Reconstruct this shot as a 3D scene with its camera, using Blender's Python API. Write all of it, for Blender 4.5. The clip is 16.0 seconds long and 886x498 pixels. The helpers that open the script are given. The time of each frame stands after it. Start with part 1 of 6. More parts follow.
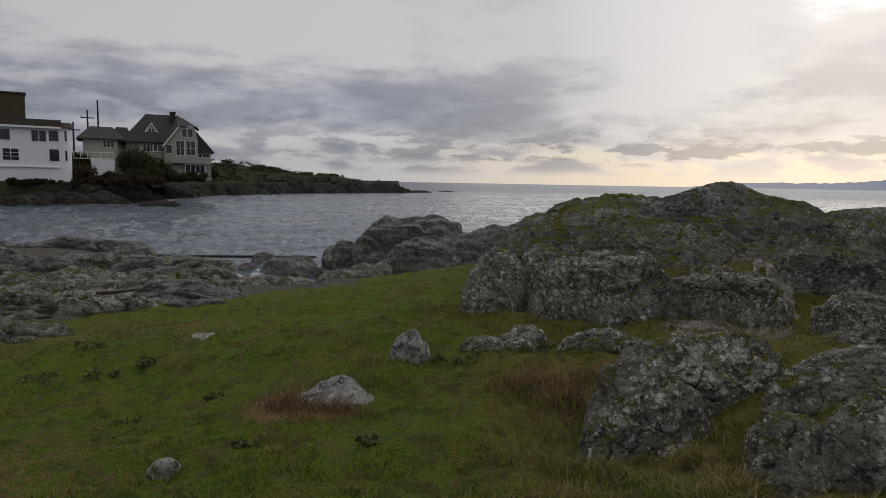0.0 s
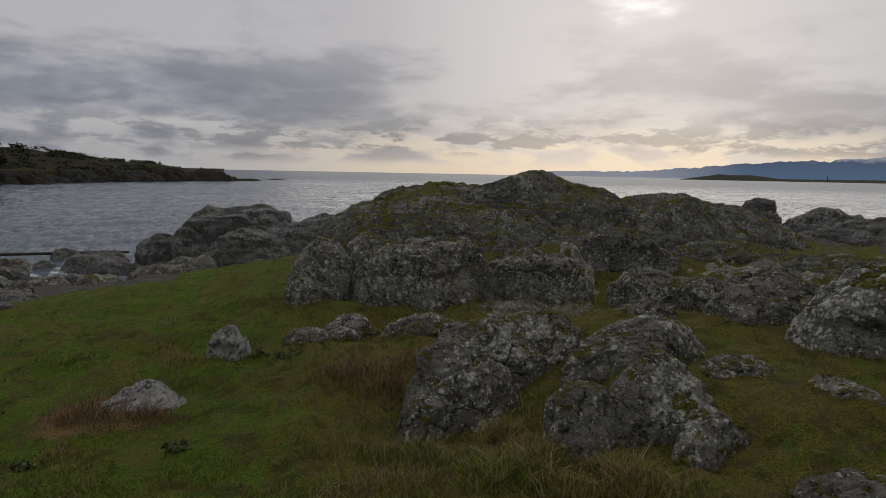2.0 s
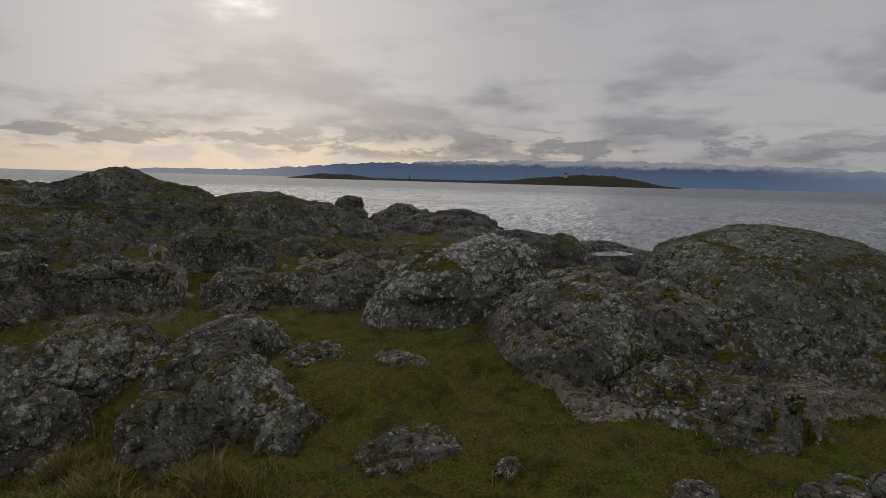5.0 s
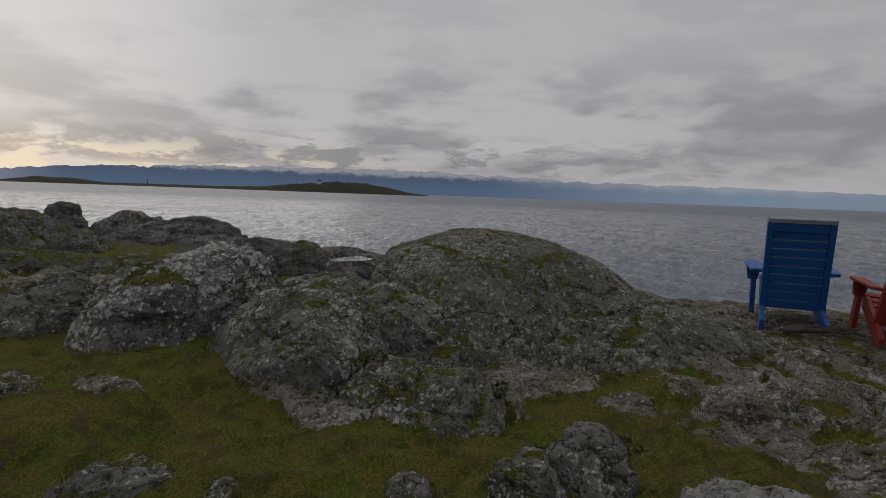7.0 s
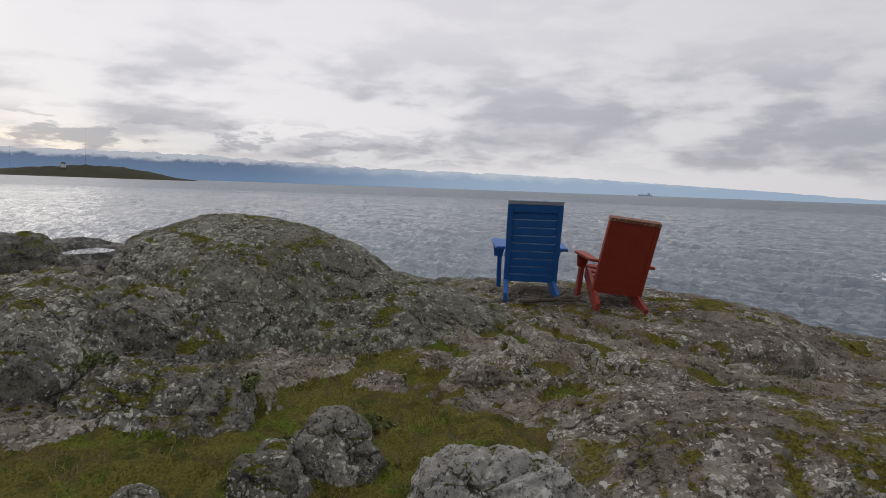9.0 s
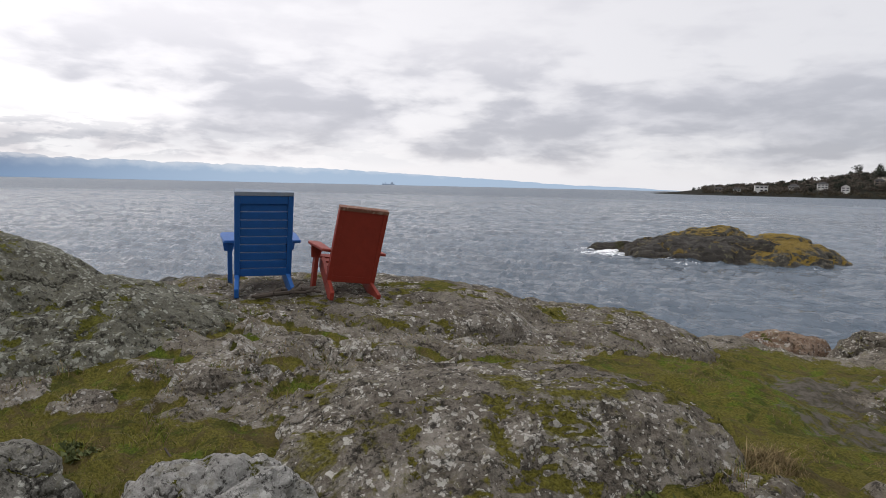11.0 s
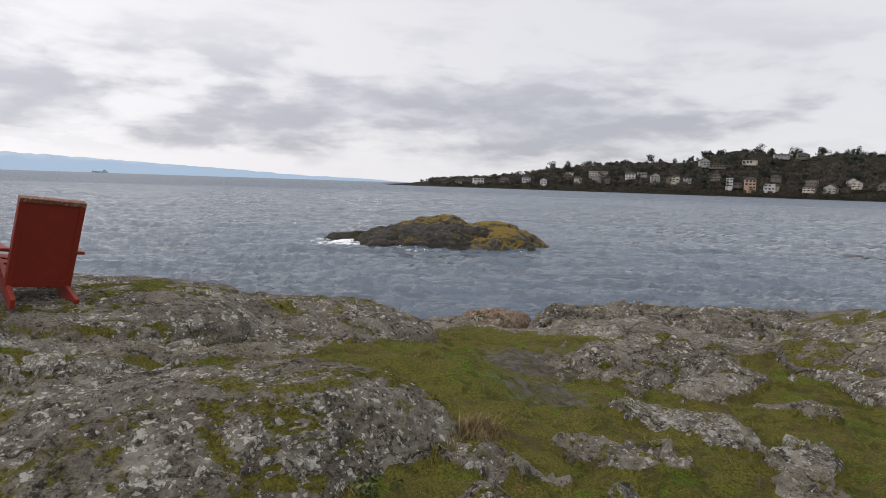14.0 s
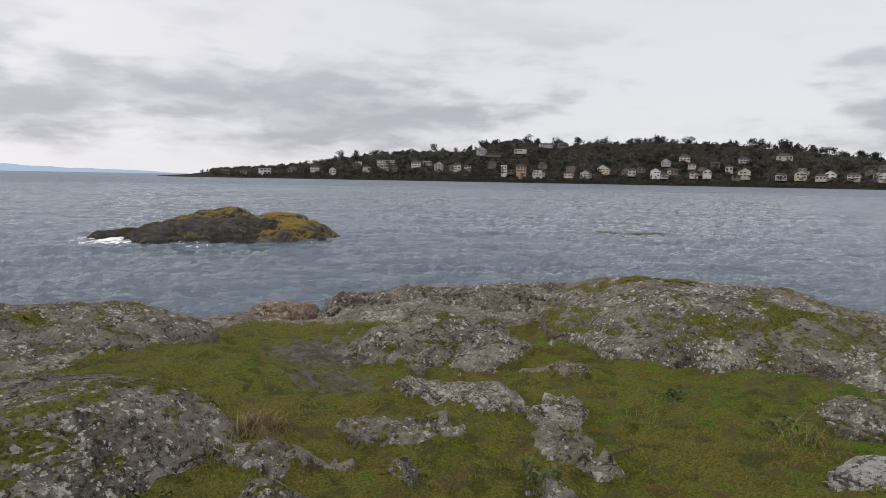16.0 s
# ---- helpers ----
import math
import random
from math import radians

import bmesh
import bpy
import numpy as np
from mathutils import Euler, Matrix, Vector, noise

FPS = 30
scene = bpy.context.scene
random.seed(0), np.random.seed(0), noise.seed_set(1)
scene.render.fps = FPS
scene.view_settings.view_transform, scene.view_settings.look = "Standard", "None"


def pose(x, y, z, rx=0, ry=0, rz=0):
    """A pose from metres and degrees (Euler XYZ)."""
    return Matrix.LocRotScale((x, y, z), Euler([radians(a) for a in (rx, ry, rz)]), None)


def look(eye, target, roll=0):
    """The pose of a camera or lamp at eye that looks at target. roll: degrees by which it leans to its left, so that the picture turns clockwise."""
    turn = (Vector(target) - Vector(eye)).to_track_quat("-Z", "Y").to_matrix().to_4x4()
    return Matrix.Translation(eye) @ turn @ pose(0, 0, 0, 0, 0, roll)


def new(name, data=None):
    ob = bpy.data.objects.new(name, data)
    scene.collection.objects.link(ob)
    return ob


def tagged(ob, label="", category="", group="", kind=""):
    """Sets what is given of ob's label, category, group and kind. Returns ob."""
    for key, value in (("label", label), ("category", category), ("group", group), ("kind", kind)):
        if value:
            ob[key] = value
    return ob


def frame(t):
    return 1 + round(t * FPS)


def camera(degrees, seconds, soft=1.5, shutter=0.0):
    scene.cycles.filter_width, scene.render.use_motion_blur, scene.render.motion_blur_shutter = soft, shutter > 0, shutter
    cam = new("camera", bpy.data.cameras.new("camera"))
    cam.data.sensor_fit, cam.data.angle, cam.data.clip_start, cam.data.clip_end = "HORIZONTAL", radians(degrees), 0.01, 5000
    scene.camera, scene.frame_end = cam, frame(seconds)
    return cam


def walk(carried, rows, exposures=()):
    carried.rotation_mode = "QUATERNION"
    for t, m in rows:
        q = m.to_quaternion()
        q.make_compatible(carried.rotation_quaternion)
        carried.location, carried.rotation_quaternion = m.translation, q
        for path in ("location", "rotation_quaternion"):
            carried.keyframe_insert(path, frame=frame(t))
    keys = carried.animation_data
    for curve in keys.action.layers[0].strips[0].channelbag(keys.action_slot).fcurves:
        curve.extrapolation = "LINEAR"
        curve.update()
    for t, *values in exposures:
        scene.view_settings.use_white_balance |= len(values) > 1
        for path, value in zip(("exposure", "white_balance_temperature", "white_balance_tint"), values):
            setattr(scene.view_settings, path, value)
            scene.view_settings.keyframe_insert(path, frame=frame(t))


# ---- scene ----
cam = camera(69.56, 16.0, soft=0.5)
PATH = [
    (0.0, 0.0358, 0.0011, 1.5958, 84.012, -1.013, 1.563),
    (0.5, 0.0638, 0.0002, 1.6014, 83.99, -0.786, -1.492),
    (1.0, 0.0899, 0.0004, 1.5991, 83.65, -1.159, -5.198),
    (1.5, 0.1276, 0.0015, 1.5986, 83.387, -1.072, -8.34),
    (2.0, 0.187, -0.0, 1.6034, 83.209, -1.066, -13.258),
    (2.5, 0.2403, -0.015, 1.6129, 83.597, -1.188, -17.768),
    (3.0, 0.2947, -0.0335, 1.6152, 83.469, -1.118, -22.326),
    (3.5, 0.3376, -0.0725, 1.6147, 83.947, -1.559, -27.842),
    (4.0, 0.3708, -0.1124, 1.6089, 83.678, -1.894, -31.443),
    (4.5, 0.3799, -0.1201, 1.6166, 83.607, -1.709, -39.314),
    (7.0, 0.5431, -0.3176, 1.6235, 85.149, -2.076, -68.929),
    (7.5, 0.579, -0.3608, 1.6253, 85.048, -2.095, -73.61),
    (8.0, 0.6108, -0.4194, 1.6268, 85.421, -2.036, -78.485),
    (8.5, 0.6397, -0.4719, 1.6232, 85.305, -1.742, -83.44),
    (9.0, 0.6605, -0.5231, 1.6138, 84.541, -2.043, -88.577),
    (9.5, 0.6905, -0.5738, 1.6117, 84.317, -1.816, -94.665),
    (12.0, 0.7023, -0.7926, 1.621, 83.974, -1.5, -120.476),
    (12.5, 0.7126, -0.8199, 1.6182, 83.85, -1.722, -124.813),
    (13.0, 0.7149, -0.8394, 1.6183, 84.532, -1.67, -127.779),
    (13.5, 0.7109, -0.8478, 1.6179, 84.36, -1.762, -130.706),
    (14.0, 0.6989, -0.8504, 1.6204, 84.111, -1.872, -134.216),
    (14.5, 0.6972, -0.836, 1.6225, 84.751, -2.398, -138.648),
    (15.0, 0.6846, -0.8281, 1.6244, 84.589, -1.536, -145.084),
    (15.5, 0.6438, -0.8613, 1.6262, 84.42, -0.786, -148.253),
    (16.0, 0.5863, -0.9138, 1.6206, 83.627, -1.025, -152.86),
]
EXPOSURES = [(0, -0.46), (1, -0.6), (2.5, -0.77), (4.5, -0.9), (7, -0.78), (8, -0.36), (9, 0.10), (9.5, 0.30), (12, 0.52), (16, 0.50)]
walk(cam, [(t, pose(*r)) for t, *r in PATH], EXPOSURES)

# ---- world and sun: a low sun behind broken overcast ----
SUN_AZ, SUN_EL = 30.5, 17.0      # degrees to the right of +y, and up
SEA = -2.8


def bearing(az, el=0.0):
    a, e = radians(az), radians(el)
    return Vector((math.sin(a) * math.cos(e), math.cos(a) * math.cos(e), math.sin(e)))


class Nodes:
    """A short way to write node trees."""

    def __init__(self, tree):
        self.tree = tree
        tree.nodes.clear()

    def add(self, kind, ins=None, **props):
        n = self.tree.nodes.new(kind)
        for k, v in props.items():
            if k == "operation":
                n.operation = v
            elif k == "blend_type":
                n.blend_type = v
            elif k == "data_type":
                n.data_type = v
            elif k == "attribute_name":
                n.attribute_name = v
            elif k == "feature":
                n.feature = v
            elif k == "interpolation_type":
                n.interpolation_type = v
            elif k == "sky_type":
                n.sky_type = v
            elif k == "invert":
                n.invert = v
        for k, v in (ins or {}).items():
            self.put(n.inputs[k], v)
        return n

    def put(self, socket, v):
        if isinstance(v, bpy.types.NodeSocket):
            self.tree.links.new(v, socket)
        elif isinstance(v, bpy.types.Node):
            self.tree.links.new(v.outputs[0], socket)
        else:
            if socket.type == "RGBA" and len(v) == 3:
                v = (*v, 1.0)
            socket.default_value = v

    def math(self, op, a, b=0.0, c=0.0, clamp=False):
        n = self.add("ShaderNodeMath", {0: a, 1: b, 2: c}, operation=op)
        n.use_clamp = clamp
        return n.outputs[0]

    def vmath(self, op, a, b=(0, 0, 0)):
        n = self.add("ShaderNodeVectorMath", {0: a, 1: b}, operation=op)
        return n.outputs["Value"] if op in ("DOT_PRODUCT", "LENGTH", "DISTANCE") else n.outputs[0]

    def scale(self, v, s):
        n = self.add("ShaderNodeVectorMath", {0: v, 1: s if isinstance(s, tuple) else (s, s, s)}, operation="MULTIPLY")
        return n.outputs[0]

    def noise(self, v, scale, detail=4.0, rough=0.55, distort=0.0):
        n = self.add("ShaderNodeTexNoise", {"Vector": v, "Scale": scale, "Detail": detail, "Roughness": rough, "Distortion": distort})
        return n.outputs["Fac"]

    def step(self, x, lo, hi, a=0.0, b=1.0):
        n = self.add("ShaderNodeMapRange", {0: x, 1: lo, 2: hi, 3: a, 4: b}, interpolation_type="SMOOTHSTEP")
        return n.outputs[0]

    def mix(self, f, a, b, how="MIX"):
        n = self.add("ShaderNodeMix", data_type="RGBA", blend_type=how)
        self.put(n.inputs[0], f), self.put(n.inputs[6], a), self.put(n.inputs[7], b)
        return n.outputs[2]

    def ramp(self, x, *stops):
        n = self.add("ShaderNodeValToRGB", {0: x})
        e = n.color_ramp.elements
        while len(e) < len(stops):
            e.new(0.5)
        for el, (p, c) in zip(e, stops):
            el.position, el.color = p, (*c, 1.0)
        return n.outputs[0]


def build_world():
    world = bpy.data.worlds.new("overcast_sky")
    scene.world = world
    world.use_nodes = True
    n = Nodes(world.node_tree)
    d = n.add("ShaderNodeTexCoord").outputs["Generated"]
    xyz = n.add("ShaderNodeSeparateXYZ", {0: d})
    up = n.math("MAXIMUM", xyz.outputs[2], 0.0)
    sunward = n.vmath("DOT_PRODUCT", d, tuple(bearing(SUN_AZ, SUN_EL)))
    side = n.vmath("DOT_PRODUCT", d, tuple(bearing(SUN_AZ, 0.0)))
    left = n.vmath("DOT_PRODUCT", d, tuple(bearing(SUN_AZ - 62.0, 0.0)))
    # a soft deck of stratocumulus: rounded puffs, heaviest low down on the left
    billow = n.add("ShaderNodeTexNoise", {"Vector": n.scale(d, (3.0, 3.0, 7.0)), "Scale": 2.2, "Detail": 4.0, "Roughness": 0.55}).outputs["Color"]
    bent = n.vmath("ADD", d, n.scale(n.vmath("SUBTRACT", billow, (0.5, 0.5, 0.5)), (0.055, 0.055, 0.022)))
    broad = n.noise(n.vmath("ADD", n.scale(bent, (1.5, 1.5, 5.0)), (4.0, 1.0, 0.3)), 1.3, 3.0, 0.5)
    puffs = n.noise(n.vmath("ADD", n.scale(bent, (1.0, 1.0, 3.1)), (0.0, 5.0, 0.0)), 4.3, 6.0, 0.50)
    small = n.noise(n.scale(bent, (1.0, 1.0, 3.6)), 10.5, 5.0, 0.50)
    heavy = n.math("MULTIPLY", n.step(left, 0.60, 0.97), n.step(up, 0.10, 0.21, 1.0, 0.10))
    low_deck = n.math("MULTIPLY", n.step(up, 0.015, 0.05), n.step(up, 0.10, 0.24, 1.0, 0.0))
    cover = n.math("ADD", n.math("ADD", n.math("MULTIPLY", broad, 0.30), n.math("MULTIPLY", puffs, 0.48)), n.math("MULTIPLY", small, 0.22))
    cover = n.math("ADD", cover, n.math("ADD", n.math("MULTIPLY", heavy, 0.065), n.math("MULTIPLY", low_deck, 0.035)))
    cover = n.math("SUBTRACT", cover, n.math("MULTIPLY", n.math("MULTIPLY", n.step(up, 0.15, 0.25), n.step(left, 0.3, 0.9)), 0.05))
    light = n.mix(n.step(side, -0.6, 1.0), (0.515, 0.51, 0.535), (0.74, 0.715, 0.735))
    shade = n.mix(heavy, n.mix(low_deck, (0.90, 0.90, 0.915), (0.67, 0.68, 0.72)), (0.43, 0.47, 0.56))
    grey = n.mix(1.0, light, shade, "MULTIPLY")
    ribbed = n.math("ADD", n.math("MULTIPLY", small, 0.6), n.math("MULTIPLY", puffs, 0.4))
    grey = n.mix(n.math("MAXIMUM", n.math("MULTIPLY", low_deck, 0.6), heavy), grey, n.mix(1.0, grey, n.mix(n.step(ribbed, 0.40, 0.60), (1.30, 1.285, 1.255), (0.80, 0.805, 0.825)), "MULTIPLY"))
    colour = n.mix(n.step(cover, 0.465, 0.58), light, grey)
    # the open strip along the horizon, warm below the sun, barred with small dark cloud
    warm = n.step(side, 0.78, 0.985)
    strip = n.mix(warm, (0.60, 0.60, 0.63), (1.0, 0.87, 0.70))
    low = n.math("MULTIPLY", n.step(up, 0.035, 0.085, 1.0, 0.0), n.step(side, -0.1, 0.8, 0.15, 0.85))
    gaps = n.step(small, 0.43, 0.58, 1.0, 0.0)
    edge = n.math("MULTIPLY", n.step(up, 0.006, 0.026, 1.0, 0.0), n.step(side, 0.0, 0.85, 0.3, 0.9))
    colour = n.mix(n.math("MAXIMUM", n.math("MULTIPLY", low, gaps), edge), colour, strip)
    bank = n.math("MULTIPLY", n.math("MULTIPLY", n.step(up, 0.022, 0.040), n.step(up, 0.055, 0.105, 1.0, 0.0)), n.step(n.noise(n.scale(bent, (5.0, 5.0, 20.0)), 2.3, 5.0, 0.6), 0.47, 0.57))
    colour = n.mix(n.math("MULTIPLY", bank, n.step(side, 0.3, 0.9, 0.12, 0.8)), colour, (0.26, 0.275, 0.335))
    # light through the thin deck round the sun
    ragged = n.math("ADD", sunward, n.math("MULTIPLY", n.math("SUBTRACT", n.math("ADD", n.math("MULTIPLY", puffs, 0.6), n.math("MULTIPLY", small, 0.4)), 0.5), 0.022))
    halo = n.math("MULTIPLY", n.step(sunward, 0.90, 1.0), 0.20)
    core = n.math("MULTIPLY", n.math("POWER", n.step(ragged, 0.9950, 1.0015), 1.6), 1.3)
    colour = n.mix(n.math("ADD", halo, core), colour, (1.0, 0.965, 0.92), "ADD")
    # an overcast sky is brightest overhead
    colour = n.mix(1.0, colour, n.mix(n.step(up, 0.40, 0.85), (1.0, 1.0, 1.0), (2.15, 2.14, 2.12)), "MULTIPLY")
    sky = n.add("ShaderNodeTexSky", sky_type="NISHITA")
    sky.sun_disc, sky.sun_elevation, sky.sun_rotation = False, radians(SUN_EL), radians(SUN_AZ)
    clear = n.add("ShaderNodeBackground", {0: sky.outputs[0], 1: 0.008})
    deck_light = n.add("ShaderNodeBackground", {0: colour, 1: 1.0})
    both = n.add("ShaderNodeAddShader", {0: clear.outputs[0], 1: deck_light.outputs[0]})
    n.add("ShaderNodeOutputWorld", {0: both.outputs[0]})


build_world()
sun = new("sun", bpy.data.lights.new("sun", "SUN"))
sun.data.energy, sun.data.angle, sun.data.color = 0.55, radians(64.0), (1.0, 0.94, 0.86)
sun.matrix_world = look(bearing(SUN_AZ, SUN_EL) * 200.0, (0, 0, 0))


# ---- materials ----
def material(name):
    m = bpy.data.materials.new(name)
    m.use_nodes = True
    return m, Nodes(m.node_tree)


def finish(n, colour, rough, height=None, depth=0.02, strength=1.0, metal=0.0, spec=0.4):
    ins = {"Base Color": colour, "Roughness": rough, "Metallic": metal, "Specular IOR Level": spec}
    if height is not None:
        ins["Normal"] = n.add("ShaderNodeBump", {"Height": height, "Distance": depth, "Strength": strength}).outputs[0]
    b = n.add("ShaderNodeBsdfPrincipled", ins)
    n.add("ShaderNodeOutputMaterial", {0: b.outputs[0]})


def place_of(n):
    return n.add("ShaderNodeNewGeometry").outputs["Position"]


def rock_surface(n, p, dark, mid, pale, lichen, coarse=1.0, spotted=0.5):
    """Colour and relief of lichened bedrock: mottled stone, crusts of lichen, pits and hair cracks. spotted: how much lichen."""
    warp = n.vmath("ADD", p, n.scale(n.add("ShaderNodeTexNoise", {"Vector": p, "Scale": 9.0 * coarse, "Detail": 4.0, "Roughness": 0.65}).outputs["Color"], 0.09 / coarse))
    grain = n.noise(p, 95.0 * coarse, 4.0, 0.7)
    fleck = n.noise(p, 34.0 * coarse, 5.0, 0.72, 0.2)
    blotch = n.noise(p, 2.2 * coarse, 6.0, 0.66, 0.4)
    streak = n.noise(n.scale(warp, (1.0, 1.0, 2.4)), 6.0 * coarse, 6.0, 0.68, 0.3)
    tone = n.math("ADD", n.math("ADD", n.math("MULTIPLY", blotch, 0.28), n.math("MULTIPLY", streak, 0.26)), n.math("ADD", n.math("MULTIPLY", fleck, 0.28), n.math("MULTIPLY", grain, 0.18)))
    base = n.ramp(tone, (0.40, dark), (0.49, mid), (0.585, pale))
    # crusts: rounded ragged patches that gather in colonies
    colony = n.noise(p, 1.5 * coarse, 5.0, 0.62)
    crust = 0.0
    for scale, reach, bias in ((13.0, 0.40, 0.0), (32.0, 0.44, -0.02)):
        cell = n.add("ShaderNodeTexVoronoi", {"Vector": warp, "Scale": scale * coarse})
        pick = n.add("ShaderNodeSeparateXYZ", {0: cell.outputs["Color"]}).outputs[0]
        size = n.math("MULTIPLY", n.step(n.math("ADD", n.math("MULTIPLY", pick, 0.34), colony), 0.92 - 0.52 * spotted + bias, 1.12 - 0.52 * spotted + bias), reach)
        ragged = n.math("ADD", cell.outputs["Distance"], n.math("MULTIPLY", n.math("SUBTRACT", fleck, 0.5), 1.3))
        crust = n.math("MAXIMUM", crust, n.step(n.math("SUBTRACT", size, ragged), -0.03, 0.03))
    wash = n.math("MULTIPLY", n.step(n.noise(n.vmath("ADD", warp, (1.0, 6.0, 2.0)), 3.6 * coarse, 7.0, 0.66), 0.49, 0.60), n.step(colony, 0.42, 0.60, 0.10, 0.55))
    base = n.mix(wash, base, n.mix(fleck, pale, tuple(0.5 * (a + b) for a, b in zip(pale, lichen))))
    colour = n.mix(n.math("MULTIPLY", crust, 0.80), base, n.mix(grain, tuple(c * 0.72 for c in lichen), lichen))
    ochre = n.step(n.noise(n.vmath("ADD", warp, (7.0, 2.0, 4.0)), 11.0 * coarse, 6.0, 0.7), 0.56, 0.62)
    colour = n.mix(n.math("MULTIPLY", ochre, 0.35), colour, (0.15, 0.135, 0.06))
    black = n.step(n.noise(n.vmath("ADD", warp, (3.0, 9.0, 1.0)), 13.0 * coarse, 7.0, 0.78), 0.545, 0.60)
    pits = n.step(n.noise(n.vmath("ADD", p, (5.0, 1.0, 8.0)), 30.0 * coarse, 4.0, 0.7), 0.58, 0.66)
    colour = n.mix(n.math("MULTIPLY", n.math("MAXIMUM", black, pits), 0.82), colour, (0.022, 0.020, 0.016))
    bent = n.vmath("ADD", p, n.scale(n.add("ShaderNodeTexNoise", {"Vector": p, "Scale": 2.2 * coarse, "Detail": 5.0, "Roughness": 0.65}).outputs["Color"], 0.5 / coarse))
    cracks = n.add("ShaderNodeTexVoronoi", {"Vector": n.scale(bent, (1.0, 1.0, 1.6)), "Scale": 1.5 * coarse}, feature="DISTANCE_TO_EDGE").outputs["Distance"]
    # some stretches of the cracks are coloured as thin dark lines
    crack_dark = n.math("MULTIPLY", n.step(cracks, 0.004, 0.018, 1.0, 0.0), n.step(n.noise(p, 2.9 * coarse, 3.0), 0.47, 0.56))
    colour = n.mix(n.math("MULTIPLY", crack_dark, 0.8), colour, (0.018, 0.017, 0.012))
    groove = n.math("MULTIPLY", n.step(cracks, 0.0, 0.04, 1.0, 0.0), n.step(n.noise(p, 2.9 * coarse, 3.0), 0.45, 0.54))
    height = n.math("ADD", n.math("ADD", n.math("MULTIPLY", grain, 0.22), n.math("MULTIPLY", fleck, 0.55)), n.math("ADD", n.math("MULTIPLY", streak, 0.9), n.math("MULTIPLY", crust, 0.06)))
    height = n.math("SUBTRACT", height, n.math("ADD", n.math("MULTIPLY", groove, 0.5), n.math("MULTIPLY", pits, 0.25)))
    return colour, height


def rock_material(name, dark, mid, pale, lichen, moss, cover=0.5, coarse=1.0, wet=0.0, spotted=0.5):
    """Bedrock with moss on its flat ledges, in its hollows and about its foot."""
    m, n = material(name)
    p = place_of(n)
    colour, height = rock_surface(n, p, dark, mid, pale, lichen, coarse, spotted)
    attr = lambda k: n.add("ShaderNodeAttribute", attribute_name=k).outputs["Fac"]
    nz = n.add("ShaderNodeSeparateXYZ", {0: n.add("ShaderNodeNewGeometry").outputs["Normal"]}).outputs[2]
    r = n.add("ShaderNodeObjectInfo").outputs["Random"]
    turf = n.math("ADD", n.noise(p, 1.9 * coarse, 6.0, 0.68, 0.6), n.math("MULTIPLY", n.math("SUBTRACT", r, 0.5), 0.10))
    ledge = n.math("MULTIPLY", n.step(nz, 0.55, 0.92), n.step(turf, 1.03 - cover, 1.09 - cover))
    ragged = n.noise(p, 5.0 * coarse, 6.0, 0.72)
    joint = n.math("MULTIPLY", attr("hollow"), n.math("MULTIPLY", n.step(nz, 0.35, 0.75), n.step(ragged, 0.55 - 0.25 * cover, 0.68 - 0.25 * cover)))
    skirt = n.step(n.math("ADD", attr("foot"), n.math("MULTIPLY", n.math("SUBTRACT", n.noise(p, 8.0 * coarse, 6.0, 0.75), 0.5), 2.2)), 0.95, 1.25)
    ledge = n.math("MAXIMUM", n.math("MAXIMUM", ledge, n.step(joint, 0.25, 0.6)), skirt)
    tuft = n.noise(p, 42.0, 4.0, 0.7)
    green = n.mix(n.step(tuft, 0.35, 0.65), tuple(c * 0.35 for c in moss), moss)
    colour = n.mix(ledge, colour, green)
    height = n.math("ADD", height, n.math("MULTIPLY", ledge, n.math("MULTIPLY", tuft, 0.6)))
    finish(n, colour, 0.9 - wet, height, 0.055 / coarse ** 0.5, 1.0, spec=0.12 + wet)
    return m


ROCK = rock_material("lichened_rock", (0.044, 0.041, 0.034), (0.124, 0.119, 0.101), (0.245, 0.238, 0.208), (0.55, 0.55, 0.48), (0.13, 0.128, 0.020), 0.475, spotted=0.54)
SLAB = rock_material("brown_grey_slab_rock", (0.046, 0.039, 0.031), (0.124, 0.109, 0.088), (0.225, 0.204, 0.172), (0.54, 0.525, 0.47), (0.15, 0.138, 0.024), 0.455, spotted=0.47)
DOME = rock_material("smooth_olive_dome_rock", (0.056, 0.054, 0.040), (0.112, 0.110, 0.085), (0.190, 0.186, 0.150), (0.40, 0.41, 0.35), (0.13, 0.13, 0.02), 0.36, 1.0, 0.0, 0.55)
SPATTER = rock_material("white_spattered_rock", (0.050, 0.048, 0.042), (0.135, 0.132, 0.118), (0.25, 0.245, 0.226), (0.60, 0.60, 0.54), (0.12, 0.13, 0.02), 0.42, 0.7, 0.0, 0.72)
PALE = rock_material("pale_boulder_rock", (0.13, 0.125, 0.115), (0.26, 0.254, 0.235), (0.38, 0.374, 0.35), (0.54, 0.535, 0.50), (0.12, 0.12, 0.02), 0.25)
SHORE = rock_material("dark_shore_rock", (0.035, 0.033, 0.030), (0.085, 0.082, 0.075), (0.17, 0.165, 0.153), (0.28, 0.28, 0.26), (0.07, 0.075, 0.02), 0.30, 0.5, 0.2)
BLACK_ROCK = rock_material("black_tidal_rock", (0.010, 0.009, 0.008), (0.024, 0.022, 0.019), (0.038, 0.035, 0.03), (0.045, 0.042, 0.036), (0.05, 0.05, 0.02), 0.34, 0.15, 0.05)
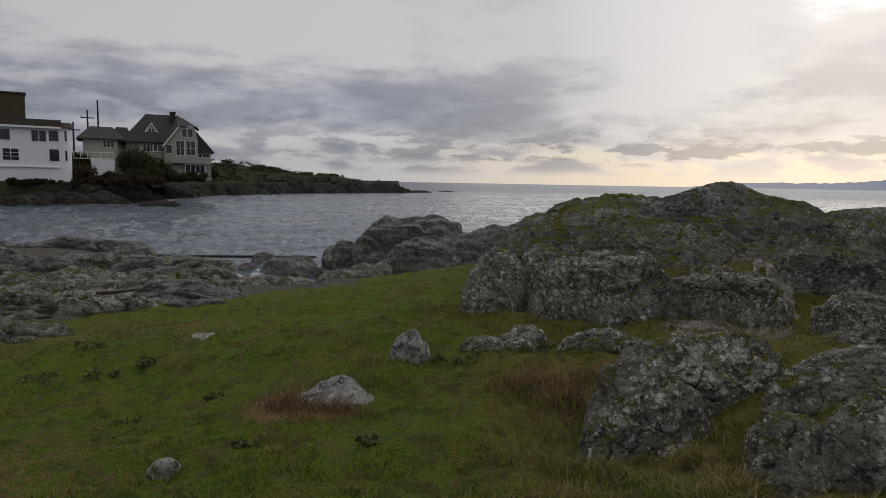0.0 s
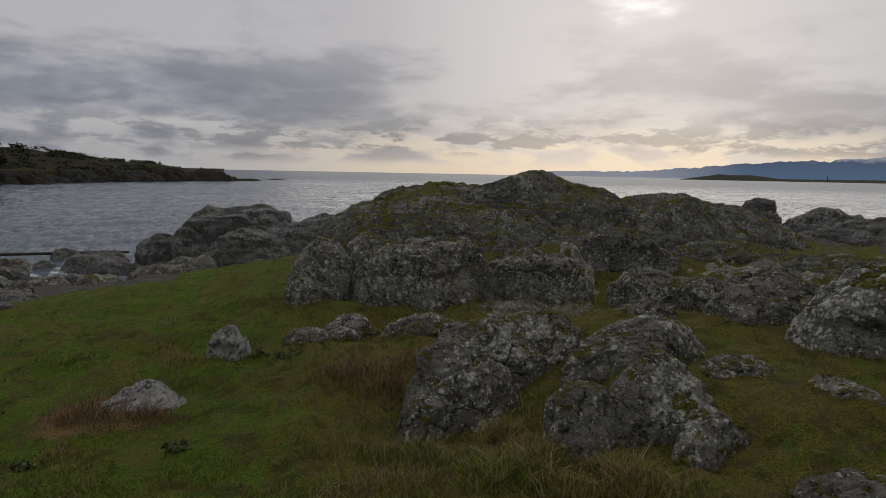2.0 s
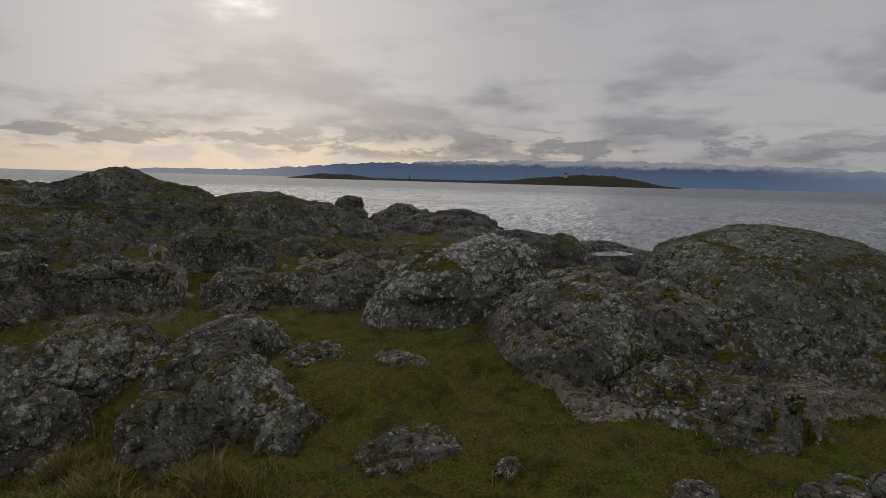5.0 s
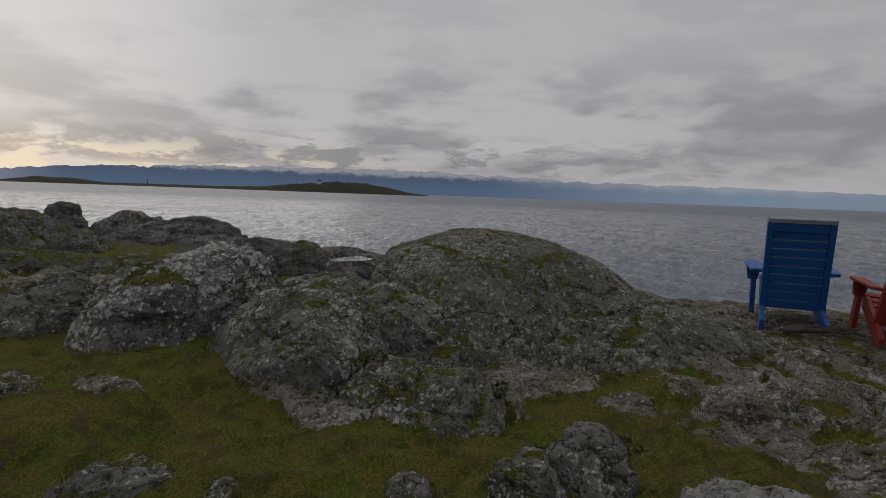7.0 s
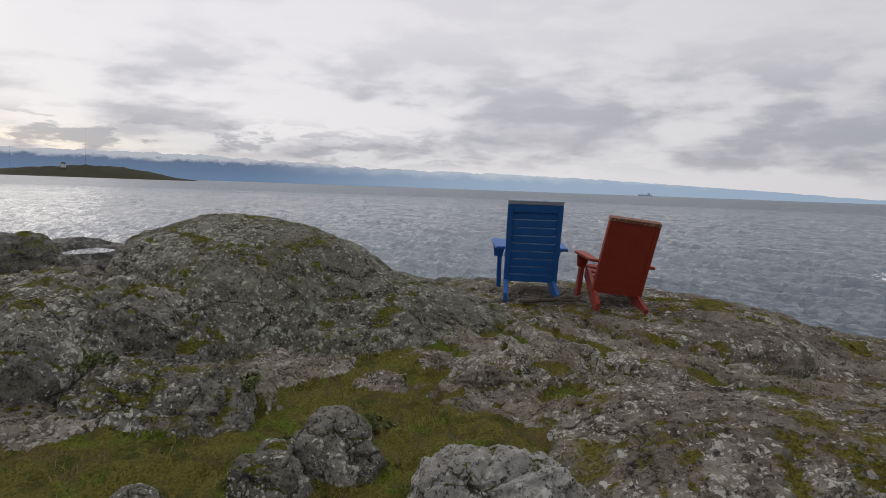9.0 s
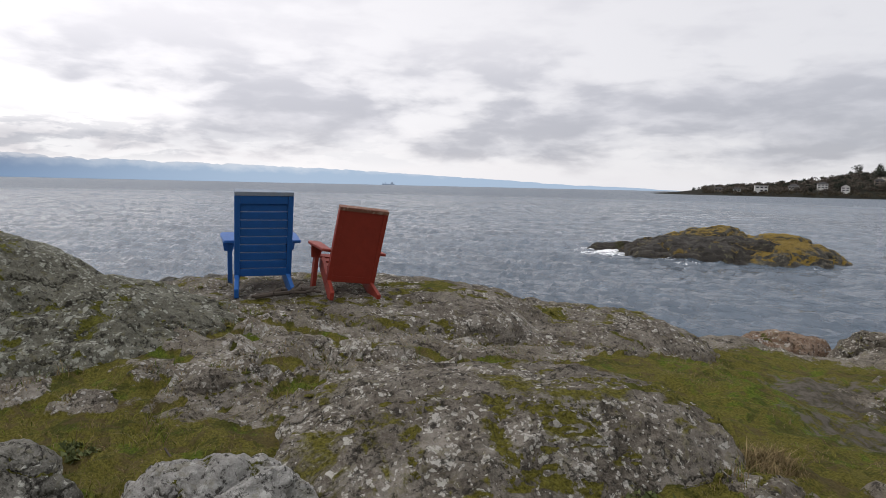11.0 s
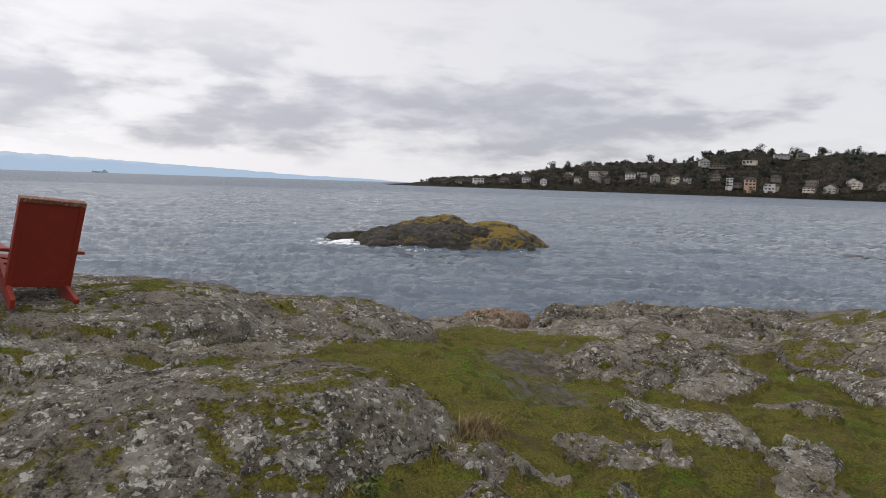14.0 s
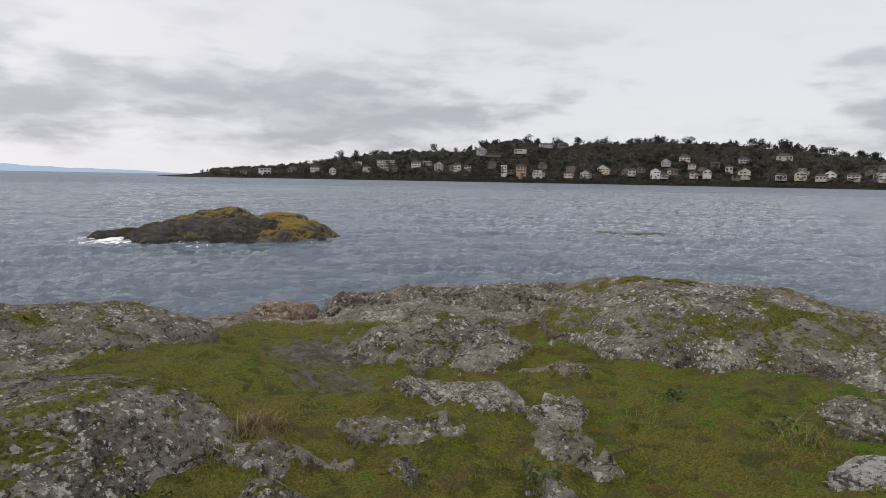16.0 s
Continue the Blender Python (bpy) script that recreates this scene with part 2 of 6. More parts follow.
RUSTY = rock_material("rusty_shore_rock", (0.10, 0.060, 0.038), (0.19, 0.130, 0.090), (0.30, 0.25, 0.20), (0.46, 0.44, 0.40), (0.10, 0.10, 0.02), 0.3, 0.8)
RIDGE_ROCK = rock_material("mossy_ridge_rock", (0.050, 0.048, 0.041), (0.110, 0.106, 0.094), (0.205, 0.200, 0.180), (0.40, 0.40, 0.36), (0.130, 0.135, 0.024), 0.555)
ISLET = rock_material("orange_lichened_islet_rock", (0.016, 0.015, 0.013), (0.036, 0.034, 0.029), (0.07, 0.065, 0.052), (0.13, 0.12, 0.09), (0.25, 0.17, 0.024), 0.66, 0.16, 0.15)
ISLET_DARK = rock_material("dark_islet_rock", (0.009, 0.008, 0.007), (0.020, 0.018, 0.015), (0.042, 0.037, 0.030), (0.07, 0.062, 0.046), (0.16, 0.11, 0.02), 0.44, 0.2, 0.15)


def ground_material():
    m, n = material("mossy_grass_ground")
    p = place_of(n)
    attr = lambda k: n.add("ShaderNodeAttribute", attribute_name=k).outputs["Fac"]
    fine, mid, broad = n.noise(p, 60.0, 5.0, 0.7), n.noise(p, 9.0, 5.0, 0.65), n.noise(p, 1.1, 4.0, 0.6, 0.5)
    green = n.mix(n.step(fine, 0.35, 0.65), (0.036, 0.062, 0.006), (0.105, 0.150, 0.016))
    moss = n.mix(n.step(fine, 0.35, 0.65), (0.056, 0.052, 0.011), (0.140, 0.128, 0.027))
    straw = n.mix(n.step(fine, 0.35, 0.65), (0.085, 0.055, 0.022), (0.21, 0.145, 0.06))
    soil = n.mix(n.step(mid, 0.4, 0.62), (0.058, 0.052, 0.042), (0.115, 0.104, 0.085))
    lawn = n.step(n.math("ADD", attr("lawn"), n.math("MULTIPLY", n.math("SUBTRACT", mid, 0.5), 1.6)), 0.3, 0.7)
    c = n.mix(lawn, moss, green)
    c = n.mix(n.math("MULTIPLY", n.step(broad, 0.50, 0.60), 0.8), c, moss)
    c = n.mix(n.math("MULTIPLY", n.step(n.noise(p, 3.6, 6.0, 0.7, 0.4), 0.50, 0.60), 0.55), c, (0.016, 0.026, 0.006))
    c = n.mix(n.math("MULTIPLY", n.step(n.noise(p, 2.7, 5.0, 0.65, 0.6), 0.53, 0.62), 0.7), c, green)
    c = n.mix(n.math("MULTIPLY", n.step(n.noise(p, 4.3, 6.0, 0.72, 0.8), 0.52, 0.60), 0.75), c, n.mix(fine, (0.040, 0.030, 0.014), (0.115, 0.085, 0.040)))
    c = n.mix(n.math("MULTIPLY", n.step(n.noise(p, 26.0, 6.0, 0.8, 0.6), 0.56, 0.70), 0.5), c, (0.020, 0.019, 0.010))
    c = n.mix(n.step(n.math("ADD", attr("straw"), n.math("MULTIPLY", n.math("SUBTRACT", mid, 0.5), 1.2)), 0.4, 0.8), c, straw)
    c = n.mix(n.step(n.math("ADD", attr("soil"), n.math("MULTIPLY", n.math("SUBTRACT", mid, 0.5), 2.4)), 0.4, 0.85), c, soil)
    stone, rock_h = rock_surface(n, p, (0.064, 0.055, 0.043), (0.150, 0.132, 0.105), (0.258, 0.236, 0.198), (0.46, 0.45, 0.41))
    stone = n.mix(n.math("MULTIPLY", attr("shelf"), 0.75), stone, n.mix(n.noise(n.scale(p, (1.0, 3.0, 1.0)), 2.2, 7.0, 0.8), (0.010, 0.0095, 0.008), (0.12, 0.114, 0.102)))
    bare = n.step(n.math("ADD", attr("stone"), n.math("MULTIPLY", n.math("SUBTRACT", n.noise(p, 9.0, 7.0, 0.75, 0.5), 0.5), 1.5)), 0.44, 0.56)
    c = n.mix(bare, c, stone)
    h = n.math("ADD", n.math("MULTIPLY", fine, 0.5), mid)
    h = n.math("ADD", n.math("MULTIPLY", h, n.math("SUBTRACT", 1.0, bare)), n.math("MULTIPLY", rock_h, bare))
    finish(n, c, 0.95, h, 0.06, 1.0, spec=0.08)
    return m


GROUND = ground_material()


def sea_material():
    m, n = material("choppy_grey_sea")
    p = place_of(n)
    place = n.add("ShaderNodeSeparateXYZ", {0: p})
    run = n.math("ADD", n.math("MULTIPLY", place.outputs[0], 0.643), n.math("MULTIPLY", place.outputs[1], -0.766))
    across = n.math("ADD", n.math("MULTIPLY", place.outputs[0], 0.766), n.math("MULTIPLY", place.outputs[1], 0.643))
    wind = n.add("ShaderNodeCombineXYZ", {0: run, 1: n.math("MULTIPLY", across, 0.28), 2: 0.0}).outputs[0]
    h = n.math("MULTIPLY", n.noise(wind, 0.16, 3.0, 0.5, 0.4), 2.6)
    h = n.math("ADD", h, n.math("MULTIPLY", n.noise(wind, 0.9, 5.0, 0.62, 0.5), 1.1))
    h = n.math("ADD", h, n.math("MULTIPLY", n.noise(wind, 3.4, 5.0, 0.65, 0.4), 0.42))
    h = n.math("ADD", h, n.math("MULTIPLY", n.noise(wind, 0.03, 4.0, 0.6, 0.5), 9.0))
    gust_tone = n.step(n.noise(n.scale(p, (0.6, 1.0, 1.0)), 0.05, 10.0, 0.85, 0.4), 0.40, 0.60)
    foam = n.add("ShaderNodeAttribute", attribute_name="foam").outputs["Fac"]
    lace = n.step(n.math("ADD", foam, n.math("MULTIPLY", n.math("SUBTRACT", n.noise(p, 1.4, 8.0, 0.75, 1.0), 0.5), 1.6)), 0.55, 0.78)
    # light and dark wave faces are painted into the water as patchy tone
    water = n.mix(gust_tone, (0.042, 0.062, 0.084), (0.082, 0.110, 0.142))
    colour = n.mix(lace, water, (0.74, 0.76, 0.77))
    far = n.add("ShaderNodeAttribute", attribute_name="open_sea").outputs["Fac"]
    rough = n.math("ADD", n.math("MULTIPLY", lace, 0.6), n.math("ADD", n.math("ADD", 0.05, n.math("MULTIPLY", far, 0.24)), n.math("MULTIPLY", gust_tone, 0.06)))
    bump = n.add("ShaderNodeBump", {"Height": h, "Distance": 0.40, "Strength": 1.0}).outputs[0]
    b = n.add("ShaderNodeBsdfPrincipled", {"Base Color": colour, "Roughness": rough, "IOR": 1.33, "Specular IOR Level": n.math("SUBTRACT", 0.50, n.math("MULTIPLY", far, 0.32)), "Normal": bump})
    n.add("ShaderNodeOutputMaterial", {0: b.outputs[0]})
    return m


SEA_WATER = sea_material()


def plain(name, colour, rough=0.8, vary=0.25, scale=8.0, bump=0.0, worn=None, amount=0.6, metal=0.0, spec=0.3):
    """Paint, wood, plaster and the like: one colour with grain and wear."""
    m, n = material(name)
    p = n.add("ShaderNodeTexCoord").outputs["Object"]
    f = n.noise(p, scale, 5.0, 0.65, 0.3)
    c = n.mix(f, tuple(x * (1 - vary) for x in colour), tuple(min(1, x * (1 + vary)) for x in colour))
    if worn:
        c = n.mix(n.step(n.noise(p, scale * 3.0, 6.0, 0.75, 0.4), amount, amount + 0.08), c, worn)
    finish(n, c, rough, f if bump else None, bump, 1.0, metal, 0.05 if rough >= 0.95 else spec)
    return m


def foliage_material(name, dark, light, scale=0.6):
    m, n = material(name)
    p = place_of(n)
    r = n.add("ShaderNodeNewGeometry").outputs["Random Per Island"]
    c = n.mix(n.math("ADD", n.math("MULTIPLY", r, 0.6), n.math("MULTIPLY", n.noise(p, scale, 3.0), 0.5)), dark, light)
    finish(n, c, 0.9, spec=0.15)
    return m


def turf_material():
    """Grass blades: green, olive and dark by patches of the lawn."""
    m, n = material("green_grass_blades")
    p = place_of(n)
    r = n.add("ShaderNodeNewGeometry").outputs["Random Per Island"]
    green = n.mix(r, (0.036, 0.066, 0.006), (0.145, 0.200, 0.022))
    olive = n.mix(r, (0.065, 0.060, 0.010), (0.215, 0.190, 0.040))
    dark = n.mix(r, (0.018, 0.034, 0.006), (0.070, 0.100, 0.018))
    c = n.mix(n.step(n.noise(p, 0.8, 5.0, 0.6, 0.6), 0.42, 0.58), green, olive)
    c = n.mix(n.step(n.noise(n.vmath("ADD", p, (4.0, 2.0, 0.0)), 2.3, 5.0, 0.65, 0.5), 0.52, 0.62), c, dark)
    finish(n, c, 0.9, spec=0.12)
    return m


GRASS_GREEN = turf_material()
GRASS_DRY = foliage_material("dry_grass_blades", (0.065, 0.047, 0.021), (0.27, 0.205, 0.105), 1.5)
SHRUB = foliage_material("dark_shrub_leaves", (0.012, 0.018, 0.007), (0.05, 0.06, 0.022))
# far-hill evergreens: haze is mixed in by lightening both tones
CONIFER = foliage_material("dark_evergreen_leaves", (0.016, 0.021, 0.016), (0.040, 0.048, 0.034), 0.1)
BARK = plain("bark", (0.05, 0.042, 0.035), 0.95)
BLUE = plain("weathered_blue_paint", (0.009, 0.072, 0.245), 0.55, 0.2, 9.0, 0.004, (0.24, 0.32, 0.40), 0.69)
RED = plain("weathered_red_paint", (0.175, 0.020, 0.010), 0.6, 0.2, 9.0, 0.004, (0.10, 0.05, 0.035), 0.64)
BARE = plain("bare_blue_grey_wood", (0.20, 0.23, 0.27), 0.85, 0.35, 14.0, 0.004, (0.08, 0.14, 0.24), 0.56)
DRIFT = plain("driftwood", (0.050, 0.040, 0.031), 0.9, 0.4, 10.0, 0.01)


# ---- shapes ----
def lattice(i, j, k, seed):
    h = (i * 374761393 + j * 668265263 + k * 2147483647 + seed * 1274126177) & 0xFFFFFFFF
    h = ((h ^ (h >> 13)) * 1274126177) & 0xFFFFFFFF
    h = ((h ^ (h >> 16)) * 2246822519) & 0xFFFFFFFF
    return ((h ^ (h >> 15)) & 0xFFFF) / 65535.0


def value_noise(p, seed=0):
    """Smooth noise from -1 to 1 at an (n, 3) array of points."""
    f = np.floor(p)
    u = p - f
    u = u * u * u * (u * (u * 6 - 15) + 10)
    i, j, k = f.astype(np.int64).T
    total = 0.0
    for a in (0, 1):
        for b in (0, 1):
            for c in (0, 1):
                w = (u[:, 0] if a else 1 - u[:, 0]) * (u[:, 1] if b else 1 - u[:, 1]) * (u[:, 2] if c else 1 - u[:, 2])
                total = total + w * lattice(i + a, j + b, k + c, seed)
    return total * 2 - 1


def fbm(p, octaves=4, seed=0, gain=0.5):
    total, amp = 0.0, 1.0
    for o in range(octaves):
        total = total + amp * value_noise(p * 2.03 ** o + 17.3 * o, seed + o)
        amp *= gain
    return total


def crevice(p, seed=0):
    """Distance to the nearest joint between irregular blocks (0 on a joint), and a random number for each block."""
    f = np.floor(p).astype(np.int64)
    best = np.full(len(p), 9.0)
    second, block = best.copy(), np.zeros(len(p))
    for a in (-1, 0, 1):
        for b in (-1, 0, 1):
            for c in (-1, 0, 1):
                i, j, k = (f + (a, b, c)).T
                mark = lattice(i, j, k, seed)
                q = np.stack([i + mark, j + lattice(i, j, k, seed + 7), k + lattice(i, j, k, seed + 13)], 1)
                d = np.sqrt(((q - p) ** 2).sum(1))
                second = np.minimum(second, np.maximum(best, d))
                block = np.where(d < best, lattice(i, j, k, seed + 29), block)
                best = np.minimum(best, d)
    return second - best, block


def sheet(name, verts, faces, mat, smooth=True):
    me = bpy.data.meshes.new(name)
    me.from_pydata(verts.tolist() if hasattr(verts, "tolist") else verts, [], faces.tolist() if hasattr(faces, "tolist") else faces)
    me.materials.append(mat)
    if smooth:
        me.shade_smooth()
    return new(name, me)


def grid_faces(rows, cols, wrap=False):
    i, j = np.meshgrid(np.arange(rows - 1), np.arange(cols if wrap else cols - 1), indexing="ij")
    k = (j + 1) % cols
    return np.stack([i * cols + j, i * cols + k, (i + 1) * cols + k, (i + 1) * cols + j], -1).reshape(-1, 4)


# ---- the land ----
# shoreline: degrees to the right of +y, metres from the origin
SHORE_AZ = np.array([-180, -150, -90, -60, -40, -31, -25, -22, -19.5, -15, -12.5, -10, -7, 2, 6, 12, 25, 40, 50, 58, 66, 78, 92, 105, 116, 128, 138, 150, 162, 175, 180])
SHORE_R = np.array([12.0, 16, 40, 36, 33, 31, 27.5, 24, 20.5, 19.5, 19.5, 23, 28, 30, 27, 21, 18, 20, 18, 13, 11.2, 10.6, 10.2, 10.4, 10.4, 9.8, 11.4, 11.4, 11.4, 11.6, 12.0])
# ground heights that the slopes run between: x, y, z
LAWN = [(0.4, -0.4, 0.0), (0.0, 2.5, -0.22), (-3.0, 2.0, -0.42), (-1.2, 5.7, -0.49), (-0.5, 7.1, -0.45), (0.8, 7.2, -0.32), (1.0, 4.3, -0.33), (-3.5, 6.0, -0.70), (-2.5, 10.5, -0.85), (0.1, 9.2, -0.24), (-5.4, 12.9, -1.28), (-8.3, 11.2, -1.22), (-3.7, 19.6, -1.42), (-7.0, 5.0, -0.95), (-11, 24, -1.75), (-13, 16, -1.42), (-17, 24, -1.3), (-9.0, 18, -1.5), (-19, 30, -1.45), (-6.2, 18.5, -1.55), (-1.0, 26, -2.0), (-2.6, 21.5, -1.8), (0.6, 22.5, -1.45), (-5.0, 24, -2.6), (-6, -6, -0.2)]
KNOLL = [(1.7, 6.6, -0.06), (1.8, 3.5, -0.12), (2.5, 3.2, -0.05), (3.2, 4.1, 0.12), (3.7, 3.4, 0.15), (2.8, 2.5, 0.0), (1.2, 8.3, -0.18), (4.2, 7.4, -0.06), (3.7, 5.7, 0.12), (5.2, 3.3, 0.17), (2.4, 10.2, 0.45), (4.6, 9.4, 0.45), (7.5, 8.5, 0.4), (4.0, 12.5, 0.6), (9.5, 9.0, 0.2), (11, 13, 0.2), (4.4, 1.2, 0.03), (8.0, 5.0, 0.25)]
POINT = [(7.3, -0.6, 0.26), (8.2, -1.8, 0.28), (9.3, -5.0, -0.05), (7.3, -6.3, -0.28), (5.4, -2.6, 0.06), (5.3, -4.7, -0.10), (3.5, -3.5, -0.05), (2.6, -4.1, -0.19), (2.2, -5.9, -0.28), (3.4, -6.7, -0.40), (5.2, -6.8, -0.44), (7.8, -9.2, -0.80), (1.9, -7.5, -0.32), (0.3, -6.0, -0.08), (1.3, -4.4, -0.13), (0.0, -4.8, 0.02), (4.5, -9.5, -0.35), (1.0, -10, -0.2)]
HEAD_AZ, HEAD_R = [-75, -37, -30, -22, -12, -6], [105, 112, 116, 170, 225, 255]
SPOTS = np.array(LAWN + KNOLL + POINT)


def soft(x, lo, hi):
    t = np.clip((x - lo) / (hi - lo), 0, 1)
    return t * t * (3 - 2 * t)


def ground_z(x, y):
    """Height of the turf at arrays x, y."""
    x, y = np.asarray(x, float), np.asarray(y, float)
    d2 = (x[..., None] - SPOTS[:, 0]) ** 2 + (y[..., None] - SPOTS[:, 1]) ** 2
    w = 1.0 / (d2 + 0.12) ** 1.6
    z = (w * SPOTS[:, 2]).sum(-1) / w.sum(-1)
    r, az = np.hypot(x, y), np.degrees(np.arctan2(x, y))
    shore = np.interp(az, SHORE_AZ, SHORE_R)
    fall = soft(r, shore - 0.8, shore + 3.5)
    return z * (1 - fall) + (SEA - 2.2) * fall


def spot(x, y):
    return float(ground_z(np.array([x]), np.array([y]))[0])


def patch(x, y, cx, cy, a, b, yaw):
    """1 inside a turned ellipse, falling to 0 outside it."""
    c, s = math.cos(radians(yaw)), math.sin(radians(yaw))
    u, v = ((x - cx) * c + (y - cy) * s) / a, ((y - cy) * c - (x - cx) * s) / b
    return 1 - soft(np.hypot(u, v), 0.55, 1.45)


# bare stone flush with the turf: x, y, half widths, turn
BARE_KNOLL = [(5.7, 1.6, 1.2, 1.1, 70), (4.6, 2.1, 0.5, 0.4, 60), (3.87, 3.45, 0.25, 0.12, 90)]
BARE_POINT = [(5.5, -0.8, 0.45, 0.22, 75), (6.4, -1.5, 0.5, 0.16, 70), (5.4, 0.0, 0.25, 0.14, 80), (6.0, -2.1, 0.6, 0.24, 60), (7.0, -2.5, 0.6, 0.25, 75), (8.3, -3.2, 2.0, 0.8, 75), (8.2, -0.4, 1.2, 0.8, 80), (6.6, -4.6, 1.2, 0.6, 60)]
BARE_COVE = [(3.9, -7.4, 1.15, 0.75, 20), (2.75, -4.6, 0.5, 0.24, 20), (2.75, -5.75, 0.55, 0.36, 10), (1.95, -5.6, 0.2, 0.55, 20), (1.6, -4.9, 0.16, 0.4, 50), (2.3, -6.9, 0.3, 0.2, 0), (3.2, -3.7, 0.4, 0.3, 40), (4.4, -9.0, 1.6, 0.7, 15)]


def ribs(x, y):
    """Where bare rock breaks the turf, from 0 to 1."""
    p = np.stack([x * 1.25 + 0.3 * y, y * 0.85 - 0.2 * x, np.zeros_like(x)], 1)
    edge = fbm(p * 0.95, 6, 61, 0.66)
    az, r = np.degrees(np.arctan2(x, y)), np.hypot(x, y)
    scattered = soft(edge, 0.06, 0.26) * soft(az, 12, 24) * (1 - soft(az, 60, 70)) * soft(r, 6.8, 8.0)
    ragged = 0.55 * fbm(np.stack([x * 2.2, y * 2.2, np.zeros_like(x)], 1), 6, 63, 0.62)
    along, across = 0.34 * x + 0.94 * y, 0.94 * x - 0.34 * y
    strips = fbm(np.stack([along * 0.8, across * 2.4, np.zeros_like(x)], 1), 5, 65, 0.6)
    strips = soft(strips, 0.24, 0.38) * near(x, y, 6.5, -2.0, 2.0, 0.4)
    flush = np.maximum.reduce([patch(x, y, *one) for one in BARE_KNOLL + BARE_POINT + BARE_COVE])
    return np.maximum.reduce([scattered, strips, soft(flush + ragged * (flush > 0.01), 0.38, 0.62)])


def bumpy(x, y):
    p = np.stack([x, y, np.zeros_like(x)], 1)
    rib = ribs(x, y)
    return 0.05 * fbm(p * 1.5, 4, 3) + 0.034 * fbm(p * 5.0, 4, 5, 0.62) + rib * (0.075 + 0.035 * fbm(p * 3.5, 4, 9, 0.6))


def near(x, y, cx, cy, r, soften=0.5):
    return 1 - soft(np.hypot(x - cx, y - cy), r * (1 - soften), r * (1 + soften))


def build_ground():
    rings = np.concatenate([[0.0], np.geomspace(0.6, 45.0, 300), np.geomspace(60, 4800, 12)])
    a = np.radians(np.concatenate([np.linspace(-62, 202, 560), np.linspace(207, 293, 24)]))
    cols = len(a)
    x, y = (rings[:, None] * np.sin(a)).ravel() + 0.4, (rings[:, None] * np.cos(a)).ravel() - 0.4
    z = ground_z(x, y) + bumpy(x, y) * (np.hypot(x, y) < 50)
    ob = sheet("ground", np.stack([x, y, z], 1), grid_faces(len(rings), cols, True), GROUND)
    me = ob.data
    r, az = np.hypot(x, y), np.degrees(np.arctan2(x, y))
    lawn = soft(-az, -14, 12) * soft(r, 1.0, 2.0) * (az < 60) + 0.48 * near(x, y, 0.9, -6.7, 1.3, 0.7) + 0.44 * near(x, y, 4.5, -5.5, 1.1, 0.7)
    straw = 0.75 * near(x, y, -1.35, 5.65, 0.55, 0.3) + 0.55 * near(x, y, -3.4, 3.6, 2.0, 0.8) + 0.6 * near(x, y, 1.4, 5.6, 0.8) + 0.5 * near(x, y, 3.1, -3.6, 0.35) + 0.55 * near(x, y, -5.5, 10.0, 2.2) + 0.3 * near(x, y, 1.3, 4.0, 0.7)
    soil = 0.9 * near(x, y, 5.0, -6.7, 0.75, 0.6) + 0.8 * near(x, y, 4.1, -5.6, 0.45, 0.7) + 0.5 * near(x, y, 7.9, -1.6, 1.2)
    stone = ribs(x, y) * (r < 30) + soft(r - np.interp(az, SHORE_AZ, SHORE_R), -2.2, -0.8) + soft(r - np.interp(az, [-80, -37, -25, -11], [12.4, 13.2, 15.4, 18.6]), -0.6, 1.0) * (az < -9) * (az > -80)
    shelf = ((az < -9) & (az > -80) | (r > 14)).astype(float)
    for key, v in (("shelf", shelf), ("lawn", lawn), ("straw", straw), ("soil", soil), ("stone", stone)):
        me.attributes.new(key, "FLOAT", "POINT").data.foreach_set("value", np.clip(v, 0, 1).astype(np.float32))
    return tagged(ob, "mossy turf of short green grass and yellow moss between rocks", "ground", kind="structure")


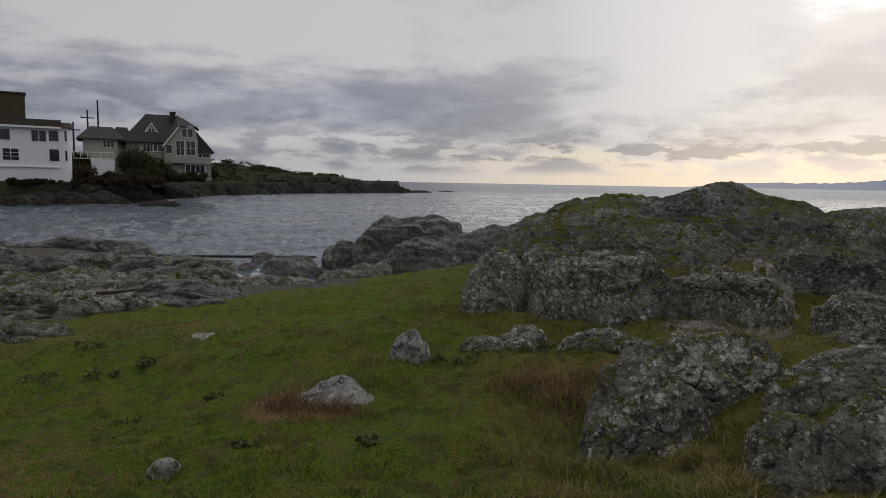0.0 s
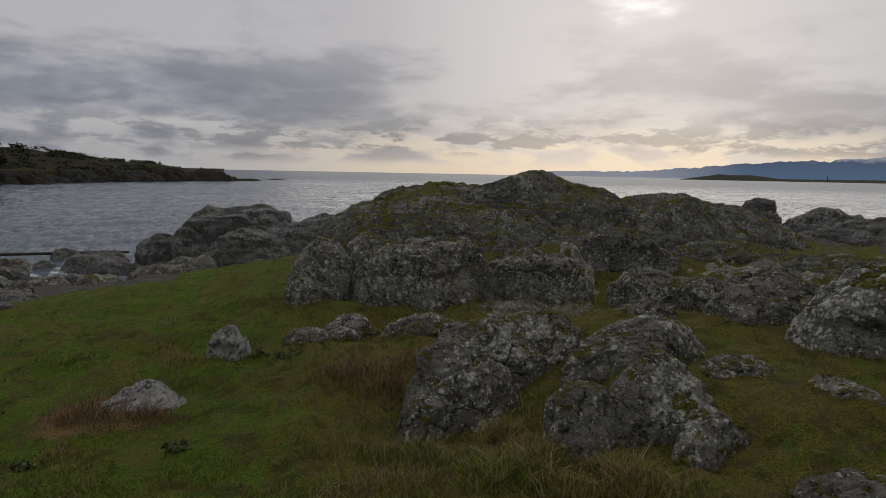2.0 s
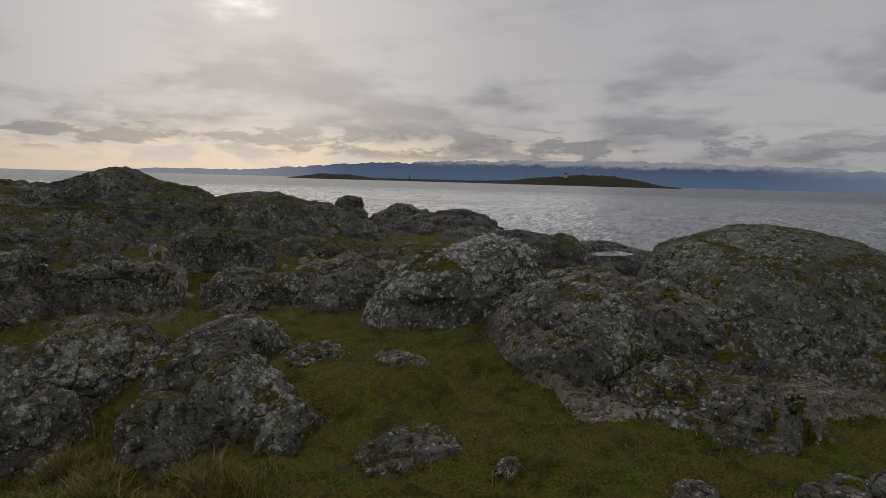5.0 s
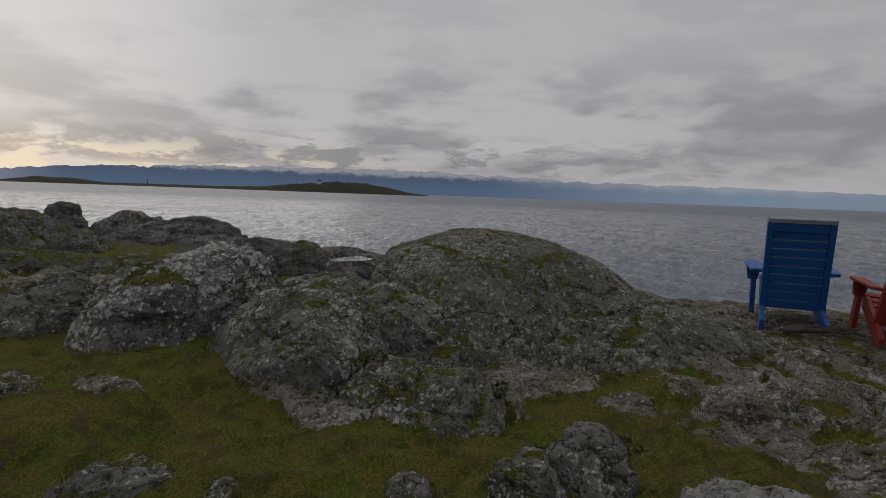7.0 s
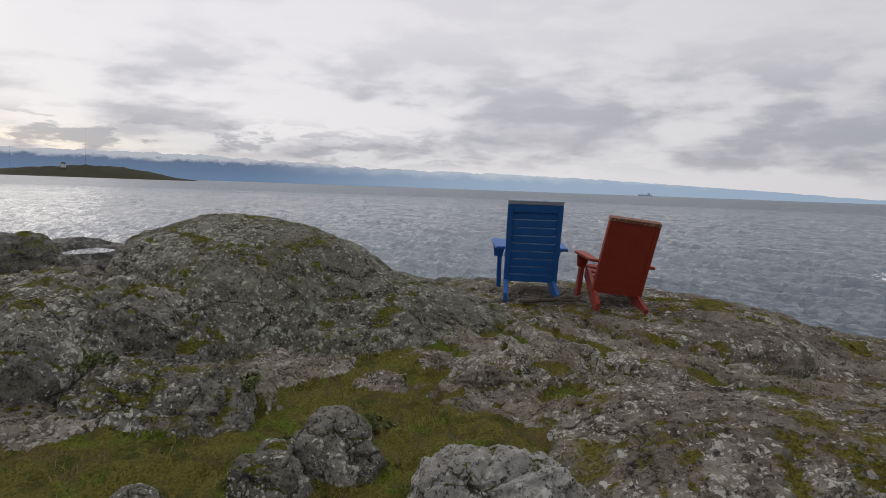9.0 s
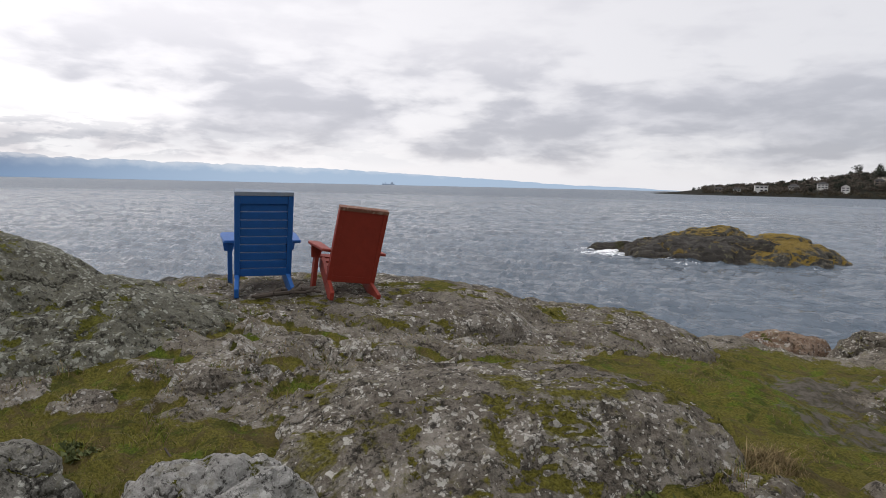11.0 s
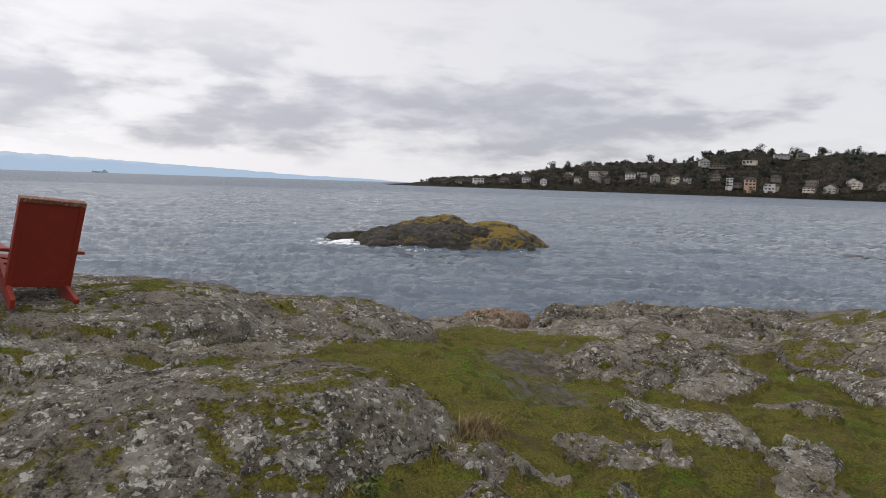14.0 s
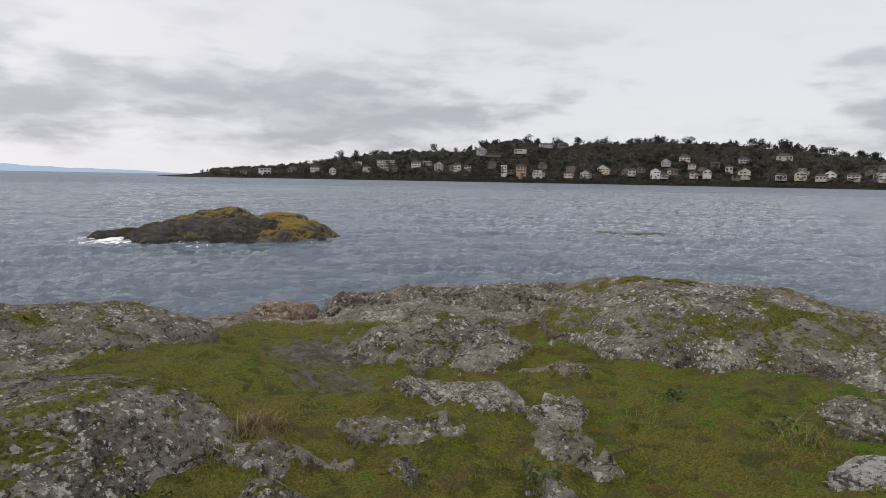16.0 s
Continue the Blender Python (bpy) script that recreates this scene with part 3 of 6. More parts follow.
def build_sea():
    # fine mesh on the seaward sides, coarse where the land hides the water
    rings = np.concatenate([np.geomspace(9, 320, 330), np.geomspace(332, 4900, 36)])
    a = np.radians(np.concatenate([np.linspace(-56, 208, 960), np.linspace(214, 298, 15)]))
    cols = len(a)
    x, y = (rings[:, None] * np.sin(a)).ravel(), (rings[:, None] * np.cos(a)).ravel()
    # short-crested chop that runs in from the open water, bearing 140
    run, across = 0.643 * x - 0.766 * y, 0.766 * x + 0.643 * y
    p = np.stack([run * 0.86, across * 0.20, np.zeros_like(x)], 1)
    near_sea = 1 - soft(np.hypot(x, y), 180, 340)
    swell = fbm(p * 0.8, 3, 21)
    sway = 0.5 * np.stack([swell, np.zeros_like(x), np.zeros_like(x)], 1)
    crest = 1 - np.abs(fbm(p * (2.2, 2.0, 1.0) + sway + 3.0, 3, 24, 0.5))
    ripple = 1 - np.abs(fbm(p * (5.5, 5.0, 1.0) + sway, 3, 25, 0.5))
    z = SEA + near_sea * (0.13 * swell + 0.17 * (crest ** 3 - 0.3) + 0.06 * ripple ** 2) - 0.06
    ob = sheet("sea_water", np.stack([x, y, z], 1), grid_faces(len(rings), cols, True), SEA_WATER)
    r, az = np.hypot(x, y), np.degrees(np.arctan2(x, y))
    foam = 0.44 * near(x, y, 42.0, -29.5, 4.5, 0.9) + 0.46 * near(x, y, 37.6, -27.8, 3.4, 0.8) + 0.5 * near(x, y, 31.6, -29.0, 2.4, 0.7) + 0.45 * near(x, y, 27.6, -35.0, 2.0, 0.7) + 0.4 * near(x, y, 26.2, -39.5, 2.0, 0.7)
    foam = foam + 0.55 * near(x, y, -9.0, 29.0, 2.4, 0.7) + 0.45 * near(x, y, -7.6, 33.0, 2.2, 0.7)
    bank = np.interp(az, HEAD_AZ, HEAD_R)
    foam = foam + 0.42 * (1 - soft(np.abs(r - bank + 2.0), 1.5, 4.5)) * (az < -5) * (az > -60) + 0.40 * near(x, y, -44.5, 97.0, 9.0, 0.7)
    foam = foam + 0.06 * soft(swell, 0.25, 0.8) * soft(crest, 0.86, 1.0) * near_sea
    ob.data.attributes.new("foam", "FLOAT", "POINT").data.foreach_set("value", np.clip(foam, 0, 1).astype(np.float32))
    ob.data.attributes.new("open_sea", "FLOAT", "POINT").data.foreach_set("value", soft(r, 60, 380).astype(np.float32))
    return tagged(ob, "choppy grey sea with small waves and white foam", "water", kind="structure")


ground = build_ground()
sea_water = build_sea()


# ---- rocks ----
def moss_material():
    m, n = material("moss_mat")
    p = place_of(n)
    fine = n.noise(p, 55.0, 5.0, 0.7)
    c = n.mix(n.step(fine, 0.36, 0.64), (0.034, 0.033, 0.009), (0.140, 0.128, 0.028))
    c = n.mix(n.math("MULTIPLY", n.step(n.noise(p, 6.0, 4.0, 0.6), 0.48, 0.6), 0.7), c, (0.050, 0.058, 0.012))
    finish(n, c, 0.95, fine, 0.03, 1.0, spec=0.06)
    return m


MOSS = moss_material()
MOSSY = (ROCK, SLAB, SPATTER, RIDGE_ROCK)


def moss_mat(ob, p, q, nrm, hollow, pz, seed):
    """A thin mat of moss that lies in the hollows and on the ledges of a rock, feathering into it."""
    up = np.empty(len(p) * 3, np.float32)
    ob.data.vertices.foreach_get("normal", up)
    up = up.reshape(-1, 3)[:, 2]
    score = 0.55 * fbm(q * 1.6, 3, seed + 71, 0.5) + 0.55 * hollow + 1.1 * np.clip(up - 0.85, -0.6, 0.0)
    thr = np.percentile(score[pz > 0.02], 93)
    k = int(round(math.sqrt(len(p))))
    faces = grid_faces(k, k)[:, ::-1]
    keep = faces[(score[faces] > thr - 0.05).all(1) & (pz[faces] > 0.0).all(1)]
    if len(keep) < 20:
        return
    # spread the lowest index through touching faces until each patch has one mark
    mark = np.arange(len(p))
    for _ in range(400):
        low = mark[keep].min(1)
        before = mark.copy()
        np.minimum.at(mark, keep.ravel(), np.repeat(low, 4))
        if (before == mark).all():
            break
    owner = mark[keep[:, 0]]
    ids, counts = np.unique(owner, return_counts=True)
    for one in ids[np.argsort(-counts)][:4]:
        patch = keep[owner == one]
        if not 20 <= len(patch) <= 1100:
            continue
        used, flat_index = np.unique(patch, return_inverse=True)
        lift = np.clip((score[used] - thr) * 0.07, -0.006, 0.016) + 0.008 * fbm(q[used] * 16.0, 3, seed + 72)
        mat_ob = sheet("moss_patch", p[used] + nrm[used] * lift[:, None], flat_index.reshape(patch.shape), MOSS)
        mat_ob.parent = ob


def rock(name, x, y, a, b, top, yaw=0.0, seed=1, mat=ROCK, label="", n=64, power=2.3, rough=0.09, joints=0.035, block=0.9, sink=0.22, bed=0.0, category="rock", flat=0.62, lean=(0.0, 0.0), facets=6, tilt=(0.0, 0.0), square=2.2):
    """A whaleback of bedrock or a boulder: half widths a and b, its crown at height top; lean shifts the crown, tilt makes one end of it higher."""
    base = spot(x, y) if not bed else bed
    h = max(top - base, 0.06)
    g = np.linspace(-1, 1, n)
    u, v = np.meshgrid(g, g, indexing="ij")
    u, v = u.ravel(), v.ravel()
    # square to disc, and the disc to a rounded block
    du, dv = u * np.sqrt(1 - v * v / 2), v * np.sqrt(1 - u * u / 2)
    r = np.minimum(np.hypot(du, dv), 1.0)
    th = np.arctan2(dv, du)
    ring = np.stack([np.cos(th) * 1.1 + seed * 5.1, np.sin(th) * 1.1, np.full_like(th, seed * 0.37)], 1)
    lobes = (1 + 0.15 * fbm(ring, 4, seed + 3, 0.55)) / (np.abs(np.cos(th)) ** square + np.abs(np.sin(th)) ** square) ** (1 / square)
    out = 1 - (1 - r) ** 1.2
    crown = (1 - r ** power) ** flat
    px = (np.cos(th) * out * lobes + lean[0] * crown) * a
    py = (np.sin(th) * out * lobes + lean[1] * crown) * b
    pz = (h + sink) * crown - sink
    pz = np.where(pz > 0, pz * (1 + tilt[0] * np.cos(th) * out + tilt[1] * np.sin(th) * out), pz)
    c, s = math.cos(radians(yaw)), math.sin(radians(yaw))
    size = (a * b * (h + 0.25)) ** (1 / 3)
    # split faces: planes cut the rounded form back
    unit = np.stack([px / a, py / b, np.maximum(pz, 0) / h], 1)
    cut = random.Random(seed * 7 + 1)
    for _ in range(facets):
        t, up = cut.uniform(0, 6.283), cut.uniform(0.15, 1.1)
        face = np.array([math.cos(t), math.sin(t), up])
        face /= np.linalg.norm(face)
        over = np.maximum(unit @ face - cut.uniform(0.70, 0.92), 0)
        unit = unit - face * (over * 0.75)[:, None]
    px, py, pz = unit[:, 0] * a, unit[:, 1] * b, np.where(pz > 0, unit[:, 2] * h, pz)
    q0 = np.stack([px, py, pz], 1)
    p = np.stack([px * c - py * s, px * s + py * c, pz], 1)
    q = p + (seed * 3.7, seed * 1.9, 0.0)
    lump = fbm(q * (1.2 / size), 3, seed, 0.45)
    # foliation: long shallow ridges along the rock, and joints that part it into blocks
    layer = 1 - 2 * np.abs(fbm((q0 + seed) * (0.8, 3.0, 3.4) * (1.2 / size ** 0.6), 4, seed + 31, 0.5))
    bend = 0.16 * np.stack([lump, layer, lump], 1)
    gap, proud = crevice(q0 * (block / size) * (0.8, 1.25, 1.1) + seed + bend, seed)
    chip, plate = crevice(q0 * (2.6 / max(size, 0.35)) * (0.6, 1.3, 1.5) + seed + 1.6 * bend, seed + 50)
    nrm = np.stack([q0[:, 0] / a ** 2, q0[:, 1] / b ** 2, (q0[:, 2] + sink) / (h + sink) ** 2 + 0.3], 1)
    nrm = np.stack([nrm[:, 0] * c - nrm[:, 1] * s, nrm[:, 0] * s + nrm[:, 1] * c, nrm[:, 2]], 1)
    nrm /= np.linalg.norm(nrm, axis=1)[:, None]
    # rounded swellings with sharp creases between them
    swell = np.abs(fbm(q * (1.5 / size ** 0.7) * (1.0, 1.0, 1.4) + bend, 4, seed + 40, 0.5)) - 0.28
    pillow = np.abs(fbm(q * (4.2, 4.2, 5.6) + 2.0 * bend, 3, seed + 44, 0.5)) - 0.28
    off = size * rough * (0.7 * lump + 0.34 * layer + 1.15 * swell) + 0.05 * min(1.0, 1.3 * size, rough / 0.05) * pillow
    off = off + size * joints * (2.1 * (proud - 0.5) * soft(gap, 0.0, 0.16) - 1.0 * np.exp(-(gap / 0.035) ** 2) - 0.3 * np.exp(-(gap / 0.12) ** 2))
    off = off + size * joints * (1.0 * (plate - 0.5) * soft(chip, 0.0, 0.12) - 0.22 * np.exp(-(chip / 0.05) ** 2))
    off = off + min(1.0, 1.6 * size) * (0.010 * fbm(q * 9.0, 3, seed + 5, 0.55) + 0.008 * fbm(q * 21.0, 3, seed + 8, 0.6))
    p = p + nrm * (off * np.clip((1 - r) * 6, 0, 1))[:, None]
    zmax = np.percentile(p[:, 2], 99.7)
    p[:, 2] = np.where(p[:, 2] > 0, p[:, 2] * h / max(zmax, 0.02), p[:, 2])
    ob = sheet(name, p, grid_faces(n, n)[:, ::-1], mat)
    ob.location = (x, y, base)
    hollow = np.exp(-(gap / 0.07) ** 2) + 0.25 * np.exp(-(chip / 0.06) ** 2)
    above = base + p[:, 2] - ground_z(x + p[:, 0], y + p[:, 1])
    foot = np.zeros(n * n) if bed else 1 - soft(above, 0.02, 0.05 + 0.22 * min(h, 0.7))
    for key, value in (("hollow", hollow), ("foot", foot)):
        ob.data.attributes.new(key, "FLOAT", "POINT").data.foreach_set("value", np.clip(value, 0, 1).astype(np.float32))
    ROCKS.append(ob)
    if a > 0.7 and mat in MOSSY and name != "shore_rock" and math.hypot(x, y) < 15:
        moss_mat(ob, p, q, nrm, hollow, pz, seed)
    return tagged(ob, label or "grey lichen-covered rock outcrop set in mossy turf", category)


ROCKS = []

LICHEN = "grey boulder crusted with pale lichen in grass"
RIDGE = "dark grey rock ridge with moss in its hollows"


def build_rocks():
    # boulders in the lawn
    rock("boulder", -1.18, 5.85, 0.54, 0.36, -0.24, 6, 3, PALE, "pale pointed boulder in a ring of dry grass", 56, 1.15, 0.03, 0.02, flat=0.95, lean=(0.22, 0), facets=4)
    rock("boulder", -0.50, 7.18, 0.26, 0.24, -0.08, 0, 5, PALE, "small pale boulder in long dry grass", 64, 3.0, 0.10, 0.08, 1.2, flat=0.45, facets=8)
    rock("low_rock", 0.35, 7.35, 0.34, 0.25, -0.19, 0, 7, ROCK, "low grey rocks breaking the grass", 48)
    rock("low_rock", 0.85, 7.50, 0.36, 0.26, -0.08, 20, 8, ROCK, "low grey rocks breaking the grass", 48)
    rock("low_rock", 1.62, 6.65, 0.52, 0.30, 0.10, -12, 9, ROCK, "flat grey rock in dry grass", 48)
    rock("low_rock", -3.45, 8.6, 0.30, 0.2, -0.70, 0, 10, PALE, "flat pale stone almost buried in the lawn", 36)
    rock("low_rock", -1.98, 4.20, 0.13, 0.09, -0.38, 0, 11, PALE, "small pale stone in the lawn", 32)
    # the pair of leaning boulders and their slabs
    rock("boulder", 2.10, 5.30, 1.05, 0.46, 0.37, 22, 12, ROCK, LICHEN, 170, 2.8, 0.05, 0.04, 1.2, flat=0.55, facets=4)
    rock("boulder", 1.50, 4.78, 0.58, 0.46, 0.29, 52, 112, ROCK, LICHEN, 110, 2.8, 0.07, 0.05, 1.2, lean=(0.25, 0.10), flat=0.55)
    rock("boulder", 1.10, 4.36, 0.24, 0.18, 0.0, 40, 13, ROCK, LICHEN, 60)
    rock("boulder", 3.00, 4.72, 0.84, 0.33, 0.44, 18, 14, ROCK, LICHEN, 120, 3.0, 0.05, 0.03, flat=0.5, tilt=(0.15, 0.0))
    rock("boulder", 2.62, 3.74, 0.52, 0.30, 0.42, 20, 15, ROCK, LICHEN, 130, 2.6, 0.05, 0.035, flat=0.55, lean=(0.0, 0.12))
    rock("boulder", 2.02, 3.68, 0.34, 0.24, 0.27, 36, 215, ROCK, LICHEN, 100, 2.6, 0.06, 0.04, flat=0.55, lean=(0.05, 0.12))
    rock("low_rock", 2.68, 3.30, 0.40, 0.14, 0.18, 26, 16, ROCK, "narrow grey rock in moss", 72, lean=(0.2, 0.0), tilt=(0.3, 0.0))
    rock("low_rock", 3.55, 4.12, 0.36, 0.18, 0.27, -8, 17, ROCK, "narrow grey rock in moss", 60)
    rock("low_rock", 3.88, 3.46, 0.34, 0.15, 0.24, 90, 18, ROCK, "flat lichened stone in yellow moss", 64)
    rock("low_rock", 2.98, 2.42, 0.42, 0.28, 0.15, -38, 19, ROCK, "flat lichened stone in yellow moss", 100)
    rock("low_rock", 3.18, 1.87, 0.14, 0.12, 0.10, 10, 219, ROCK, "small flat stone in yellow moss", 40)
    rock("low_rock", 3.60, 1.00, 0.20, 0.15, 0.12, 65, 220, ROCK, "small flat stone in yellow moss", 48)
    # the low wall of rock behind the hollow
    rock("rock_outcrop", 2.12, 8.70, 1.15, 0.78, 0.70, -30, 20, ROCK, "broad jointed rock face with pale lichen", 160, 4.0, 0.06, 0.075, 2.0, flat=0.36, facets=4, square=2.6)
    rock("rock_outcrop", 3.46, 7.98, 0.80, 0.66, 0.60, -14, 21, ROCK, "broad jointed rock face with pale lichen", 140, 4.0, 0.06, 0.075, 2.0, flat=0.36, facets=4, square=2.6)
    rock("rock_outcrop", 0.66, 9.35, 0.56, 0.60, 0.66, 0, 22, ROCK, "rounded grey rock with pale lichen", 100, 3.0, 0.07, 0.04, flat=0.45)
    rock("rock_outcrop", 1.38, 9.45, 0.45, 0.55, 0.69, 0, 23, ROCK, "rounded grey rock with pale lichen", 90, 3.0, 0.07, 0.04, flat=0.45)
    rock("boulder", 0.33, 8.78, 0.25, 0.22, 0.15, 0, 24, ROCK, "squat block of grey rock", 56, 3.4, flat=0.4, square=3.0)
    rock("boulder", 3.95, 6.05, 0.33, 0.22, 0.31, -15, 25, ROCK, "rounded grey boulder in moss", 64, 2.6, flat=0.5)
    rock("boulder", 5.10, 5.85, 0.62, 0.42, 0.54, -15, 26, ROCK, "sloping grey rock in moss", 100, 2.6, 0.05, tilt=(0.35, 0.0), flat=0.5)
    rock("rock_outcrop", 4.55, 7.10, 0.55, 0.42, 0.47, -25, 27, ROCK, "grey rock with pale lichen", 96, 2.8, flat=0.5)
    rock("rock_outcrop", 5.15, 6.80, 0.42, 0.36, 0.40, -25, 28, ROCK, "grey rock with pale lichen", 84, 2.8, flat=0.5)
    rock("rock_outcrop", 6.10, 6.80, 0.62, 0.42, 0.50, -25, 228, ROCK, "grey rock with pale lichen", 84, 2.8, flat=0.5)
    rock("boulder", 5.65, 4.50, 1.08, 0.75, 1.03, -24, 29, SPATTER, "big sloping boulder spattered with white lichen", 150, 2.6, 0.04, 0.028, 1.2, flat=0.55, lean=(0.15, 0.0), tilt=(0.30, 0.0), facets=4)
    # the ridge
    rock("rock_ridge", 2.9, 12.5, 2.2, 1.4, 1.42, -8, 30, RIDGE_ROCK, RIDGE, 130, 2.1, 0.05, 0.03, 1.2, facets=3, flat=0.95)
    rock("rock_ridge", 4.9, 11.9, 2.4, 1.3, 1.50, -14, 31, RIDGE_ROCK, RIDGE, 130, 2.1, 0.05, 0.03, 1.2, facets=3, flat=0.95)
    rock("rock_ridge", 4.50, 11.70, 1.35, 0.75, 1.69, -18, 32, RIDGE_ROCK, RIDGE, 130, 4.0, 0.035, 0.025, 0.8, flat=0.42, tilt=(0.30, 0.0), facets=2, square=2.8, sink=0.5)
    rock("rock_ridge", 7.0, 10.9, 1.6, 1.1, 1.30, -32, 33, RIDGE_ROCK, RIDGE, 120, 2.1, 0.05, 0.03, 1.2, facets=3, flat=0.95)
    rock("rock_ridge", 9.0, 12.6, 2.5, 1.6, 1.12, -28, 34, RIDGE_ROCK, RIDGE, 110, 2.1, 0.06, 0.035, 1.2, facets=3, flat=0.95)
    rock("rock_ridge", 12.9, 15.3, 0.75, 0.8, 1.08, 0, 35, SHORE, RIDGE, 70, flat=0.5)
    rock("rock_ridge", 13.4, 13.7, 1.5, 1.1, 0.90, -40, 36, SHORE, RIDGE, 76, flat=0.5)
    rock("rock_ridge", 13.4, 11.9, 1.9, 1.1, 0.85, -50, 37, SHORE, RIDGE, 76, flat=0.5)
    rock("rock_ridge", 13.0, 10.2, 1.7, 1.0, 0.48, -60, 38, SHORE, RIDGE, 76, flat=0.5)
    rock("rock_ridge", 11.6, 8.0, 1.7, 1.0, 0.40, -60, 138, SHORE, RIDGE, 76, flat=0.5)
    rock("rock_outcrop", 3.3, 10.3, 1.5, 0.7, 1.05, -14, 39, RIDGE_ROCK, RIDGE, 120, 2.4, 0.05, 0.03, 1.0, flat=0.75)
    rock("rock_outcrop", 5.15, 8.75, 0.75, 0.55, 0.84, -14, 40, RIDGE_ROCK, RIDGE, 100, 3.4, 0.05, 0.035, 1.0, flat=0.4, square=2.8)
    rock("rock_outcrop", 6.9, 8.6, 1.0, 0.5, 0.64, -30, 41, RIDGE_ROCK, RIDGE, 90, flat=0.5)
    rock("rock_outcrop", 7.8, 7.3, 1.1, 0.5, 0.57, -35, 42, RIDGE_ROCK, RIDGE, 90, flat=0.5)
    rock("rock_outcrop", 9.4, 6.2, 1.6, 0.9, 0.82, -40, 43, RIDGE_ROCK, RIDGE, 90, flat=0.5)
    rock("rock_ridge", 10.6, 5.3, 1.4, 0.9, 0.64, -60, 143, SHORE, RIDGE, 80, flat=0.5)
    # the dome and its foot
    rock("rock_outcrop", 6.05, 2.25, 1.0, 0.80, 0.72, 65, 245, ROCK, "broken lichened rock at the foot of the dome", 130, 2.6, 0.05, 0.035, 1.2, flat=0.5)
    rock("rock_dome", 7.60, 1.85, 1.80, 1.80, 1.24, 86, 44, DOME, "great smooth dome of brown-grey rock", 190, 2.2, 0.018, 0.008, 0.8, flat=0.72, facets=1)
    rock("rock_outcrop", 5.35, 2.82, 0.95, 0.85, 0.75, 62, 45, ROCK, "broken lichened rock at the foot of the dome", 160, 4.0, 0.045, 0.035, 1.2, flat=0.40, square=2.8)
    rock("rock_outcrop", 4.98, 1.62, 0.82, 0.58, 0.37, 76, 46, ROCK, "broken lichened rock at the foot of the dome", 140, 2.6, 0.06, 0.04, 1.3, flat=0.5)
    rock("rock_outcrop", 6.9, 3.75, 1.2, 1.0, 0.62, 60, 47, ROCK, "broken lichened rock at the foot of the dome", 110, flat=0.5)
    rock("rock_outcrop", 7.25, 0.15, 1.35, 1.2, 0.74, 85, 48, DOME, "long shoulder of rock below the dome", 140, 2.2, 0.04, 0.02, flat=0.75, tilt=(0.35, 0.0))
    # the point with the chairs
    rock("rock_slab", 8.38, -2.2, 3.2, 1.92, 0.46, 78, 49, SLAB, "broad flat slab of bare rock above the sea", 190, 3.0, 0.022, 0.02, 0.7, flat=0.7, sink=0.6, facets=3, square=2.0)
    rock("rock_slab", 7.7, -4.6, 2.4, 1.8, 0.16, 45, 50, SLAB, "broad flat slab of bare rock above the sea", 170, 2.4, 0.035, 0.02, 0.8, flat=0.8, sink=0.7, facets=4, square=2.0)
    rock("rock_slab", 4.32, -2.42, 1.52, 1.10, 0.40, 72, 51, SLAB, "wide sloping slab of lichened rock", 220, 3.0, 0.026, 0.014, 0.8, flat=0.5, facets=3, square=2.5)
    rock("low_rock", 6.4, -1.5, 0.55, 0.16, 0.26, 70, 52, SLAB, "long low rock in moss", 72)
    rock("low_rock", 6.05, -2.1, 0.60, 0.22, 0.26, 62, 53, SLAB, "long low rock in moss", 80)
    rock("low_rock", 7.05, -2.5, 0.56, 0.22, 0.30, 76, 153, SLAB, "long low rock in moss", 80)
    rock("low_rock", 5.52, -0.80, 0.40, 0.18, 0.28, 76, 54, SLAB, "long low rock in moss", 76)
    rock("low_rock", 5.45, -0.02, 0.22, 0.13, 0.20, 80, 154, SLAB, "small low rock in moss", 52)
    rock("boulder", 4.10, 0.10, 0.27, 0.22, 0.36, 75, 55, ROCK, "squarish lichened boulder in moss", 84, 3.2, 0.07, 0.05, flat=0.42, square=3.0)
    rock("boulder", 3.76, 0.36, 0.22, 0.20, 0.28, 60, 255, ROCK, "squarish lichened boulder in moss", 72, 3.2, 0.07, 0.05, flat=0.42, square=3.0)
    rock("boulder", 3.66, -0.78, 0.50, 0.36, 0.36, 85, 56, PALE, "pale grey boulder with a cracked top", 110, 2.8, 0.06, 0.05, 1.3, flat=0.5)
    # the lawn by the cove
    rock("rock_slab", 3.95, -7.45, 1.05, 0.75, -0.03, 24, 57, SLAB, "sloping pale rock slab in turf", 130, 2.4, 0.05, 0.03, lean=(0.1, -0.3))
    rock("low_rock", 2.80, -5.75, 0.50, 0.32, -0.15, 10, 58, SLAB, "flat lichened stones in turf", 80)
    rock("low_rock", 2.78, -4.60, 0.42, 0.20, -0.08, 20, 59, SLAB, "flat lichened stones in turf", 76)
    rock("low_rock", 1.95, -5.62, 0.15, 0.50, -0.14, 20, 60, SLAB, "narrow strip of rock in turf", 64)
    rock("low_rock", 1.60, -4.90, 0.13, 0.36, -0.06, 48, 160, SLAB, "narrow strip of rock in turf", 60)
    rock("low_rock", 2.45, -4.10, 0.15, 0.12, -0.06, 0, 61, ROCK, "small grey stone in turf", 40)
    rock("low_rock", 2.3, -6.95, 0.28, 0.18, -0.16, 10, 62, SLAB, "small grey stone in turf", 48)
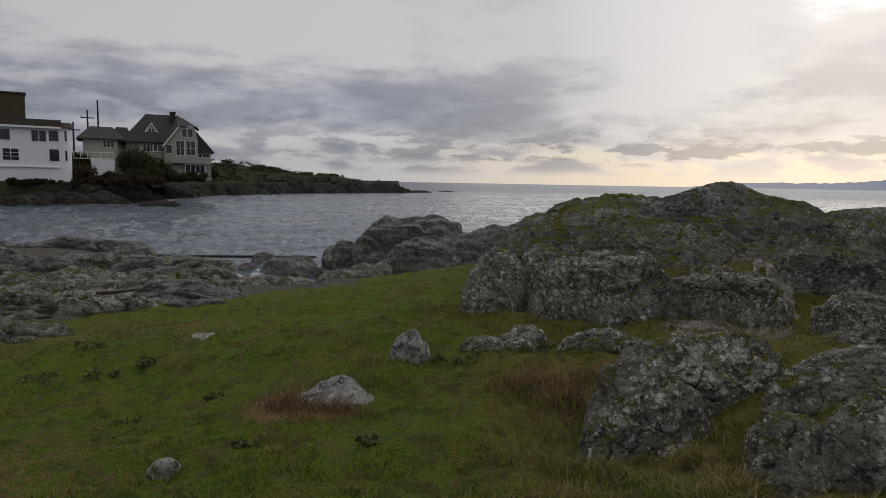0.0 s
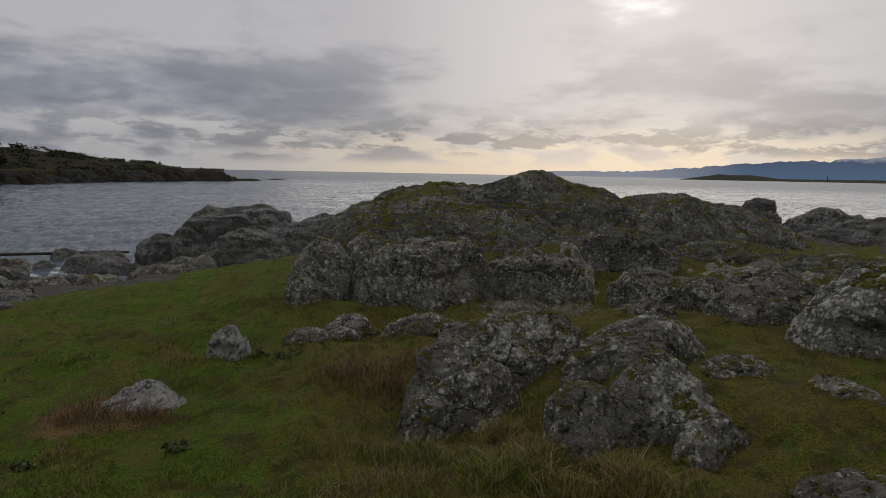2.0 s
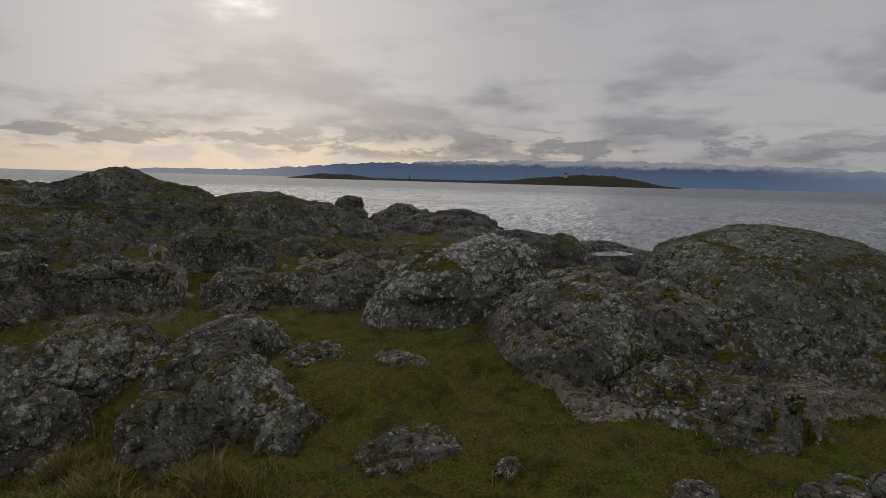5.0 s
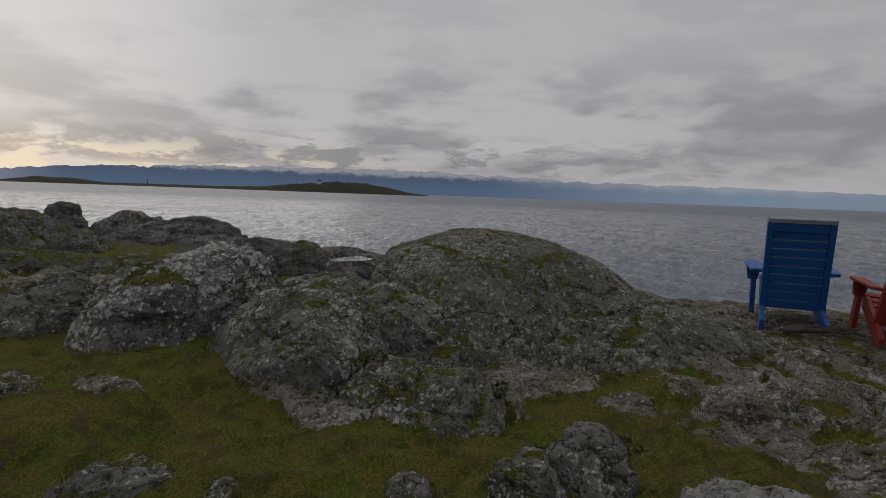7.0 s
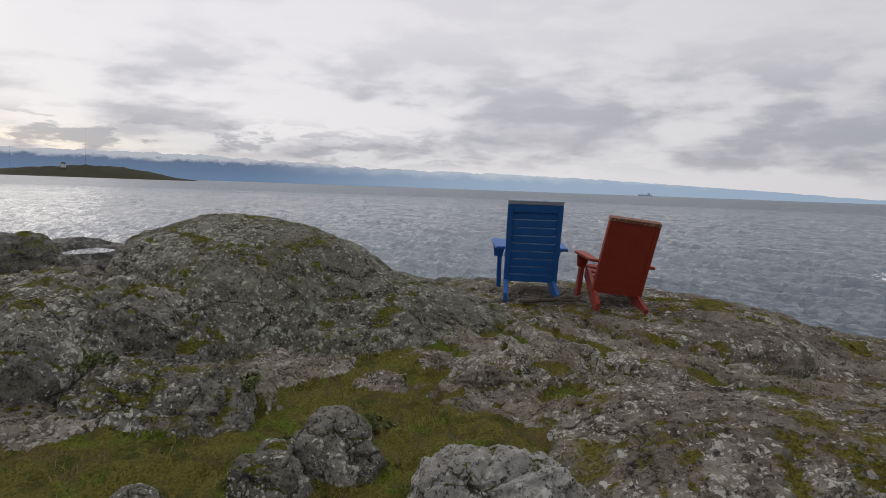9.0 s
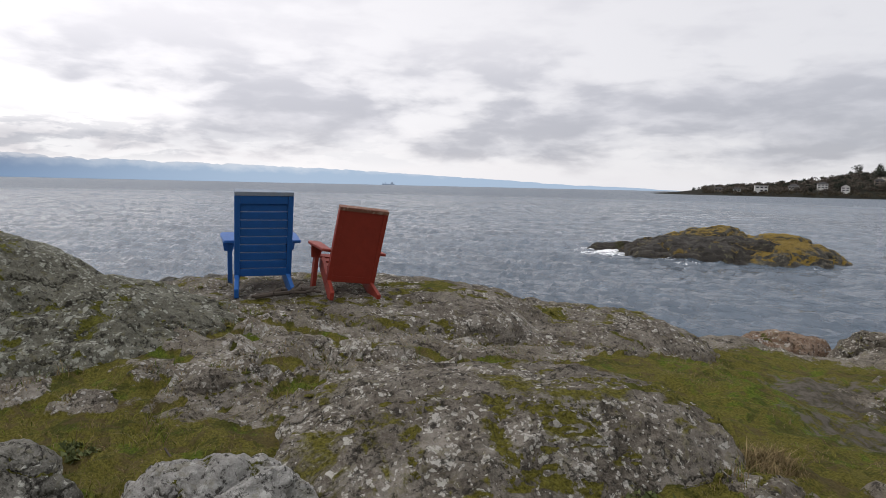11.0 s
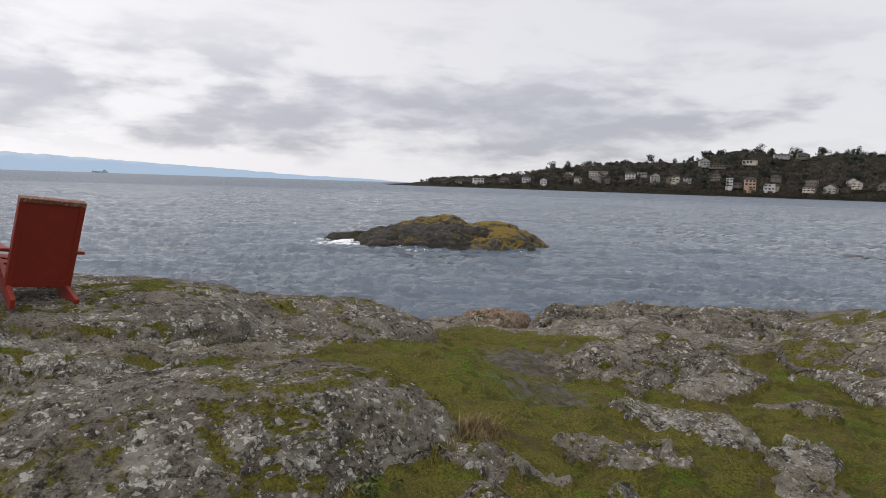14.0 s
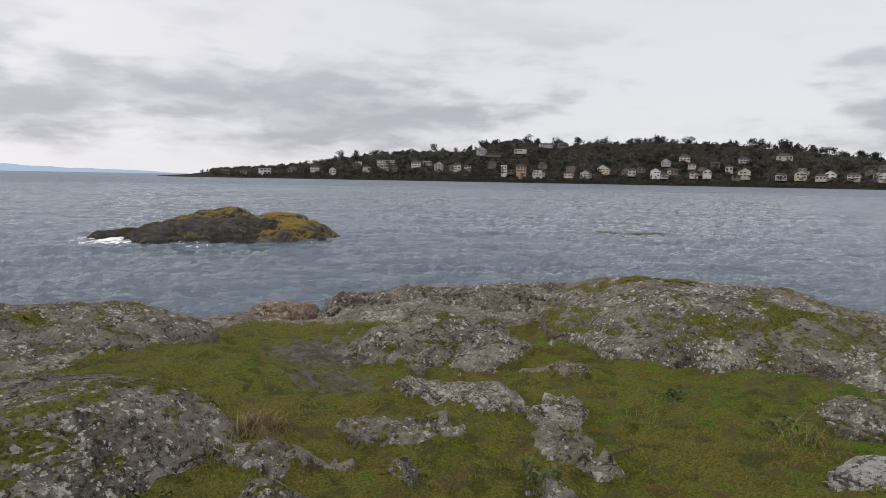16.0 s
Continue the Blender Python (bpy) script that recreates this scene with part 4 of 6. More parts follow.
    rock("low_rock", 1.55, -4.25, 0.26, 0.10, -0.05, -30, 162, ROCK, "small dark stone with plants in turf", 48)
    rock("low_rock", 3.25, -3.62, 0.34, 0.20, 0.04, 42, 163, SLAB, "low rock under moss beside the slab", 60)
    rock("low_rock", 2.78, -3.30, 0.24, 0.16, 0.06, 50, 164, SLAB, "low rock under moss beside the slab", 52)
    rock("rock_outcrop", 6.2, -9.75, 1.0, 0.6, -0.26, 30, 63, SLAB, "jointed pale rock edge above the sea", 100, 4.5, 0.05, 0.07, 1.6, flat=0.4, facets=4)
    rock("rock_outcrop", 5.0, -10.0, 1.1, 0.7, -0.10, 24, 64, SLAB, "jointed pale rock edge above the sea", 100, 4.5, 0.05, 0.07, 1.6, flat=0.4, facets=4)
    rock("rock_outcrop", 3.7, -10.2, 1.2, 0.8, 0.04, 18, 65, SLAB, "jointed pale rock edge above the sea", 110, 4.0, 0.05, 0.07, 1.5, flat=0.4, facets=4)
    rock("rock_dome", 1.25, -9.40, 2.40, 1.65, 0.34, -20, 66, SLAB, "long rounded rock crusted with pale lichen", 190, 2.6, 0.026, 0.014, flat=0.55, square=2.0, facets=3)
    rock("rock_outcrop", -0.9, -7.9, 1.2, 1.1, 0.15, -5, 67, SLAB, "long rounded rock crusted with pale lichen", 120, 2.4, 0.05, 0.03)
    rock("rock_outcrop", -0.2, -6.3, 0.42, 0.36, 0.08, -5, 267, SLAB, "pale rock beside the lawn", 70)
    rock("boulder", -0.15, -4.9, 0.40, 0.32, 0.16, 0, 68, PALE, "pale rock beside the lawn", 60)
    rock("rock_outcrop", 7.7, -9.3, 1.8, 0.6, -0.54, 42, 69, RUSTY, "rust-stained rock at the water's edge", 84, 4.0, 0.06, 0.07, flat=0.4)
    rock("rock_outcrop", 6.9, -9.6, 0.6, 0.4, -0.38, 40, 70, PALE, "pale rock at the water's edge", 60)
    # the dark point across the lawn
    rock("rock_point", -2.6, 31.2, 4.8, 2.8, -0.06, 0, 71, SHORE, "dark rounded rock point above the water", 140, 4.0, 0.05, 0.04, 1.3, sink=2.0, flat=0.4)
    rock("rock_point", -4.6, 27.6, 2.0, 1.3, -1.05, 0, 72, SHORE, "dark rounded rock point above the water", 84, 3.0, sink=1.0, joints=0.08)
    rock("rock_point", 1.5, 27.5, 3.4, 1.8, -0.2, 0, 73, SHORE, "dark rounded rock point above the water", 84, sink=1.0)
    rock("rock_point", -1.6, 25.0, 1.9, 1.2, -0.62, 0, 173, SHORE, "dark rounded rock point above the water", 84, 3.0, joints=0.07, sink=1.0)
    rock("rock_point", -3.4, 23.6, 1.1, 0.7, -1.45, 0, 174, ROCK, "low grey rock below the point", 56, 3.0, joints=0.07, sink=0.6)
    rock("shore_rock", -5.0, 19.6, 1.2, 0.6, -1.42, 10, 74, ROCK, "grey rock at the edge of the lawn", 64, sink=0.6)
    rock("shore_rock", -3.7, 19.9, 0.9, 0.5, -1.22, 10, 75, ROCK, "grey rock at the edge of the lawn", 48, sink=0.6)
    rock("shore_rock", -7.0, 28.2, 1.0, 0.8, -2.1, 0, 76, SHORE, "dark wet rock in the inlet", 40, bed=-3.0)
    rng = random.Random(4)
    for i in range(84):
        az = rng.uniform(-46, -23.0)
        edge = float(np.interp(az, SHORE_AZ, SHORE_R))
        r = rng.uniform(float(np.interp(az, [-46, -25, -20], [12.0, 14.9, 17.0])), edge + 1.2)
        r = min(r, rng.uniform(12.0, 34.0)) if i % 3 == 0 and az < -27 else r
        c = bearing(az) * r
        s = rng.uniform(0.6, 1.4) * (0.7 + 0.015 * r)
        rock("shore_rock", c.x, c.y, s * 1.7, s * 0.6, max(spot(c.x, c.y), SEA) + rng.uniform(0.18, 0.55), 18 + rng.uniform(-12, 12), 80 + i, SHORE if rng.random() < 0.7 else ROCK, "layered grey beach rock above the inlet", 36, rough=0.12, joints=0.13, block=1.5, sink=0.6, flat=0.5, power=3.0)


build_rocks()
bpy.context.view_layer.update()
from mathutils.bvhtree import BVHTree


def rock_tree():
    out = []
    for ob in ROCKS:
        vs = [v.co + ob.location for v in ob.data.vertices]
        xs, ys = [v.x for v in vs], [v.y for v in vs]
        out.append((min(xs), max(xs), min(ys), max(ys), BVHTree.FromPolygons(vs, [tuple(p.vertices) for p in ob.data.polygons])))
    return out


TREES = rock_tree()


def rest(x, y):
    """Height of the topmost rock or turf at (x, y)."""
    z = spot(x, y) + float(bumpy(np.array([x]), np.array([y]))[0])
    for x0, x1, y0, y1, t in TREES:
        if x0 < x < x1 and y0 < y < y1:
            hit = t.ray_cast(Vector((x, y, 9.0)), Vector((0, 0, -1)))[0]
            if hit:
                z = max(z, hit.z)
    return z


# ---- building blocks of made things ----
def part(name, bm, mat, parent, label=""):
    me = bpy.data.meshes.new(name)
    bm.to_mesh(me)
    bm.free()
    me.materials.append(mat)
    ob = new(name, me)
    ob.parent = parent
    return tagged(ob, label)


def thing(name, x, y, z, yaw=0.0, label="", category="", group=""):
    ob = new(name)
    ob.empty_display_size = 0.2
    ob.matrix_basis = pose(x, y, z, 0, 0, yaw)
    return tagged(ob, label, category, group)


def box(bm, x0, x1, y0, y1, z0, z1, m=None, bevel=0.0):
    r = bmesh.ops.create_cube(bm, size=1.0)
    vs = r["verts"]
    t = Matrix.Translation(((x0 + x1) / 2, (y0 + y1) / 2, (z0 + z1) / 2)) @ Matrix.Diagonal((x1 - x0, y1 - y0, z1 - z0, 1))
    bmesh.ops.transform(bm, matrix=(m @ t) if m else t, verts=vs)
    if bevel:
        es = list({e for v in vs for e in v.link_edges})
        bmesh.ops.bevel(bm, geom=es, offset=bevel, segments=2, affect="EDGES", profile=0.6)
    return bm


def slab(x0, x1, y0, y1, z0, z1, m=None, bevel=0.004):
    return box(bmesh.new(), x0, x1, y0, y1, z0, z1, m, bevel)


def outline(points, thick, m=None, bevel=0.004):
    """A board cut to an outline in its xy plane, thick along z."""
    bm = bmesh.new()
    f = bm.faces.new([bm.verts.new((x, y, 0)) for x, y in points])
    r = bmesh.ops.extrude_face_region(bm, geom=[f])
    bmesh.ops.translate(bm, vec=(0, 0, thick), verts=[v for v in r["geom"] if isinstance(v, bmesh.types.BMVert)])
    bmesh.ops.recalc_face_normals(bm, faces=bm.faces)
    if bevel:
        bmesh.ops.bevel(bm, geom=list(bm.edges), offset=bevel, segments=1, affect="EDGES")
    if m:
        bmesh.ops.transform(bm, matrix=m, verts=bm.verts)
    return bm


WORN_RED = plain("worn_red_brown_wood", (0.13, 0.055, 0.035), 0.8, 0.4, 12.0, 0.004, (0.26, 0.19, 0.14), 0.52)


# ---- the two chairs ----
def adirondack(x, y, yaw, roll, size, paint, label, solid):
    """Seen from behind: x across, +y towards the sea, the back leaning towards -y."""
    z = min(rest(x - 0.5, y - 0.25), rest(x - 0.5, y + 0.25), rest(x + 0.25, y))
    c = thing("adirondack_chair", x, y, z, yaw, label, "chair", "chairs on the rock")
    c.matrix_basis = pose(x, y, z, 0, roll, yaw) @ Matrix.Diagonal((size, size, size, 1))
    w = 0.272
    lean = pose(0, -0.30, 0.20, 17, 0, 0)          # back plane: local z up the back
    # side stringers run from the front of the seat down to the ground behind
    for s in (-1, 1):
        pts = [(-0.64, 0.0), (-0.50, 0.0), (0.36, 0.28), (0.40, 0.42), (0.30, 0.43), (-0.66, 0.10)]
        m = Matrix(((-0.06 * s, 0, 1, s * (w - 0.025) - 0.0225), (1, 0, 0, 0), (0, 1, 0, 0), (0, 0, 0, 1)))
        part("rear_leg", outline(pts, 0.045, m @ Matrix.Translation((0, 0, -0.005 if s < 0 else -0.005))), paint, c)
        part("front_leg", slab(s * (w + 0.055) - 0.026, s * (w + 0.055) + 0.026, 0.20, 0.33, 0.0, 0.56), paint, c)
        arm = [(-0.07, -0.38), (0.05, -0.38), (0.08, 0.20), (0.075, 0.38), (0.03, 0.43), (-0.05, 0.43), (-0.09, 0.36)]
        m = pose(s * (w + 0.08), 0, 0.56, 2, 0, 0)
        part("armrest", outline([(s * px, py) for px, py in arm], 0.036, m, 0.008), paint, c, "weathered armrest with bare edges")
        bracket = [(-0.02, 0), (0.13, 0), (0.10, -0.15), (0.0, -0.15)]
        m = Matrix(((1, 0, 0, s * (w + 0.07) - 0.05), (0, 0, 1, 0.20), (0, 1, 0, 0.56), (0, 0, 0, 1)))
        part("bracket", outline([(px, py) for px, py in bracket], 0.07, m), paint, c)
        part("back_stile", slab(s * w - 0.028, s * w + 0.028, -0.05, 0.03, -0.02, 0.92, lean), paint, c)
    part("top_rail", slab(-w - 0.028, w + 0.028, -0.055, 0.035, 0.92, 0.965, lean, 0.006), BARE if not solid else WORN_RED, c, "top rail worn to bare wood")
    if solid:
        part("back_panel", slab(-w + 0.028, w - 0.028, -0.044, 0.02, 0.0, 0.92, lean), paint, c)
    else:
        part("upper_rail", slab(-w + 0.03, w - 0.03, -0.05, 0.0, 0.83, 0.918, lean), paint, c)
        for k in range(9):
            z0 = 0.0 + k * 0.093
            part("back_slat", slab(-w + 0.0285, w - 0.0285, -0.034, 0.014, z0, z0 + 0.081, lean, 0.006), paint, c)
    part("bottom_rail", slab(-w + 0.0285, w - 0.0285, -0.049, -0.046 + 0.0, 0.004, 0.08, lean, 0.001), paint, c)
    for k in range(6):
        f = k / 5
        y0 = -0.26 + 0.58 * f
        z0 = 0.195 + 0.225 * f
        part("seat_slat", slab(-w + 0.005, w - 0.005, -0.045, 0.045, 0, 0.022, pose(0, y0, z0, 20, 0, 0)), paint, c)
    return c


adirondack(8.42, -1.40, -91.0, 0.0, 1.03, BLUE, "weathered blue wooden adirondack chair facing the sea", False)
adirondack(7.90, -2.26, -88.0, 6.0, 0.90, RED, "weathered red wooden adirondack chair, leaning, facing the sea", True)


# loose stones on the seaward edge of the slab
for x, y, k in ((9.84, -0.37, 0.13), (9.86, -0.62, 0.16), (9.80, -0.90, 0.12), (9.70, 0.05, 0.14)):
    rock("boulder", x, y, k * 1.3, k, rest(x, y) + k * 0.55, 80, int(100 + y * 100), SHORE, "small dark loose stone on the edge of the slab", 32, bed=rest(x, y) - 0.02, sink=0.1)


# ---- distance ----
def hill_profile(f):
    return np.sin(np.clip(f * 1.35, 0, 1) * np.pi / 2) ** 1.2 * (1 - soft(f, 0.80, 1.0))


def hill(name, az0, az1, rad, depth, height_of, mat, label, category, cols=160, rows=14, base=SEA - 0.5, rugged=0.10, bank=0.0):
    """A long low landform seen across water. height_of(az) is its skyline in metres."""
    a = np.linspace(az0, az1, cols)
    f = np.linspace(0, 1, rows)
    prof = hill_profile(f)
    h = np.array([height_of(v) for v in a])
    rr = np.array([rad(v) if callable(rad) else rad for v in a])
    A, Fm = np.meshgrid(a, f, indexing="ij")
    R = rr[:, None] + Fm * depth
    x, y = R * np.sin(np.radians(A)), R * np.cos(np.radians(A))
    z = base + (h[:, None] - base) * prof[None, :]
    if bank:
        z = np.maximum(z, base + (bank - base) * soft(Fm, -0.01, 0.035) + 1.2 * Fm)
    p = np.stack([x.ravel(), y.ravel(), z.ravel()], 1)
    s = depth / 9
    p[:, 2] += rugged * (h[:, None] * prof[None, :] + 0.5).ravel() * fbm(p / s, 4, 9)
    ob = sheet(name, p, grid_faces(cols, rows), mat)
    return tagged(ob, label, category, kind="structure")


def skyline(*stops):
    az, el = np.array(stops[0::2]), np.array(stops[1::2])
    return lambda a: float(np.interp(a, az, el))


HEADLAND = plain("dark_scrub_headland", (0.028, 0.026, 0.014), 0.95, 0.5, 0.35, 0.3, (0.05, 0.038, 0.02), 0.55)
ISLAND = plain("olive_island_turf", (0.034, 0.034, 0.022), 0.95, 0.4, 0.02)
TOWN_HILL = plain("wooded_hillside", (0.014, 0.014, 0.010), 0.95, 0.4, 0.03, 0.0, (0.035, 0.03, 0.02), 0.55)


def mountain_material():
    m, n = material("glowing_haze_painted_mountains")
    p = place_of(n)
    z = n.add("ShaderNodeSeparateXYZ", {0: p}).outputs[2]
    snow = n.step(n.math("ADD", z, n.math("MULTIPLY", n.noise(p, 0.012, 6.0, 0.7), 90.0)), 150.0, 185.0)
    # distance haze is painted into the colour, palest towards bearing 112
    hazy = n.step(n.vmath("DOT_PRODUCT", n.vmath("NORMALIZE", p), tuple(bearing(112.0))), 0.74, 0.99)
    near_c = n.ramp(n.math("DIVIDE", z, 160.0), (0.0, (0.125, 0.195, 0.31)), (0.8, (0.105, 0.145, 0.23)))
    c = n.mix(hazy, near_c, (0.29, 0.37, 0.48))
    # sun glare in the haze, painted on as a paler blue-grey
    painted_sun_haze = n.step(n.vmath("DOT_PRODUCT", n.vmath("NORMALIZE", p), tuple(bearing(22.0))), 0.955, 0.995)
    c = n.mix(n.math("MULTIPLY", painted_sun_haze, 0.85), c, (0.42, 0.43, 0.50))
    # cloud over the tops is painted on the slopes too
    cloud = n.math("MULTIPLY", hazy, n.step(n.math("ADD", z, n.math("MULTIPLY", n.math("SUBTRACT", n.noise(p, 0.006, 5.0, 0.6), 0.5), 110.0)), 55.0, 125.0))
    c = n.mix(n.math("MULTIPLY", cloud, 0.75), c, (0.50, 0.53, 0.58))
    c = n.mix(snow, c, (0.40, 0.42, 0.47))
    # the range glows with these colours and takes no light
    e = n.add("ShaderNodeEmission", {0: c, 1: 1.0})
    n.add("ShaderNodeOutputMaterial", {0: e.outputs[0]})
    return m


TOWN_R, TOWN_DEPTH = 820.0, 420.0
TOWN_SKY = skyline(128.5, -0.25, 131, -0.1, 133, 0.2, 136.4, 0.5, 139.7, 0.75, 143.5, 1.4, 146, 1.85, 151, 2.2, 155, 2.35, 157, 2.85, 158.5, 3.3, 160, 3.2, 164, 2.85, 166, 3.2, 168, 3.0, 171, 3.25, 175, 3.1, 180, 2.75, 184.5, 2.2, 187.3, 1.8, 200, 1.5, 230, 1.2)


def town_top(az):
    return 1.6 + (TOWN_R + 310) * math.tan(radians(TOWN_SKY(az)))


def on_town_hill(az, el):
    """The point of the hillside that is seen at a bearing and elevation."""
    f = np.linspace(0.01, 0.74, 120)
    d = TOWN_R + f * TOWN_DEPTH
    z = SEA - 0.5 + (town_top(az) - SEA + 0.5) * hill_profile(f)
    e = np.degrees(np.arctan2(z - 1.6, d))
    k = min(int(np.searchsorted(e, el)), 119)
    c = bearing(az) * d[k]
    return c.x, c.y, float(z[k])


def build_far():
    d = 4400.0
    up = lambda *st: (lambda f: (lambda a: 1.6 + d * math.tan(radians(f(a))) + float(np.interp(a, [20, 32, 78, 105], [0.2, 1.0, 1.0, 0.35])) * (20 * (0.5 - abs(noise.noise((a * 0.42, 0, 0)))) + 14 * (0.4 - abs(noise.noise((a * 1.3, 3, 0)))) - 4)))(skyline(*st))
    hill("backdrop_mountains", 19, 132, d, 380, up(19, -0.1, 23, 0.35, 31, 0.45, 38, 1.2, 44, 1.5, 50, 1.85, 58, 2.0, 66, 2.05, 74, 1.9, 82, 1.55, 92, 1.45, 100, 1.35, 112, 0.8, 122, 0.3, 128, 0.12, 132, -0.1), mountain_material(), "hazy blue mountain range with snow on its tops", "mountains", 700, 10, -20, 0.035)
    r = 1500.0
    el = skyline(33.5, -0.2, 36.5, 0.28, 39, 0.25, 41, -0.02, 50, 0.02, 53, 0.12, 56, 0.5, 59, 0.78, 62, 0.75, 64.5, 0.35, 66, 0.0, 67.6, -0.15)
    hill("far_island", 33.5, 67.6, r, 160, lambda a: 1.6 + r * math.tan(radians(el(a))) + 1.2, ISLAND, "low olive-green island across the water", "island", 200)
    hill("town_hill", 128.5, 230, TOWN_R, TOWN_DEPTH, town_top, TOWN_HILL, "wooded hillside above a far shore", "hill", 260, 24, rugged=0.02)
    rad = skyline(-75, 105, -37, 112, -30, 116, -22, 170, -12, 225, -6, 255, -5, 262)
    el3 = skyline(-75, 1.5, -37, 0.3, -31, 0.5, -26, 0.6, -22.5, 1.25, -20, 1.3, -17.5, 0.95, -15.6, 0.7, -13, 0.45, -11, 0.4, -8.4, -0.15, -6.3, -0.6, -5.5, -0.9)
    hill("headland", -75, -5.5, rad, 60, lambda a: 1.6 + (rad(a) + 42) * math.tan(radians(el3(a))), HEADLAND, "low dark scrubby headland with rocks along the water", "headland", 260, 40, bank=0.5)


build_far()
# the islet: one wave-worn mass with lichened crest and shoulder
rock("rock_islet", 36.3, -32.3, 5.0, 4.2, -1.45, 45, 120, ISLET_DARK, "dark wave-washed rock islet", 96, 2.6, 0.07, 0.07, 1.0, 0.8, SEA, "islet", 0.8, (-0.15, 0.1))
rock("rock_islet", 33.8, -34.6, 4.6, 3.8, -1.30, 45, 123, ISLET_DARK, "dark wave-washed rock islet", 90, 2.8, 0.07, 0.07, 1.0, 0.8, SEA, "islet", 0.7)
rock("rock_islet", 32.1, -36.4, 4.9, 3.6, -1.12, 45, 121, ISLET, "islet rock with a thick coat of orange lichen", 110, 2.8, 0.05, 0.06, 0.8, 0.8, SEA, "islet", 0.65, (0.08, 0.0))
rock("rock_islet", 35.8, -34.6, 4.0, 2.0, -0.76, 45, 122, ISLET, "brown-lichened crest of the islet", 110, 2.6, 0.08, 0.10, 1.0, 1.2, SEA + 0.6, "islet", 0.85)
rock("sea_rock", 40.0, -30.4, 2.9, 1.6, SEA + 0.62, 45, 430, BLACK_ROCK, "low black rock awash beside the islet", 48, bed=SEA, sink=0.4)


# ---- houses across the inlet ----
WHITE_WALL = plain("white_stucco", (0.70, 0.71, 0.72), 0.85, 0.06, 0.7)
GREY_WALL = plain("grey_green_siding", (0.30, 0.29, 0.245), 0.85, 0.12, 1.2)
CREAM_TRIM = plain("cream_trim", (0.62, 0.60, 0.54), 0.8, 0.08, 2.0)
BROWN_WALL = plain("dark_brown_shingle_wall", (0.060, 0.052, 0.030), 0.9, 0.3, 0.6)
DARK_ROOF = plain("dark_shingle_roof", (0.038, 0.036, 0.036), 0.9, 0.3, 2.0)
BROWN_ROOF = plain("brown_roof_edge", (0.070, 0.055, 0.042), 0.9, 0.2, 1.0)
POLE_WOOD = plain("tarred_pole", (0.04, 0.035, 0.03), 0.9)


def glass_material():
    m, n = material("dark_window_glass")
    b = n.add("ShaderNodeBsdfPrincipled", {"Base Color": (0.02, 0.025, 0.03), "Roughness": 0.06, "Specular IOR Level": 0.6})
    n.add("ShaderNodeOutputMaterial", {0: b.outputs[0]})
    return m


GLASS = glass_material()


def front(name, az, d, z, label, category="house", turn=0.0):
    """A house whose front faces the lawn: local x to the right, y away, z up from height z."""
    c = bearing(az) * d
    return thing(name, c.x + 0.4, c.y - 0.4, z, -az + turn, label, category)


def window(parent, x0, x1, z0, z1, y=0.0, trim=CREAM_TRIM, bars=1, cross=0):
    """A window in a wall face at local y: frame proud of the wall, dark glass behind it."""
    w = part("window", bmesh.new(), trim, parent)
    t = 0.09
    bm = bmesh.new()
    for a, b, c, e in ((x0 - t, x0, z0 - t, z1 + t), (x1, x1 + t, z0 - t, z1 + t), (x0, x1, z0 - t, z0), (x0, x1, z1, z1 + t)):
        box(bm, a, b, y - 0.06, y + 0.02, c, e)
    for k in range(1, bars + 1):
        x = x0 + (x1 - x0) * k / (bars + 1)
        box(bm, x - 0.04, x + 0.04, y - 0.05, y + 0.02, z0, z1)
    for k in range(1, cross + 1):
        zz = z0 + (z1 - z0) * k / (cross + 1)
        box(bm, x0, x1, y - 0.045, y + 0.02, zz - 0.03, zz + 0.03)
    bm.to_mesh(w.data)
    bm.free()
    part("pane", box(bmesh.new(), x0, x1, y - 0.02, y + 0.03, z0, z1), GLASS, w)
    return w


def solid(points, faces):
    bm = bmesh.new()
    vs = [bm.verts.new(p) for p in points]
    for f in faces:
        if not bm.faces.get([vs[i] for i in f]):
            bm.faces.new([vs[i] for i in f])
    bmesh.ops.recalc_face_normals(bm, faces=bm.faces)
    return bm


def hip(x0, x1, y0, y1, z, h, r0, r1, drop=0.25):
    """A hipped roof over a rectangle, its ridge from r0 to r1 along x."""
    ym = (y0 + y1) / 2
    return solid([(x0, y0, z), (x1, y0, z), (x1, y1, z), (x0, y1, z), (r0, ym, z + h), (r1, ym, z + h), (x0, y0, z - drop), (x1, y0, z - drop), (x1, y1, z - drop), (x0, y1, z - drop)],
                 [(0, 1, 5, 4), (1, 2, 5), (2, 3, 4, 5), (3, 0, 4), (0, 6, 7, 1), (1, 7, 8, 2), (2, 8, 9, 3), (3, 9, 6, 0), (9, 8, 7, 6)])


def gable(x0, x1, y0, y1, z, h):
    """A gabled roof with its ridge along y; the gable faces the front."""
    xm = (x0 + x1) / 2
    return solid([(x0, y0, z), (xm, y0, z + h), (x1, y0, z), (x0, y1, z), (xm, y1, z + h), (x1, y1, z), (x0 + .15, y0, z - .25), (xm, y0, z + h - .35), (x1 - .15, y0, z - .25), (x0 + .15, y1, z - .25), (xm, y1, z + h - .35), (x1 - .15, y1, z - .25)],
                 [(0, 1, 4, 3), (1, 2, 5, 4), (6, 9, 10, 7), (7, 10, 11, 8), (0, 6, 7, 1), (1, 7, 8, 2), (3, 4, 10, 9), (4, 5, 11, 10), (0, 3, 9, 6), (2, 8, 11, 5)])


